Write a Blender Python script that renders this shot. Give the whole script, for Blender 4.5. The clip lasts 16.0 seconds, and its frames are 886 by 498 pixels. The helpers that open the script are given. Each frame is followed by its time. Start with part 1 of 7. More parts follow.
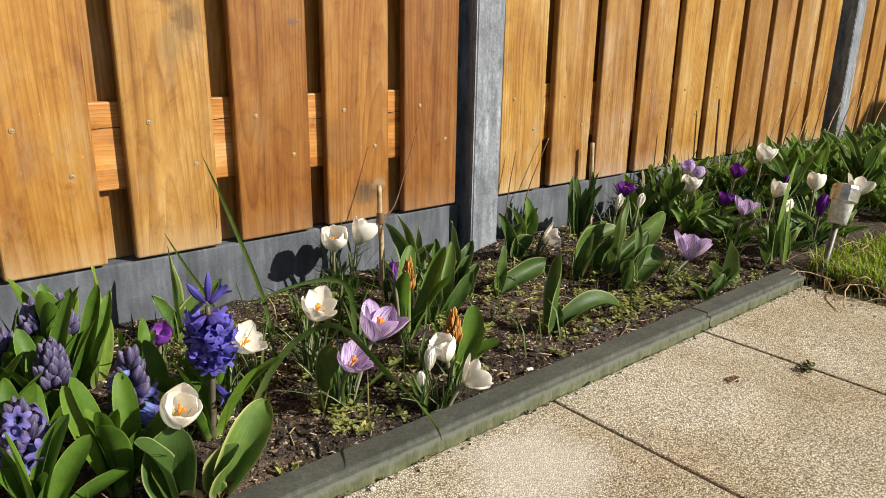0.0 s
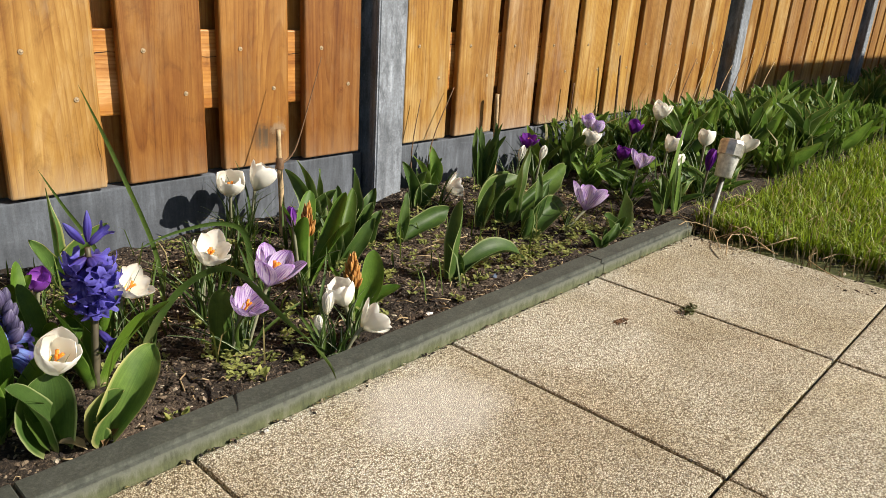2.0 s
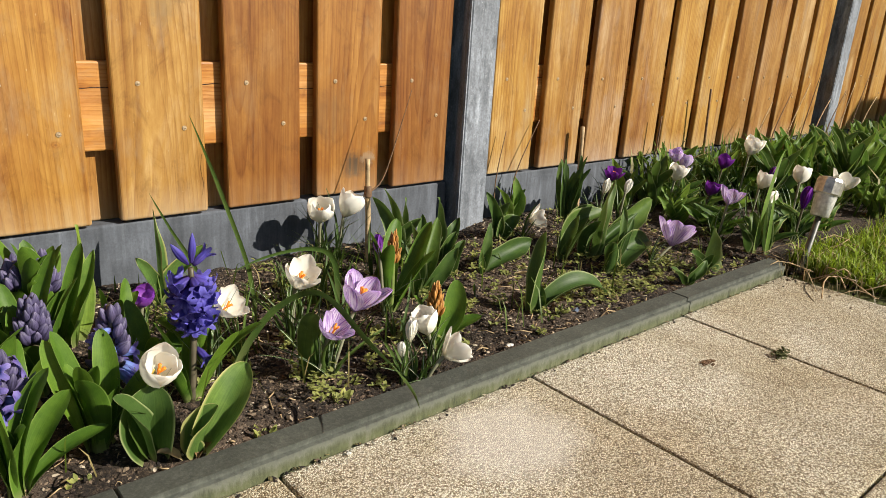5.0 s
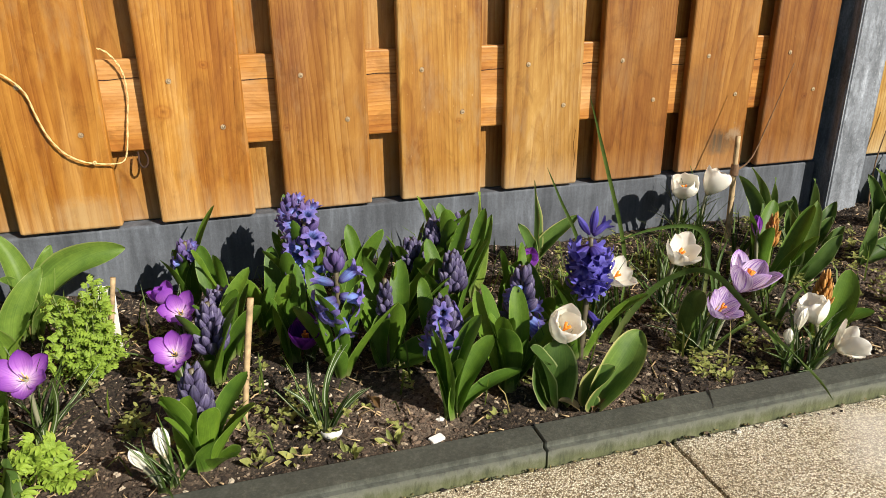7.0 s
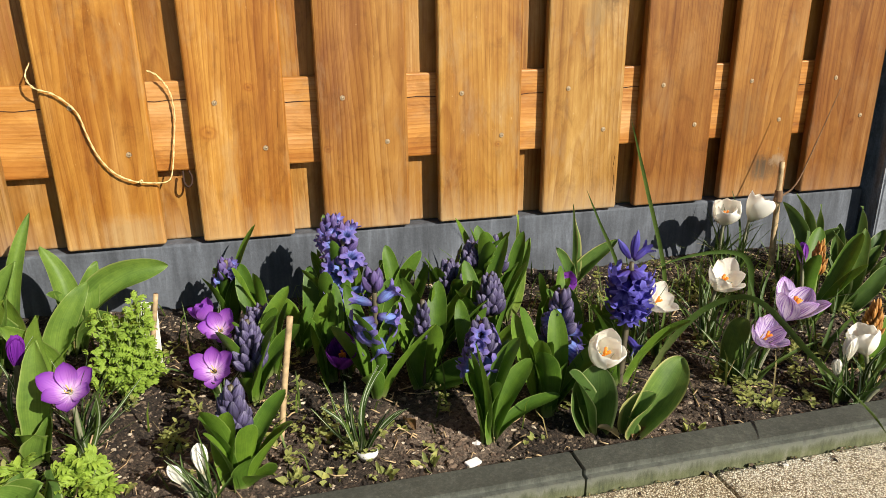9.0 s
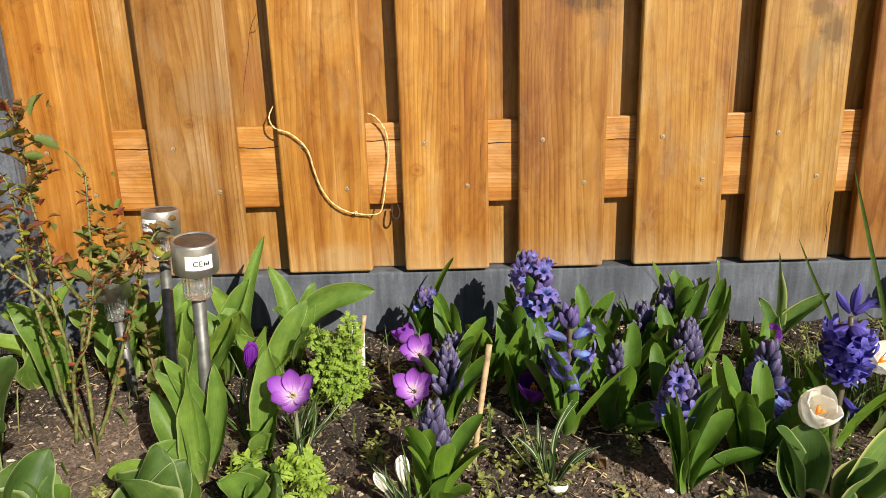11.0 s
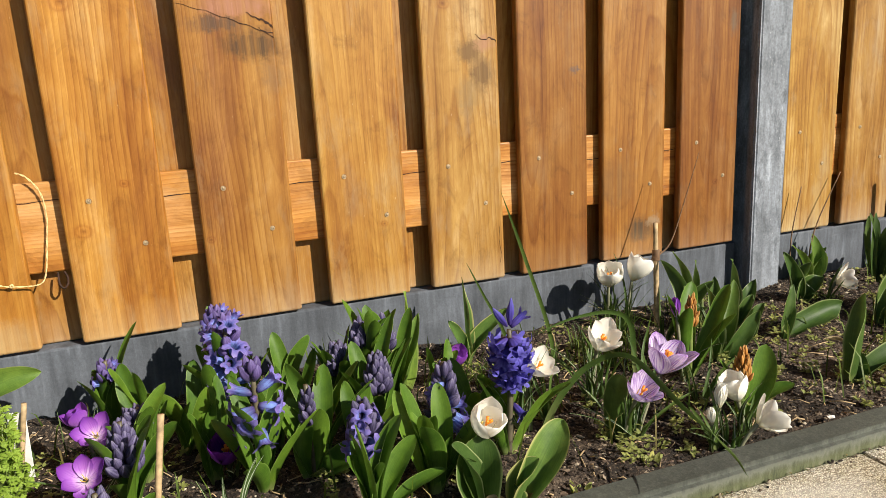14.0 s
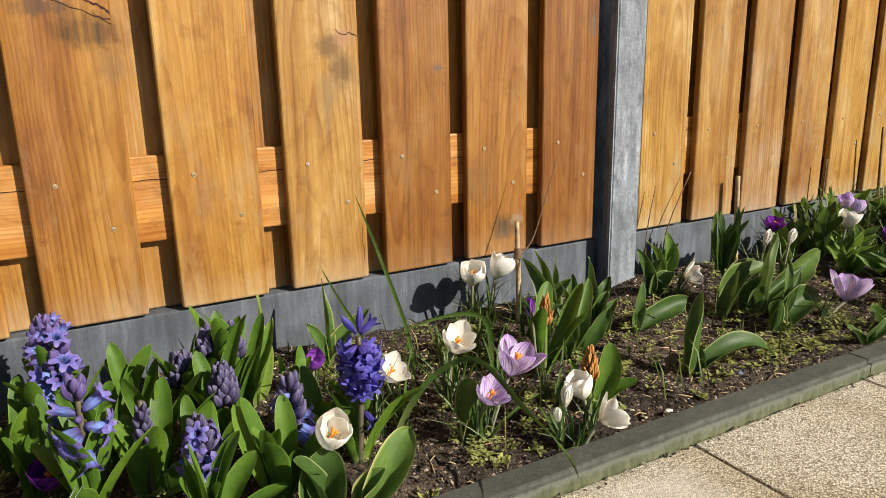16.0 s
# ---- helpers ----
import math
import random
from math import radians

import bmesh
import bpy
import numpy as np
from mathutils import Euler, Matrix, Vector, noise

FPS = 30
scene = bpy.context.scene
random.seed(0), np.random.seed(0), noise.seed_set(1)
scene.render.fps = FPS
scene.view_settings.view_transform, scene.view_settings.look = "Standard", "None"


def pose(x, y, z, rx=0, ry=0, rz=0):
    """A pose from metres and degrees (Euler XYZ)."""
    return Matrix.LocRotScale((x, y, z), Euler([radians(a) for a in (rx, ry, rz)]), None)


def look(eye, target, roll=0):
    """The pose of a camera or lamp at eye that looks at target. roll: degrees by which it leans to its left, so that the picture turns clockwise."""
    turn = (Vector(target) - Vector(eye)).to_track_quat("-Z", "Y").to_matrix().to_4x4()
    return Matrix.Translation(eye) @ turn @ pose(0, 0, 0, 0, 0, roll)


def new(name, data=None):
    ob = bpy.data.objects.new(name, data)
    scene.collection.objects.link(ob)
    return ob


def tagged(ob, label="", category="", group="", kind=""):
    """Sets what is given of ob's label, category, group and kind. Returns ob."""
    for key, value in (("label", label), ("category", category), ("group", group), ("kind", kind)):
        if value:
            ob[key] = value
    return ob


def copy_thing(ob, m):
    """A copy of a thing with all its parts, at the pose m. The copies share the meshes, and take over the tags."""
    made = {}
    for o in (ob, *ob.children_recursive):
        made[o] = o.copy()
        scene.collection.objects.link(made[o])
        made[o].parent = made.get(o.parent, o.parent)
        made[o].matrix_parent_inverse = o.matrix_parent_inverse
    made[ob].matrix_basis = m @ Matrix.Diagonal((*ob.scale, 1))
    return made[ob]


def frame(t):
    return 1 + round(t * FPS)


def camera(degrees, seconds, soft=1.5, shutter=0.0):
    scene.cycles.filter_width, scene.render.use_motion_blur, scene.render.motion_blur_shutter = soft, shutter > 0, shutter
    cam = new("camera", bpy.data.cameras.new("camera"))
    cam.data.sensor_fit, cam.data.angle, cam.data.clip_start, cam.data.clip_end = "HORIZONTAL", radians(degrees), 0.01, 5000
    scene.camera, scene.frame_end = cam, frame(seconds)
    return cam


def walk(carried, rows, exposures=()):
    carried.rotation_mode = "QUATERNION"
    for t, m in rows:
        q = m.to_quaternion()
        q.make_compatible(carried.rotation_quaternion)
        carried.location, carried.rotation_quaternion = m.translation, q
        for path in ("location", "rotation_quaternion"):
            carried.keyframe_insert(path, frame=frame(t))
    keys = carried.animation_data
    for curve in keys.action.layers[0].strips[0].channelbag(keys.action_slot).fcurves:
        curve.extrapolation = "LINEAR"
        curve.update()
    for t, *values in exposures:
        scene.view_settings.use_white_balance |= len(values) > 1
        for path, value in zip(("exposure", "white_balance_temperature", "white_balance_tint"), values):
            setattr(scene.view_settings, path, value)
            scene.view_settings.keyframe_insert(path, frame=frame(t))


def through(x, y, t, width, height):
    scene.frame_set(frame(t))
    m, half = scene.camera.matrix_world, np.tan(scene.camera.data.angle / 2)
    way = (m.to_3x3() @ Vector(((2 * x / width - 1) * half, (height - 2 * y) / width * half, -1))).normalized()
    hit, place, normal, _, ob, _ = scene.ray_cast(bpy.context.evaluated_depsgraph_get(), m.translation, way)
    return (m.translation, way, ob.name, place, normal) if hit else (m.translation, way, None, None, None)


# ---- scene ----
cam = camera(64.2, 16.0, soft=0.5)
PATH = [
    (0, (0.020, -1.158, 0.471), (1.260, 0.302, -0.106), 1.0),
    (0.5, (0.036, -1.166, 0.458), (1.388, 0.166, -0.173), 1.7),
    (1, (0.032, -1.171, 0.460), (1.428, 0.096, -0.210), 2.4),
    (1.5, (0.029, -1.163, 0.457), (1.440, 0.075, -0.234), 3.3),
    (2, (0.031, -1.168, 0.453), (1.432, 0.086, -0.229), 3.8),
    (2.5, (0.022, -1.167, 0.459), (1.405, 0.116, -0.204), 4.2),
    (3, (0.022, -1.165, 0.458), (1.389, 0.148, -0.182), 4.6),
    (5.5, (0.013, -1.167, 0.462), (1.171, 0.334, -0.174), 2.9),
    (6, (-0.036, -1.157, 0.469), (0.933, 0.458, -0.205), 1.7),
    (6.5, (-0.109, -1.148, 0.481), (0.598, 0.581, -0.233), 0.4),
    (7, (-0.112, -1.145, 0.476), (0.428, 0.641, -0.245), -0.5),
    (7.5, (-0.113, -1.143, 0.474), (0.372, 0.664, -0.232), -0.6),
    (8, (-0.112, -1.142, 0.473), (0.361, 0.675, -0.215), -0.5),
    (8.2, (-0.113, -1.140, 0.475), (0.358, 0.679, -0.210), -0.5),
    (10.3, (-0.123, -1.151, 0.467), (0.143, 0.745, -0.113), -0.8),
    (10.5, (-0.125, -1.153, 0.470), (0.071, 0.754, -0.100), -1.0),
    (11, (-0.154, -1.168, 0.474), (-0.173, 0.759, -0.059), -1.7),
    (11.5, (-0.153, -1.166, 0.465), (-0.324, 0.766, -0.023), -2.3),
    (12, (-0.148, -1.164, 0.465), (-0.237, 0.775, -0.016), -3.2),
    (12.5, (-0.105, -1.178, 0.475), (0.142, 0.750, 0.004), -3.3),
    (13, (-0.062, -1.168, 0.480), (0.450, 0.713, 0.035), -3.5),
    (13.5, (-0.061, -1.170, 0.473), (0.571, 0.674, 0.029), -3.3),
    (14, (-0.061, -1.174, 0.474), (0.613, 0.655, 0.024), -3.1),
    (14.5, (-0.053, -1.175, 0.478), (0.678, 0.631, 0.027), -2.9),
    (15, (-0.027, -1.174, 0.486), (0.771, 0.605, 0.043), -2.4),
    (15.5, (0.001, -1.175, 0.493), (0.873, 0.567, 0.041), -1.9),
    (16, (-0.002, -1.177, 0.491), (0.941, 0.515, -0.007), -1.2),
]
walk(cam, [(t, look(eye, target, roll)) for t, eye, target, roll in PATH])

# ---- light: low spring sun from the right, behind the camera ----
SUN_ELEV, SUN_AZ = 32.0, 146.0        # azimuth clockwise from +y
world = bpy.data.worlds.new("sky")
scene.world = world
world.use_nodes = True
wn, wl = world.node_tree.nodes, world.node_tree.links
sky = wn.new("ShaderNodeTexSky")
sky.sky_type, sky.sun_disc = "NISHITA", False
sky.sun_elevation, sky.sun_rotation = radians(SUN_ELEV), radians(SUN_AZ)
wl.new(sky.outputs[0], wn["Background"].inputs[0])
wn["Background"].inputs[1].default_value = 0.045
sun = new("sun", bpy.data.lights.new("sun", "SUN"))
sun.data.energy, sun.data.angle, sun.data.color = 5.0, radians(0.53), (1.0, 0.93, 0.82)
_a, _e = radians(SUN_AZ), radians(SUN_ELEV)
sun.matrix_world = look(Vector((math.sin(_a) * math.cos(_e), math.cos(_a) * math.cos(_e), math.sin(_e))) * 10, (0, 0, 0))
scene.view_settings.exposure = 0.55


# ---- materials ----
def material(name):
    m = bpy.data.materials.new(name)
    m.use_nodes = True
    nt = m.node_tree
    return m, nt.nodes, nt.links, nt.nodes["Principled BSDF"]


def ramp(nodes, stops):
    r = nodes.new("ShaderNodeValToRGB")
    el = r.color_ramp.elements
    while len(el) < len(stops):
        el.new(0.5)
    for e, (p, c) in zip(el, stops):
        e.position, e.color = p, (*c, 1)
    return r


def noise_node(nodes, links, vec, scale, detail=4, rough=0.55, dist=0.0):
    n = nodes.new("ShaderNodeTexNoise")
    n.inputs["Scale"].default_value, n.inputs["Detail"].default_value = scale, detail
    n.inputs["Roughness"].default_value, n.inputs["Distortion"].default_value = rough, dist
    links.new(vec, n.inputs["Vector"])
    return n


def coords(nodes, links, scale=(1, 1, 1), shift=False, kind="Object"):
    tc = nodes.new("ShaderNodeTexCoord")
    mp = nodes.new("ShaderNodeMapping")
    mp.inputs["Scale"].default_value = scale
    links.new(tc.outputs[kind], mp.inputs["Vector"])
    if not shift:
        return mp.outputs[0]
    oi = nodes.new("ShaderNodeObjectInfo")
    mul = nodes.new("ShaderNodeVectorMath")
    mul.operation = "SCALE"
    mul.inputs[0].default_value = (37.0, 11.0, 53.0)
    links.new(oi.outputs["Random"], mul.inputs["Scale"])
    add = nodes.new("ShaderNodeVectorMath")
    links.new(mp.outputs[0], add.inputs[0])
    links.new(mul.outputs[0], add.inputs[1])
    return add.outputs[0]


def mix(nodes, links, fac, a, b, mode="MIX"):
    m = nodes.new("ShaderNodeMix")
    m.data_type, m.blend_type = "RGBA", mode
    for sock, v in ((m.inputs[0], fac), (m.inputs[6], a), (m.inputs[7], b)):
        if isinstance(v, (int, float)):
            sock.default_value = v
        elif isinstance(v, tuple):
            sock.default_value = (*v, 1)
        else:
            links.new(v, sock)
    return m.outputs[2]


def bump(nodes, links, height, bsdf, strength=0.3, distance=0.002):
    b = nodes.new("ShaderNodeBump")
    b.inputs["Strength"].default_value, b.inputs["Distance"].default_value = strength, distance
    links.new(height, b.inputs["Height"])
    links.new(b.outputs[0], bsdf.inputs["Normal"])


def plain(name, color, rough=0.6, metal=0.0, var=0.12, scale=60.0, sss=0.0, random_tone=0.0, bumpy=0.0):
    m, n, l, p = material(name)
    v = coords(n, l, shift=True)
    nz = noise_node(n, l, v, scale)
    dark = tuple(c * (1 - 2 * var) for c in color)
    light = tuple(min(1, c * (1 + 2 * var)) for c in color)
    r = ramp(n, [(0.3, dark), (0.7, light)])
    l.new(nz.outputs[0], r.inputs[0])
    out = r.outputs[0]
    if random_tone:
        oi = n.new("ShaderNodeObjectInfo")
        rr = ramp(n, [(0, (1 - random_tone,) * 3), (1, (1 + random_tone,) * 3)])
        l.new(oi.outputs["Random"], rr.inputs[0])
        out = mix(n, l, 1.0, out, rr.outputs[0], "MULTIPLY")
    l.new(out, p.inputs["Base Color"])
    p.inputs["Roughness"].default_value, p.inputs["Metallic"].default_value = rough, metal
    if bumpy:
        bump(n, l, nz.outputs[0], p, bumpy, 0.001)
    return m


# x, z, half width, half height, colour and strength of the stains on the near boards
STAINS = (
    (0.075, 0.552, 0.062, 0.030, (0.070, 0.036, 0.013), 1.0), (0.020, 0.584, 0.055, 0.016, (0.10, 0.055, 0.03), 0.9), (0.105, 0.505, 0.030, 0.035, (0.20, 0.115, 0.05), 0.55),
    (0.055, 0.610, 0.070, 0.022, (0.36, 0.17, 0.10), 0.85),
    (0.440, 0.530, 0.034, 0.026, (0.17, 0.085, 0.024), 0.9), (0.462, 0.492, 0.030, 0.034, (0.15, 0.075, 0.022), 0.9), (0.470, 0.545, 0.024, 0.018, (0.36, 0.17, 0.08), 0.8), (0.435, 0.455, 0.030, 0.040, (0.24, 0.15, 0.06), 0.5),
    (0.800, 0.170, 0.045, 0.032, (0.085, 0.062, 0.038), 1.0), (0.830, 0.185, 0.020, 0.016, (0.34, 0.27, 0.18), 0.8), (0.745, 0.270, 0.050, 0.060, (0.20, 0.12, 0.05), 0.45),
    (1.020, 0.570, 0.014, 0.030, (0.20, 0.15, 0.09), 0.8), (0.651, 0.490, 0.012, 0.010, (0.17, 0.13, 0.12), 0.8),
    (-0.335, 0.140, 0.060, 0.030, (0.36, 0.26, 0.15), 0.5), (-0.540, 0.420, 0.060, 0.050, (0.30, 0.20, 0.09), 0.5), (-0.474, 0.445, 0.026, 0.075, (0.26, 0.095, 0.028), 0.75))
# x, z and size of round knots
KNOTS = ((-0.205, 0.288, 0.013), (-0.139, 0.355, 0.007), (-0.186, 0.618, 0.016), (-0.024, 0.253, 0.007), (-0.800, 0.500, 0.009), (-0.575, 0.375, 0.008), (0.395, 0.610, 0.012), (0.265, 0.245, 0.006), (0.985, 0.250, 0.007), (-0.675, 0.292, 0.008))


def wood_material(name, tone, grain_axis="z"):
    m, n, l, p = material(name)
    z = grain_axis == "z"
    t = tone
    geo = n.new("ShaderNodeNewGeometry")
    line = coords(n, l, (1, 1, 0.012) if z else (0.012, 1, 1), shift=True)
    long_v = coords(n, l, (1, 1, 0.05) if z else (0.05, 1, 1), shift=True)
    patch = coords(n, l, (1, 1, 0.30) if z else (0.30, 1, 1), shift=True)
    # broad patches of colour
    blotch = noise_node(n, l, patch, 8.0, 6, 0.66, 0.6)
    base = ramp(n, [(0.30, (t[0] * 0.66, t[1] * 0.50, t[2] * 0.5)), (0.42, (t[0] * 0.94, t[1] * 0.82, t[2] * 0.62)), (0.52, (t[0] * 1.08, t[1] * 1.03, t[2] * 0.85)), (0.60, (t[0] * 1.16, t[1] * 1.22, t[2] * 1.5)), (0.72, (t[0] * 1.38, t[1] * 1.66, t[2] * 2.5))])
    l.new(blotch.outputs[0], base.inputs[0])
    c = base.outputs[0]
    mottle = noise_node(n, l, coords(n, l, (1, 1, 0.5) if z else (0.5, 1, 1), shift=True), 26.0, 7, 0.74, 0.8)
    mo = ramp(n, [(0.34, (0.74, 0.70, 0.64)), (0.47, (0.98, 0.97, 0.95)), (0.56, (1.02, 1.03, 1.05)), (0.68, (1.16, 1.22, 1.36))])
    l.new(mottle.outputs[0], mo.inputs[0])
    c = mix(n, l, 1.0, c, mo.outputs[0], "MULTIPLY")
    # long streaks, redder where dark and yellower where pale
    band = noise_node(n, l, long_v, 30.0, 4, 0.6, 0.6)
    ba = ramp(n, [(0.30, (0.70, 0.58, 0.44)), (0.44, (0.95, 0.91, 0.84)), (0.54, (1.02, 1.03, 1.04)), (0.68, (1.24, 1.36, 1.62))])
    l.new(band.outputs[0], ba.inputs[0])
    c = mix(n, l, 1.0, c, ba.outputs[0], "MULTIPLY")
    # growth rings of a log sawn lengthways: each board has its own heart line
    tco = n.new("ShaderNodeTexCoord")
    own = n.new("ShaderNodeObjectInfo")
    xyz = n.new("ShaderNodeSeparateXYZ")
    l.new(tco.outputs["Object"], xyz.inputs[0])
    across, along = (xyz.outputs[0], xyz.outputs[2]) if z else (xyz.outputs[2], xyz.outputs[0])

    def calc(op, a, b, c3=None):
        q = n.new("ShaderNodeMath")
        q.operation = op
        for i, val in enumerate((a, b) if c3 is None else (a, b, c3)):
            if isinstance(val, (int, float)):
                q.inputs[i].default_value = val
            else:
                l.new(val, q.inputs[i])
        return q.outputs[0]

    ra = own.outputs["Random"]
    rb, rc = calc("FRACT", calc("MULTIPLY", ra, 7.31), 0), calc("FRACT", calc("MULTIPLY", ra, 23.7), 0)
    warp = noise_node(n, l, coords(n, l, (1, 1, 0.22) if z else (0.22, 1, 1), shift=True), 7.0, 3, 0.5, 0.2)
    wsep = n.new("ShaderNodeSeparateColor")
    l.new(warp.outputs["Color"], wsep.inputs[0])
    hx = calc("ADD", calc("SUBTRACT", across, calc("MULTIPLY_ADD", ra, 0.19, -0.02)), calc("MULTIPLY_ADD", wsep.outputs[0], 0.05, -0.025))
    hy = calc("ADD", calc("MULTIPLY_ADD", rb, 0.05, 0.02), calc("MULTIPLY", along, calc("MULTIPLY_ADD", rc, 0.12, -0.06)))
    hy = calc("ADD", hy, calc("MULTIPLY_ADD", wsep.outputs[1], 0.04, -0.02))
    heart = calc("SQRT", calc("ADD", calc("MULTIPLY", hx, hx), calc("MULTIPLY", hy, hy)), 0)
    ring = calc("FRACT", calc("MULTIPLY", heart, calc("MULTIPLY_ADD", rb, 60.0, 130.0)), 0)
    rr = ramp(n, [(0.0, (1.05, 1.07, 1.12)), (0.45, (1.0, 1.0, 1.0)), (0.78, (0.86, 0.79, 0.68)), (0.91, (0.74, 0.63, 0.50)), (1.0, (1.03, 1.05, 1.08))])
    l.new(ring, rr.inputs[0])
    show = noise_node(n, l, patch, 9.0, 3, 0.6)
    sh = ramp(n, [(0.36, (0.25, 0.25, 0.25)), (0.60, (1, 1, 1))])
    l.new(show.outputs[0], sh.inputs[0])
    c = mix(n, l, sh.outputs[0], c, mix(n, l, 1.0, c, rr.outputs[0], "MULTIPLY"))
    mid = noise_node(n, l, line, 95.0, 3, 0.6)
    mr = ramp(n, [(0.32, (0.86, 0.81, 0.75)), (0.50, (1.0, 1.0, 1.0)), (0.68, (1.06, 1.08, 1.11))])
    l.new(mid.outputs[0], mr.inputs[0])
    c = mix(n, l, 1.0, c, mr.outputs[0], "MULTIPLY")
    fine = noise_node(n, l, line, 420.0, 5, 0.7)
    fr = ramp(n, [(0.30, (0.80, 0.74, 0.67)), (0.46, (0.98, 0.97, 0.96)), (0.68, (1.06, 1.07, 1.09))])
    l.new(fine.outputs[0], fr.inputs[0])
    c = mix(n, l, 1.0, c, fr.outputs[0], "MULTIPLY")
    # greyed, rubbed patches and pale flecks
    gz = noise_node(n, l, patch, 19.0, 6, 0.72)
    gr = ramp(n, [(0.54, (0, 0, 0)), (0.72, (0.6, 0.6, 0.6))])
    l.new(gz.outputs[0], gr.inputs[0])
    c = mix(n, l, gr.outputs[0], c, (0.33, 0.215, 0.105))
    fk = noise_node(n, l, coords(n, l, (1, 1, 0.35) if z else (0.35, 1, 1), shift=True), 240.0, 3, 0.7)
    fkr = ramp(n, [(0.70, (0, 0, 0)), (0.76, (0.6, 0.6, 0.6))])
    l.new(fk.outputs[0], fkr.inputs[0])
    c = mix(n, l, fkr.outputs[0], c, (0.55, 0.40, 0.22))
    if z:
        rag = noise_node(n, l, geo.outputs["Position"], 70.0, 6, 0.75)
        wob = n.new("ShaderNodeVectorMath")
        wob.operation = "MULTIPLY_ADD"
        wob.inputs[1].default_value = (0.05, 0.0, 0.05)
        l.new(rag.outputs["Color"], wob.inputs[0])
        l.new(geo.outputs["Position"], wob.inputs[2])

        def reach(x, zz, rx, rz, src):
            s = n.new("ShaderNodeVectorMath")
            s.operation = "SUBTRACT"
            l.new(src, s.inputs[0])
            s.inputs[1].default_value = (x, 0, zz)
            q = n.new("ShaderNodeVectorMath")
            q.operation = "MULTIPLY"
            l.new(s.outputs[0], q.inputs[0])
            q.inputs[1].default_value = (1 / rx, 0, 1 / rz)
            d = n.new("ShaderNodeVectorMath")
            d.operation = "LENGTH"
            l.new(q.outputs[0], d.inputs[0])
            return d.outputs["Value"]

        streak_v = ramp(n, [(0.35, (0.35, 0.35, 0.35)), (0.6, (1, 1, 1))])
        l.new(mid.outputs[0], streak_v.inputs[0])
        for x, zz, rx, rz, shade, amount in STAINS:
            sc = ramp(n, [(0.45, (min(0.95, amount * 1.15),) * 3), (1.15, (0, 0, 0))])
            l.new(reach(x + 0.025, zz + 0.025, rx, rz, wob.outputs[0]), sc.inputs[0])
            f = mix(n, l, 1.0, sc.outputs[0], streak_v.outputs[0], "MULTIPLY")
            c = mix(n, l, f, c, shade)
        wob2 = n.new("ShaderNodeVectorMath")
        wob2.operation = "MULTIPLY_ADD"
        wob2.inputs[1].default_value = (0.008, 0.0, 0.008)
        l.new(rag.outputs["Color"], wob2.inputs[0])
        l.new(geo.outputs["Position"], wob2.inputs[2])
        for x, zz, size in KNOTS:
            kr = ramp(n, [(0.0, (0.52, 0.38, 0.27)), (0.12, (0.74, 0.62, 0.50)), (0.28, (0.96, 0.86, 0.74)), (0.40, (0.80, 0.67, 0.53)), (0.54, (0.97, 0.93, 0.86)), (0.74, (1.03, 1.02, 0.98)), (1.0, (1, 1, 1))])
            dd = n.new("ShaderNodeMath")
            dd.operation = "MULTIPLY"
            dd.inputs[1].default_value = 0.46
            l.new(reach(x + 0.004, zz + 0.004, size, size * 0.8, wob2.outputs[0]), dd.inputs[0])
            l.new(dd.outputs[0], kr.inputs[0])
            c = mix(n, l, 1.0, c, kr.outputs[0], "MULTIPLY")
        # bleached sawn ends at the bottom
        tc = n.new("ShaderNodeTexCoord")
        sep = n.new("ShaderNodeSeparateXYZ")
        l.new(tc.outputs["Object"], sep.inputs[0])
        er = ramp(n, [(0.0, (0.70, 0.70, 0.70)), (0.010, (0.40, 0.40, 0.40)), (0.06, (0, 0, 0))])
        l.new(sep.outputs[2], er.inputs[0])
        f = mix(n, l, 1.0, er.outputs[0], streak_v.outputs[0], "MULTIPLY")
        c = mix(n, l, f, c, (0.46, 0.34, 0.20))
    oi = n.new("ShaderNodeObjectInfo")
    tone_r = ramp(n, [(0.0, (0.84, 0.80, 0.76)), (0.5, (1, 1, 1)), (1.0, (1.08, 1.12, 1.2))])
    l.new(oi.outputs["Random"], tone_r.inputs[0])
    c = mix(n, l, 1.0, c, tone_r.outputs[0], "MULTIPLY")
    c = mix(n, l, 1.0, c, oi.outputs["Color"], "MULTIPLY")
    l.new(c, p.inputs["Base Color"])
    p.inputs["Roughness"].default_value = 0.48
    p.inputs["Specular IOR Level"].default_value = 0.35
    hs = mix(n, l, 0.4, mix(n, l, 0.45, fine.outputs[0], mid.outputs[0]), rr.outputs[0])
    bump(n, l, hs, p, 0.40, 0.0014)
    return m


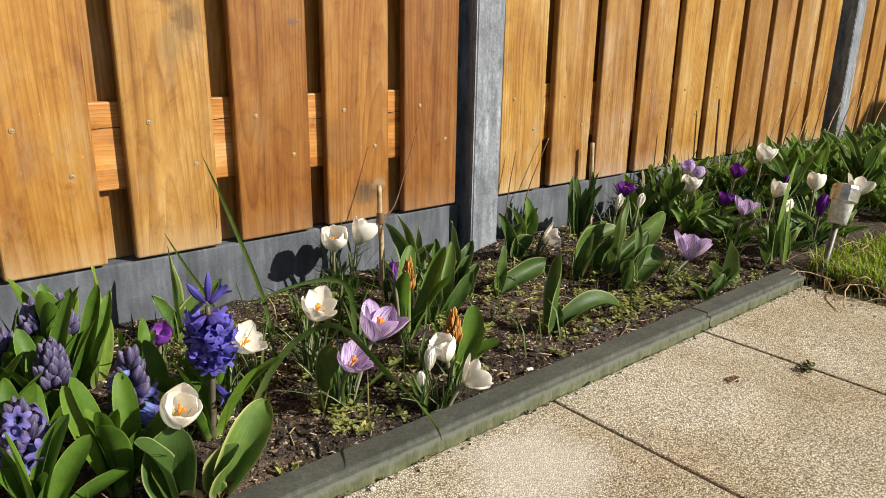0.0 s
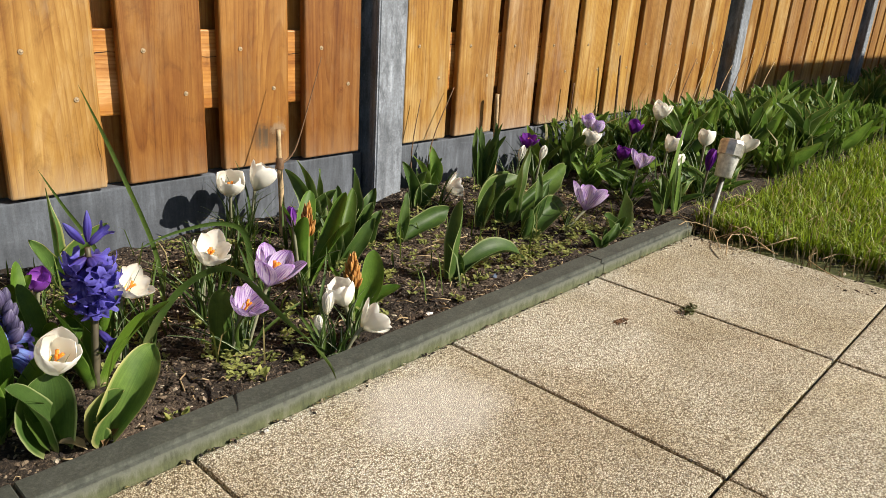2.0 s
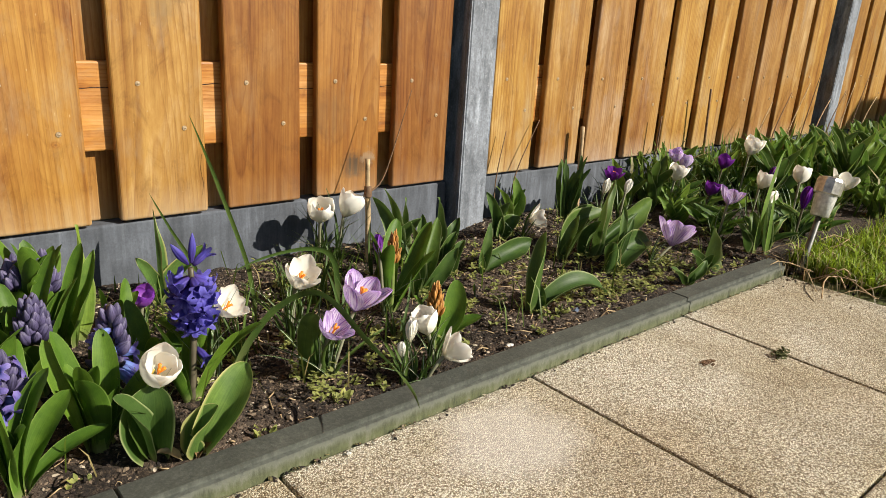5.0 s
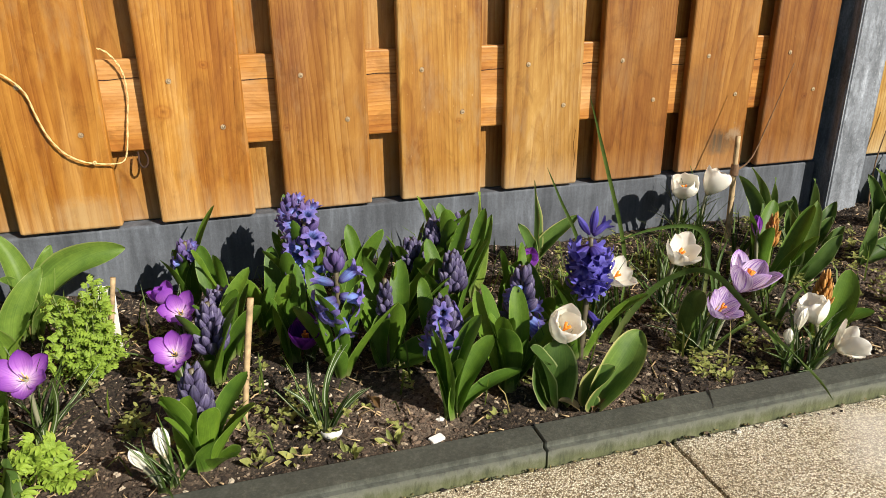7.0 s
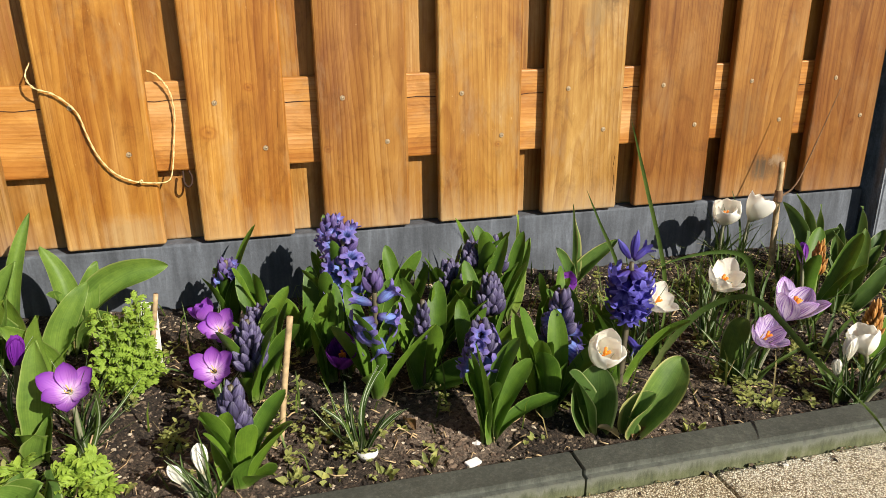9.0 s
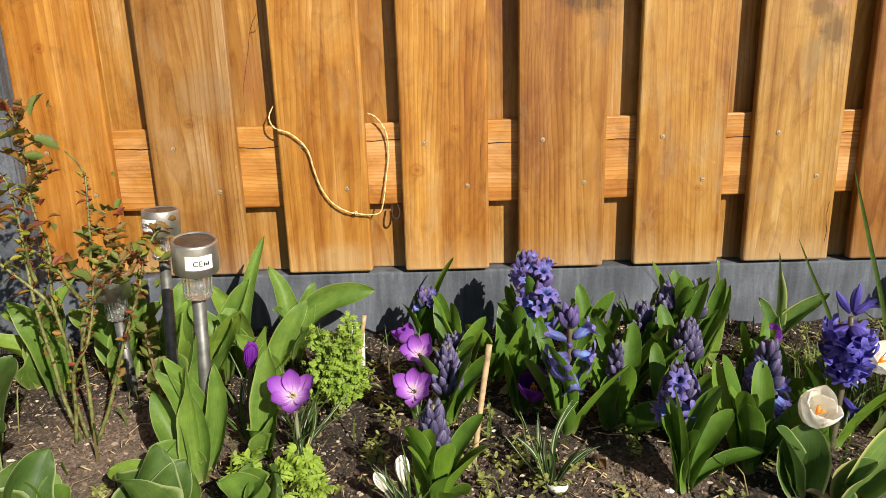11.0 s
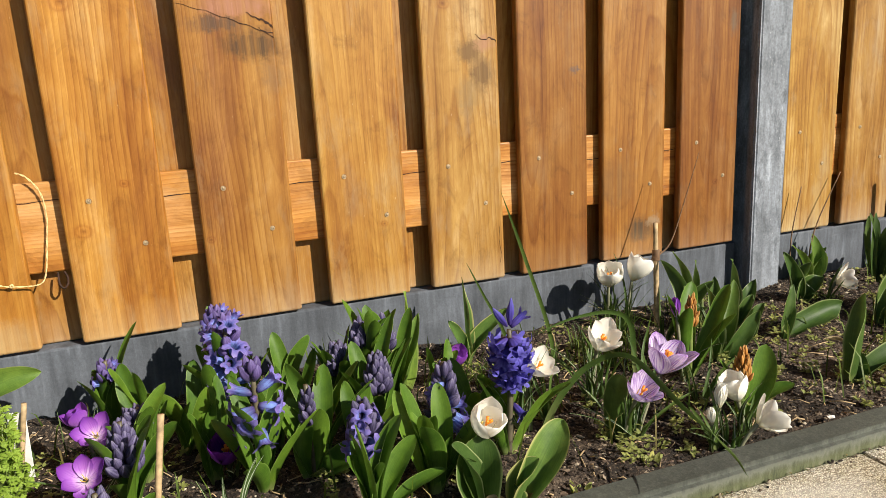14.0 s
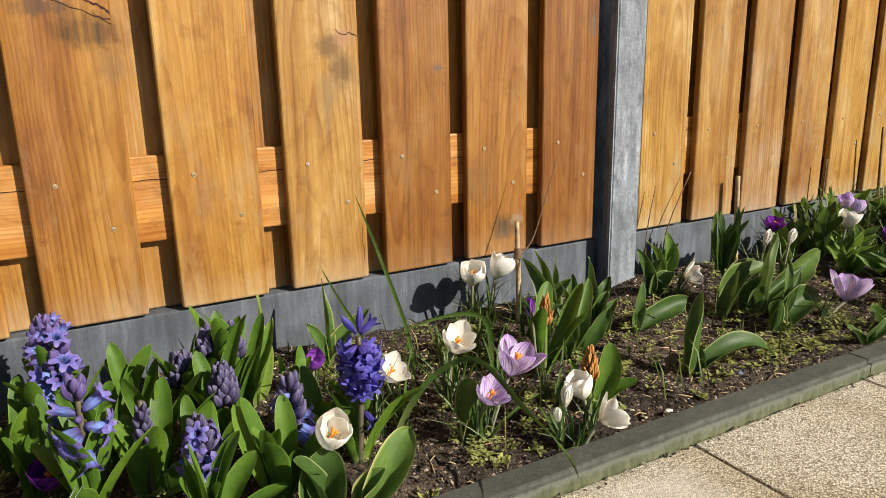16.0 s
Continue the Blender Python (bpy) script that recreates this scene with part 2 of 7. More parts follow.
def concrete_material(name, base, speck=0.2, moss=0.0, scratch=0.0, pits=0.0):
    m, n, l, p = material(name)
    v = coords(n, l, kind="Object")
    big = noise_node(n, l, v, 9.0, 5, 0.6)
    fine = noise_node(n, l, v, 220.0, 4, 0.7)
    r = ramp(n, [(0.3, tuple(c * 0.68 for c in base)), (0.7, tuple(c * 1.3 for c in base))])
    l.new(big.outputs[0], r.inputs[0])
    streak = noise_node(n, l, coords(n, l, (1, 1, 0.12)), 45.0, 5, 0.65)
    sr = ramp(n, [(0.34, (0.66, 0.66, 0.66)), (0.58, (1.12, 1.12, 1.12)), (0.70, (1.75, 1.75, 1.75))])
    l.new(streak.outputs[0], sr.inputs[0])
    fr = ramp(n, [(0.3, (1 - speck,) * 3), (0.7, (1 + speck,) * 3)])
    l.new(fine.outputs[0], fr.inputs[0])
    c = mix(n, l, 1.0, r.outputs[0], fr.outputs[0], "MULTIPLY")
    c = mix(n, l, 1.0, c, sr.outputs[0], "MULTIPLY")
    if scratch:
        # pale chalky strokes, along and across
        for sc, lo in (((1, 1, 0.07), 0.60), ((0.10, 0.10, 1), 0.63)):
            q = noise_node(n, l, coords(n, l, sc), 60.0, 6, 0.72, 0.5)
            qr = ramp(n, [(lo, (0, 0, 0)), (lo + 0.10, (scratch,) * 3)])
            l.new(q.outputs[0], qr.inputs[0])
            c = mix(n, l, qr.outputs[0], c, (0.30, 0.32, 0.35))
    if pits:
        # dark weathered blotches and pale flecks
        q = noise_node(n, l, coords(n, l, (1, 1, 0.45)), 38.0, 7, 0.75, 0.4)
        qr = ramp(n, [(0.36, (pits,) * 3), (0.50, (0, 0, 0))])
        l.new(q.outputs[0], qr.inputs[0])
        c = mix(n, l, qr.outputs[0], c, tuple(k * 0.42 for k in base))
        q2 = noise_node(n, l, v, 130.0, 5, 0.8)
        qr2 = ramp(n, [(0.62, (0, 0, 0)), (0.70, (0.8, 0.8, 0.8))])
        l.new(q2.outputs[0], qr2.inputs[0])
        c = mix(n, l, qr2.outputs[0], c, (0.55, 0.57, 0.60))
    if moss:
        mz = noise_node(n, l, v, 22.0, 5, 0.7)
        mr = ramp(n, [(0.5, (0, 0, 0)), (0.68, (moss,) * 3)])
        l.new(mz.outputs[0], mr.inputs[0])
        c = mix(n, l, mr.outputs[0], c, (0.12, 0.13, 0.04))
    l.new(c, p.inputs["Base Color"])
    p.inputs["Roughness"].default_value = 0.85
    bump(n, l, fine.outputs[0], p, 0.4, 0.0012)
    return m


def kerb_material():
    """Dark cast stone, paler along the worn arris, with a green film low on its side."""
    m, n, l, p = material("dark_kerb_concrete")
    v = coords(n, l)
    big = noise_node(n, l, v, 14.0, 5, 0.65)
    fine = noise_node(n, l, v, 260.0, 5, 0.75)
    r = ramp(n, [(0.3, (0.036, 0.040, 0.032)), (0.7, (0.074, 0.080, 0.064))])
    l.new(big.outputs[0], r.inputs[0])
    fr = ramp(n, [(0.32, (0.66, 0.66, 0.66)), (0.55, (1.0, 1.0, 1.0)), (0.74, (1.7, 1.7, 1.55))])
    l.new(fine.outputs[0], fr.inputs[0])
    c = mix(n, l, 1.0, r.outputs[0], fr.outputs[0], "MULTIPLY")
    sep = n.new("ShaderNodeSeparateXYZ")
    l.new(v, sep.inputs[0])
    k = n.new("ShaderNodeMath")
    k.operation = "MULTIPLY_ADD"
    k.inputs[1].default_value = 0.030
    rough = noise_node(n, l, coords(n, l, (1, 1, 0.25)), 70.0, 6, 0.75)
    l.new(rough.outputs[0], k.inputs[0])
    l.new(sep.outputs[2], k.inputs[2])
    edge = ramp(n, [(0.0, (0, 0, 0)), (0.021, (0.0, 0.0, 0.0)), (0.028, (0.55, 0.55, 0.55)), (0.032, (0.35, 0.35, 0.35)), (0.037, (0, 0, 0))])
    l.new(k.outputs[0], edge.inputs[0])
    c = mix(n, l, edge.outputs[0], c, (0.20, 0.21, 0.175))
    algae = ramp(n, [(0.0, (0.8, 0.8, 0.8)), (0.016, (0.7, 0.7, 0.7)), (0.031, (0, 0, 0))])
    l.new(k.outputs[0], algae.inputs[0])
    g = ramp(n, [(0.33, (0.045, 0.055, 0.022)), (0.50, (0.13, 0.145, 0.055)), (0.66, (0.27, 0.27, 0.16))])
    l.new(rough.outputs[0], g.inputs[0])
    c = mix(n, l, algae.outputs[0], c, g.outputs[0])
    l.new(c, p.inputs["Base Color"])
    p.inputs["Roughness"].default_value = 0.8
    bump(n, l, fine.outputs[0], p, 0.5, 0.0014)
    return m


MAT_WOOD = wood_material("stained_pine", (0.326, 0.167, 0.040))
MAT_WOOD_H = wood_material("stained_pine_cross", (0.40, 0.188, 0.046), "x")
MAT_CONC = concrete_material("blue_grey_concrete", (0.088, 0.098, 0.115), 0.14, scratch=0.16)
MAT_POST = concrete_material("weathered_post_concrete", (0.205, 0.225, 0.255), 0.28, pits=0.85)
MAT_POST_DARK = concrete_material("dark_post_concrete", (0.075, 0.083, 0.098), 0.3, scratch=0.9)
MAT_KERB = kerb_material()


def pebble_material():
    m, n, l, p = material("washed_pebble_concrete")
    v = coords(n, l, shift=True)
    vo = n.new("ShaderNodeTexVoronoi")
    vo.inputs["Scale"].default_value = 540.0
    l.new(v, vo.inputs["Vector"])
    sep = n.new("ShaderNodeSeparateColor")
    l.new(vo.outputs["Color"], sep.inputs[0])
    stone = ramp(n, [(0.0, (0.21, 0.165, 0.115)), (0.25, (0.48, 0.415, 0.315)), (0.55, (0.70, 0.64, 0.525)), (0.85, (0.88, 0.84, 0.74)), (1, (0.38, 0.355, 0.31))])
    l.new(sep.outputs[0], stone.inputs[0])
    edge = ramp(n, [(0.35, (1, 1, 1)), (0.75, (0.32, 0.27, 0.2))])
    l.new(vo.outputs["Distance"], edge.inputs[0])
    c = mix(n, l, 1.0, stone.outputs[0], edge.outputs[0], "MULTIPLY")
    dirt = noise_node(n, l, v, 4.0, 5, 0.6)
    dr = ramp(n, [(0.35, (0.88, 0.83, 0.74)), (0.62, (1.05, 1.06, 1.10))])
    l.new(dirt.outputs[0], dr.inputs[0])
    c = mix(n, l, 1.0, c, dr.outputs[0], "MULTIPLY")
    # worn pale patch and brown staining laid over several slabs
    geo = n.new("ShaderNodeNewGeometry")
    smear = noise_node(n, l, geo.outputs["Position"], 9.0, 6, 0.7)
    slip = n.new("ShaderNodeVectorMath")
    slip.operation = "MULTIPLY_ADD"
    slip.inputs[1].default_value = (0.30, 0.30, 0.0)
    l.new(smear.outputs["Color"], slip.inputs[0])
    l.new(geo.outputs["Position"], slip.inputs[2])
    for x, y, size, amount in ((0.64, -0.84, 0.22, 0.62), (0.36, -0.70, 0.12, 0.5), (0.98, -0.90, 0.16, 0.45), (0.85, -1.10, 0.16, 0.4), (1.25, -1.0, 0.2, 0.35)):
        far = n.new("ShaderNodeVectorMath")
        far.operation = "DISTANCE"
        l.new(slip.outputs[0], far.inputs[0])
        far.inputs[1].default_value = (x + 0.15, y + 0.15, 0)
        fr = ramp(n, [(size * 0.2, (amount,) * 3), (size, (0, 0, 0))])
        l.new(far.outputs["Value"], fr.inputs[0])
        c = mix(n, l, fr.outputs[0], c, mix(n, l, 1.0, c, (0.62, 0.56, 0.47), "MULTIPLY"))
    broad = noise_node(n, l, geo.outputs["Position"], 3.2, 5, 0.65)
    brr = ramp(n, [(0.36, (0.88, 0.86, 0.75)), (0.52, (1.05, 1.07, 1.01)), (0.70, (1.2, 1.21, 1.16))])
    l.new(broad.outputs[0], brr.inputs[0])
    c = mix(n, l, 1.0, c, brr.outputs[0], "MULTIPLY")
    away = n.new("ShaderNodeVectorMath")
    away.operation = "DISTANCE"
    wob = noise_node(n, l, geo.outputs["Position"], 16.0, 4, 0.6)
    add = n.new("ShaderNodeVectorMath")
    add.operation = "MULTIPLY_ADD"
    add.inputs[1].default_value = (0.09, 0.09, 0.0)
    l.new(wob.outputs["Color"], add.inputs[0])
    l.new(geo.outputs["Position"], add.inputs[2])
    l.new(add.outputs[0], away.inputs[0])
    away.inputs[1].default_value = (0.604, -0.642, 0.0)
    pr = ramp(n, [(0.0, (0.42, 0.42, 0.42)), (0.055, (0.38, 0.38, 0.38)), (0.10, (0, 0, 0))])
    l.new(away.outputs["Value"], pr.inputs[0])
    c = mix(n, l, pr.outputs[0], c, (0.80, 0.77, 0.70))
    l.new(c, p.inputs["Base Color"])
    p.inputs["Roughness"].default_value = 0.8
    inv = n.new("ShaderNodeMath")
    inv.operation = "SUBTRACT"
    inv.inputs[0].default_value = 1.0
    l.new(vo.outputs["Distance"], inv.inputs[1])
    bump(n, l, inv.outputs[0], p, 0.8, 0.0018)
    return m


MAT_TILE = pebble_material()
MAT_GROUT = plain("mossy_joint_sand", (0.085, 0.072, 0.045), 0.95, var=0.3, scale=150)


def dry_patches(n, l):
    """Where the bed has dried out to a paler, sandy brown."""
    geo = n.new("ShaderNodeNewGeometry")
    rag = noise_node(n, l, geo.outputs["Position"], 30.0, 4, 0.7)
    wob = n.new("ShaderNodeVectorMath")
    wob.operation = "MULTIPLY_ADD"
    wob.inputs[1].default_value = (0.10, 0.10, 0.0)
    l.new(rag.outputs["Color"], wob.inputs[0])
    l.new(geo.outputs["Position"], wob.inputs[2])
    out = None
    for x, y, size, amount in ((0.05, -0.46, 0.10, 0.8), (-0.58, -0.37, 0.19, 0.85), (0.90, -0.40, 0.16, 0.35), (-0.20, -0.44, 0.12, 0.55), (0.30, -0.52, 0.08, 0.4)):
        d = n.new("ShaderNodeVectorMath")
        d.operation = "DISTANCE"
        l.new(wob.outputs[0], d.inputs[0])
        d.inputs[1].default_value = (x + 0.05, y + 0.05, 0)
        pr = ramp(n, [(size * 0.35, (amount,) * 3), (size, (0, 0, 0))])
        l.new(d.outputs["Value"], pr.inputs[0])
        out = pr.outputs[0] if out is None else mix(n, l, 1.0, out, pr.outputs[0], "LIGHTEN")
    return out


def soil_material():
    m, n, l, p = material("dark_bed_soil")
    v = coords(n, l)
    a = noise_node(n, l, v, 210.0, 8, 0.8)
    b = noise_node(n, l, v, 6.0, 5, 0.65)
    r = ramp(n, [(0.38, (0.006, 0.0042, 0.003)), (0.50, (0.026, 0.018, 0.012)), (0.60, (0.085, 0.062, 0.043)), (0.70, (0.34, 0.28, 0.21))])
    l.new(a.outputs[0], r.inputs[0])
    dr = ramp(n, [(0.42, (0.85, 0.83, 0.8)), (0.64, (1.9, 1.8, 1.65))])
    l.new(b.outputs[0], dr.inputs[0])
    c = mix(n, l, 1.0, r.outputs[0], dr.outputs[0], "MULTIPLY")
    sand = ramp(n, [(0.36, (0.05, 0.035, 0.024)), (0.60, (0.30, 0.225, 0.165))])
    l.new(a.outputs[0], sand.inputs[0])
    c = mix(n, l, dry_patches(n, l), c, sand.outputs[0])
    l.new(c, p.inputs["Base Color"])
    p.inputs["Roughness"].default_value = 0.95
    bump(n, l, a.outputs[0], p, 0.9, 0.005)
    return m


MAT_SOIL = soil_material()
MAT_GRASS_GROUND = plain("turf_thatch", (0.075, 0.085, 0.02), 0.95, var=0.3, scale=80)
MAT_BRICK = plain("weathered_red_brick", (0.36, 0.165, 0.100), 0.9, var=0.32, scale=55, random_tone=0.3, bumpy=0.9)
MAT_MORTAR = plain("grey_mortar", (0.20, 0.17, 0.14), 0.9, var=0.15, scale=120)
MAT_STEEL = plain("brushed_steel", (0.58, 0.56, 0.52), 0.38, 0.9, var=0.08)
MAT_SCREW = plain("zinc_screw", (0.40, 0.30, 0.18), 0.5, 0.3, var=0.1, scale=300)
MAT_RECESS_SHADE = plain("screw_recess_shade", (0.055, 0.028, 0.012), 0.9, var=0.2, scale=300)


# ---- mesh helpers ----
def mesh_of(name, bm, mat, smooth=False):
    me = bpy.data.meshes.new(name)
    bm.to_mesh(me)
    bm.free()
    for m in (mat if isinstance(mat, (list, tuple)) else [mat]):
        me.materials.append(m)
    if smooth:
        me.polygons.foreach_set("use_smooth", [True] * len(me.polygons))
    return me


def part(name, bm, mat, parent=None, label="", smooth=False, at=None):
    ob = new(name, bm if isinstance(bm, bpy.types.Mesh) else mesh_of(name, bm, mat, smooth))
    if at is not None:
        ob.matrix_basis = at
    if parent:
        ob.parent = parent
    if label:
        ob["label"] = label
    return ob


def empty(name, label, category, at=(0, 0, 0), group="", kind=""):
    ob = new(name)
    ob.location = at
    ob.empty_display_size = 0.05
    return tagged(ob, label, category, group, kind)


def box(x0, x1, y0, y1, z0, z1, bevel=0.0, seg=2):
    bm = bmesh.new()
    bmesh.ops.create_cube(bm, size=1)
    bmesh.ops.scale(bm, vec=(x1 - x0, y1 - y0, z1 - z0), verts=bm.verts)
    bmesh.ops.translate(bm, vec=((x0 + x1) / 2, (y0 + y1) / 2, (z0 + z1) / 2), verts=bm.verts)
    if bevel:
        bmesh.ops.bevel(bm, geom=bm.edges[:], offset=bevel, segments=seg, affect="EDGES", profile=0.5)
    return bm


# ---- structure: ground ----
rng = random.Random(7)
FENCE_Z = 0.113                       # underside of the boards
KERB_IN, KERB_OUT, KERB_TOP, KERB_END = -0.552, -0.597, 0.024, 1.462
TILE, TX0, TY0 = 0.3822, 0.3120, -0.607


def soil_height(x, y):
    h = 0.006 + 0.012 * noise.noise((x * 3, y * 3, 0)) + 0.010 * noise.noise((x * 11, y * 11, 3))
    h += 0.005 * noise.noise((x * 40, y * 40, 5)) + 0.0035 * noise.noise((x * 105, y * 105, 9))
    near = max(0.0, min(1.0, (y + 0.57) / 0.08))
    return h * (0.35 + 0.65 * near) - 0.004


def grid(x0, x1, y0, y1, step, height):
    nx, ny = int((x1 - x0) / step) + 1, int((y1 - y0) / step) + 1
    verts = [(x0 + (x1 - x0) * i / nx, y0 + (y1 - y0) * j / ny) for j in range(ny + 1) for i in range(nx + 1)]
    verts = [(x, y, height(x, y)) for x, y in verts]
    faces = [(j * (nx + 1) + i, j * (nx + 1) + i + 1, (j + 1) * (nx + 1) + i + 1, (j + 1) * (nx + 1) + i) for j in range(ny) for i in range(nx)]
    return verts, faces


def sheet(name, verts, faces, mat, smooth=True):
    me = bpy.data.meshes.new(name)
    me.from_pydata(verts, [], faces)
    me.materials.append(mat)
    if smooth:
        me.polygons.foreach_set("use_smooth", [True] * len(me.polygons))
    return new(name, me)


ground = sheet("ground", *grid(-60, 60, -60, 60, 4.0, lambda x, y: -0.06), MAT_GRASS_GROUND)
tagged(ground, "plain dark earth reaching to the horizon", "ground", kind="structure")
bed = sheet("flower_bed_soil", *grid(-1.6, 1.5, -0.566, 0.03, 0.005, soil_height), MAT_SOIL)
tagged(bed, "dark crumbly damp soil of the flower bed", "soil", kind="structure")
bed_far = sheet("far_bed_soil", *grid(1.5, 9.0, -0.62, 0.03, 0.04, soil_height), MAT_SOIL)
tagged(bed_far, "dark soil of the bed beside the lawn", "soil", kind="structure")
lawn = sheet("lawn", *grid(1.46, 9.0, -4.0, -0.60, 0.05, lambda x, y: -0.006 + 0.012 * noise.noise((x * 4, y * 4, 1))), MAT_GRASS_GROUND)
tagged(lawn, "thatchy ground of the sunlit lawn", "lawn", kind="structure")

# ---- structure: fence ----
BOARD_L = (-0.856, -0.646, -0.433, -0.231, -0.036, 0.161, 0.350, 0.532, 0.711, 0.894)
POSTS = (-0.905, 1.090, 3.000, 4.920, 6.840)


def board_mesh(name, w, h, t=0.018, mat=None):
    return mesh_of(name, box(0, w, 0, t, 0, h, 0.0045, 3), mat or MAT_WOOD)


front_mesh = board_mesh("front_board", 0.145, 1.78)
back_mesh = board_mesh("back_board", 0.145, 1.78)
screw_bm = bmesh.new()
# dark disc round the head: its colour stands in for shade in the recess
bmesh.ops.create_cone(screw_bm, cap_ends=True, segments=12, radius1=0.0042, radius2=0.0038, depth=0.0012)
rim_faces = len(screw_bm.faces)
head = bmesh.ops.create_uvsphere(screw_bm, u_segments=10, v_segments=6, radius=0.0021)["verts"]
bmesh.ops.scale(screw_bm, vec=(1, 1, 0.5), verts=head)
bmesh.ops.translate(screw_bm, vec=(0.0004, 0, 0.0008), verts=head)
screw_bm.faces.ensure_lookup_table()
for f in screw_bm.faces[rim_faces:]:
    f.material_index = 1
bmesh.ops.rotate(screw_bm, matrix=Matrix.Rotation(radians(90), 3, "X"), verts=screw_bm.verts)
screw_mesh = mesh_of("screw", screw_bm, MAT_RECESS_SHADE)
screw_mesh.materials.append(MAT_SCREW)


MAT_CRACK = plain("dark_split_wood", (0.035, 0.014, 0.006), 0.9, var=0.3, scale=200)
CRACKS = (
    (((0.069, 0.600), (0.082, 0.592), (0.094, 0.588), (0.104, 0.581), (0.1075, 0.578)), 0.0045),
    (((-0.032, 0.615), (0.010, 0.603), (0.050, 0.588), (0.080, 0.577), (0.1075, 0.563)), 0.0012),
    (((0.085, 0.578), (0.092, 0.572), (0.1075, 0.568)), 0.0020),
    (((0.452, 0.558), (0.466, 0.548), (0.480, 0.552), (0.492, 0.546)), 0.0022),
    (((0.487, 0.215), (0.484, 0.190), (0.488, 0.165), (0.486, 0.145)), 0.0016),
    (((-0.098, 0.330), (-0.100, 0.290)), 0.0010))
BACK_CRACKS = ((((-0.492, 0.390), (-0.490, 0.430), (-0.478, 0.480), (-0.470, 0.520), (-0.458, 0.545)), 0.0024), (((-0.452, 0.545), (-0.459, 0.520), (-0.470, 0.515)), 0.0014))


def crack_shape(line, width):
    """A split in the face of a board: a jagged sliver."""
    bm = bmesh.new()
    rows = []
    path = [Vector((x, 0, z)) for x, z in line]
    for i in range((len(path) - 1) * 4 + 1):
        k = min(i // 4, len(path) - 2)
        q = path[k].lerp(path[k + 1], i / 4 - k)
        w = width * (0.25 + 0.75 * min(1, i / 9)) * (0.55 + 0.45 * abs(math.sin(i * 2.3)))
        q.z += 0.0012 * math.sin(i * 1.9)
        rows.append([bm.verts.new((q.x, -0.0007, q.z - FENCE_Z + s * w * 0.5)) for s in (-1, 1)] + [bm.verts.new((q.x, 0.002, q.z - FENCE_Z))])
    for a, b in zip(rows, rows[1:]):
        bm.faces.new((a[0], b[0], b[1], a[1]))
        bm.faces.new((a[1], b[1], b[2], a[2]))
        bm.faces.new((a[2], b[2], b[0], a[0]))
    return bm


TONES = ((1.20, 1.06, 0.78), (0.88, 0.91, 1.15), (1.08, 1.0, 0.8), (1.08, 1.00, 0.82), (0.90, 0.86, 0.84), (1.20, 1.28, 1.28), (0.96, 1.03, 1.15), (0.78, 0.69, 0.62), (0.80, 0.72, 0.66), (0.72, 0.62, 0.60))


def fence_panel(x0, x1, lefts, tones):
    panel = empty("wooden_fence", "orange-stained pine fence of overlapping upright boards", "fence", (0, 0, FENCE_Z), "fence sections")
    for z in (0.115, 0.80, 1.50):
        part("cross_board", box(x0, x1, 0.0185, 0.036, z, z + 0.138, 0.003), MAT_WOOD_H, panel)
    for x, tone in zip(lefts, tones):
        b = part("front_board", front_mesh, None, panel, at=pose(x, 0, 0.002 * rng.random(), 0, 0.15 * (rng.random() - 0.5), 0))
        b.color = (*tone, 1)
        for sx, sz in ((0.040, 0.220), (0.110, 0.147)):
            part("screw", screw_mesh, None, b, at=pose(sx, -0.0006, sz))
    for a, b in zip(lefts, lefts[1:]):
        part("back_board", back_mesh, None, panel, at=pose((a + b) / 2, 0.0365, -0.003))
    split = [(x0 + 0.01 + (x1 - x0 - 0.02) * i / 24, FENCE_Z + 0.115 + 0.108 + 0.010 * noise.noise((i * 0.31 + x0, 0, 4)) - 0.0006 * i) for i in range(25)]
    part("crack", crack_shape(split, 0.0015), MAT_CRACK, panel, at=pose(0, 0.0185, 0))
    if x0 < 0:
        for line, width in CRACKS:
            part("crack", crack_shape(line, width), MAT_CRACK, panel)
        for line, width in BACK_CRACKS:
            part("crack", crack_shape(line, width), MAT_CRACK, panel, at=pose(0, 0.0365, 0))
    plank = part("concrete_plank", box(x0 - 0.02, x1 + 0.02, 0.010, 0.046, -0.25, FENCE_Z - 0.004, 0.004), MAT_CONC)
    tagged(plank, "smooth blue-grey concrete base plank under the fence", "concrete plank", "fence base planks")
    return panel


def post_shape():
    """A slotted post: chamfered face, slim waist beside the boards, wider back."""
    outline = [(-0.056, 0.085), (-0.056, 0.048), (-0.026, 0.048), (-0.026, 0.0), (-0.035, -0.030), (-0.031, -0.034), (0.046, -0.034), (0.053, -0.026), (0.053, 0.085)]
    bm = bmesh.new()
    low = [bm.verts.new((x, y, -0.4)) for x, y in outline]
    bm.faces.new(low)
    top = bmesh.ops.extrude_face_region(bm, geom=bm.faces[:])
    bmesh.ops.translate(bm, vec=(0, 0, 2.4), verts=[v for v in top["geom"] if isinstance(v, bmesh.types.BMVert)])
    bmesh.ops.recalc_face_normals(bm, faces=bm.faces[:])
    bmesh.ops.bevel(bm, geom=[e for e in bm.edges if abs(e.verts[0].co.z - e.verts[1].co.z) > 1], offset=0.003, segments=2, affect="EDGES")
    return bm


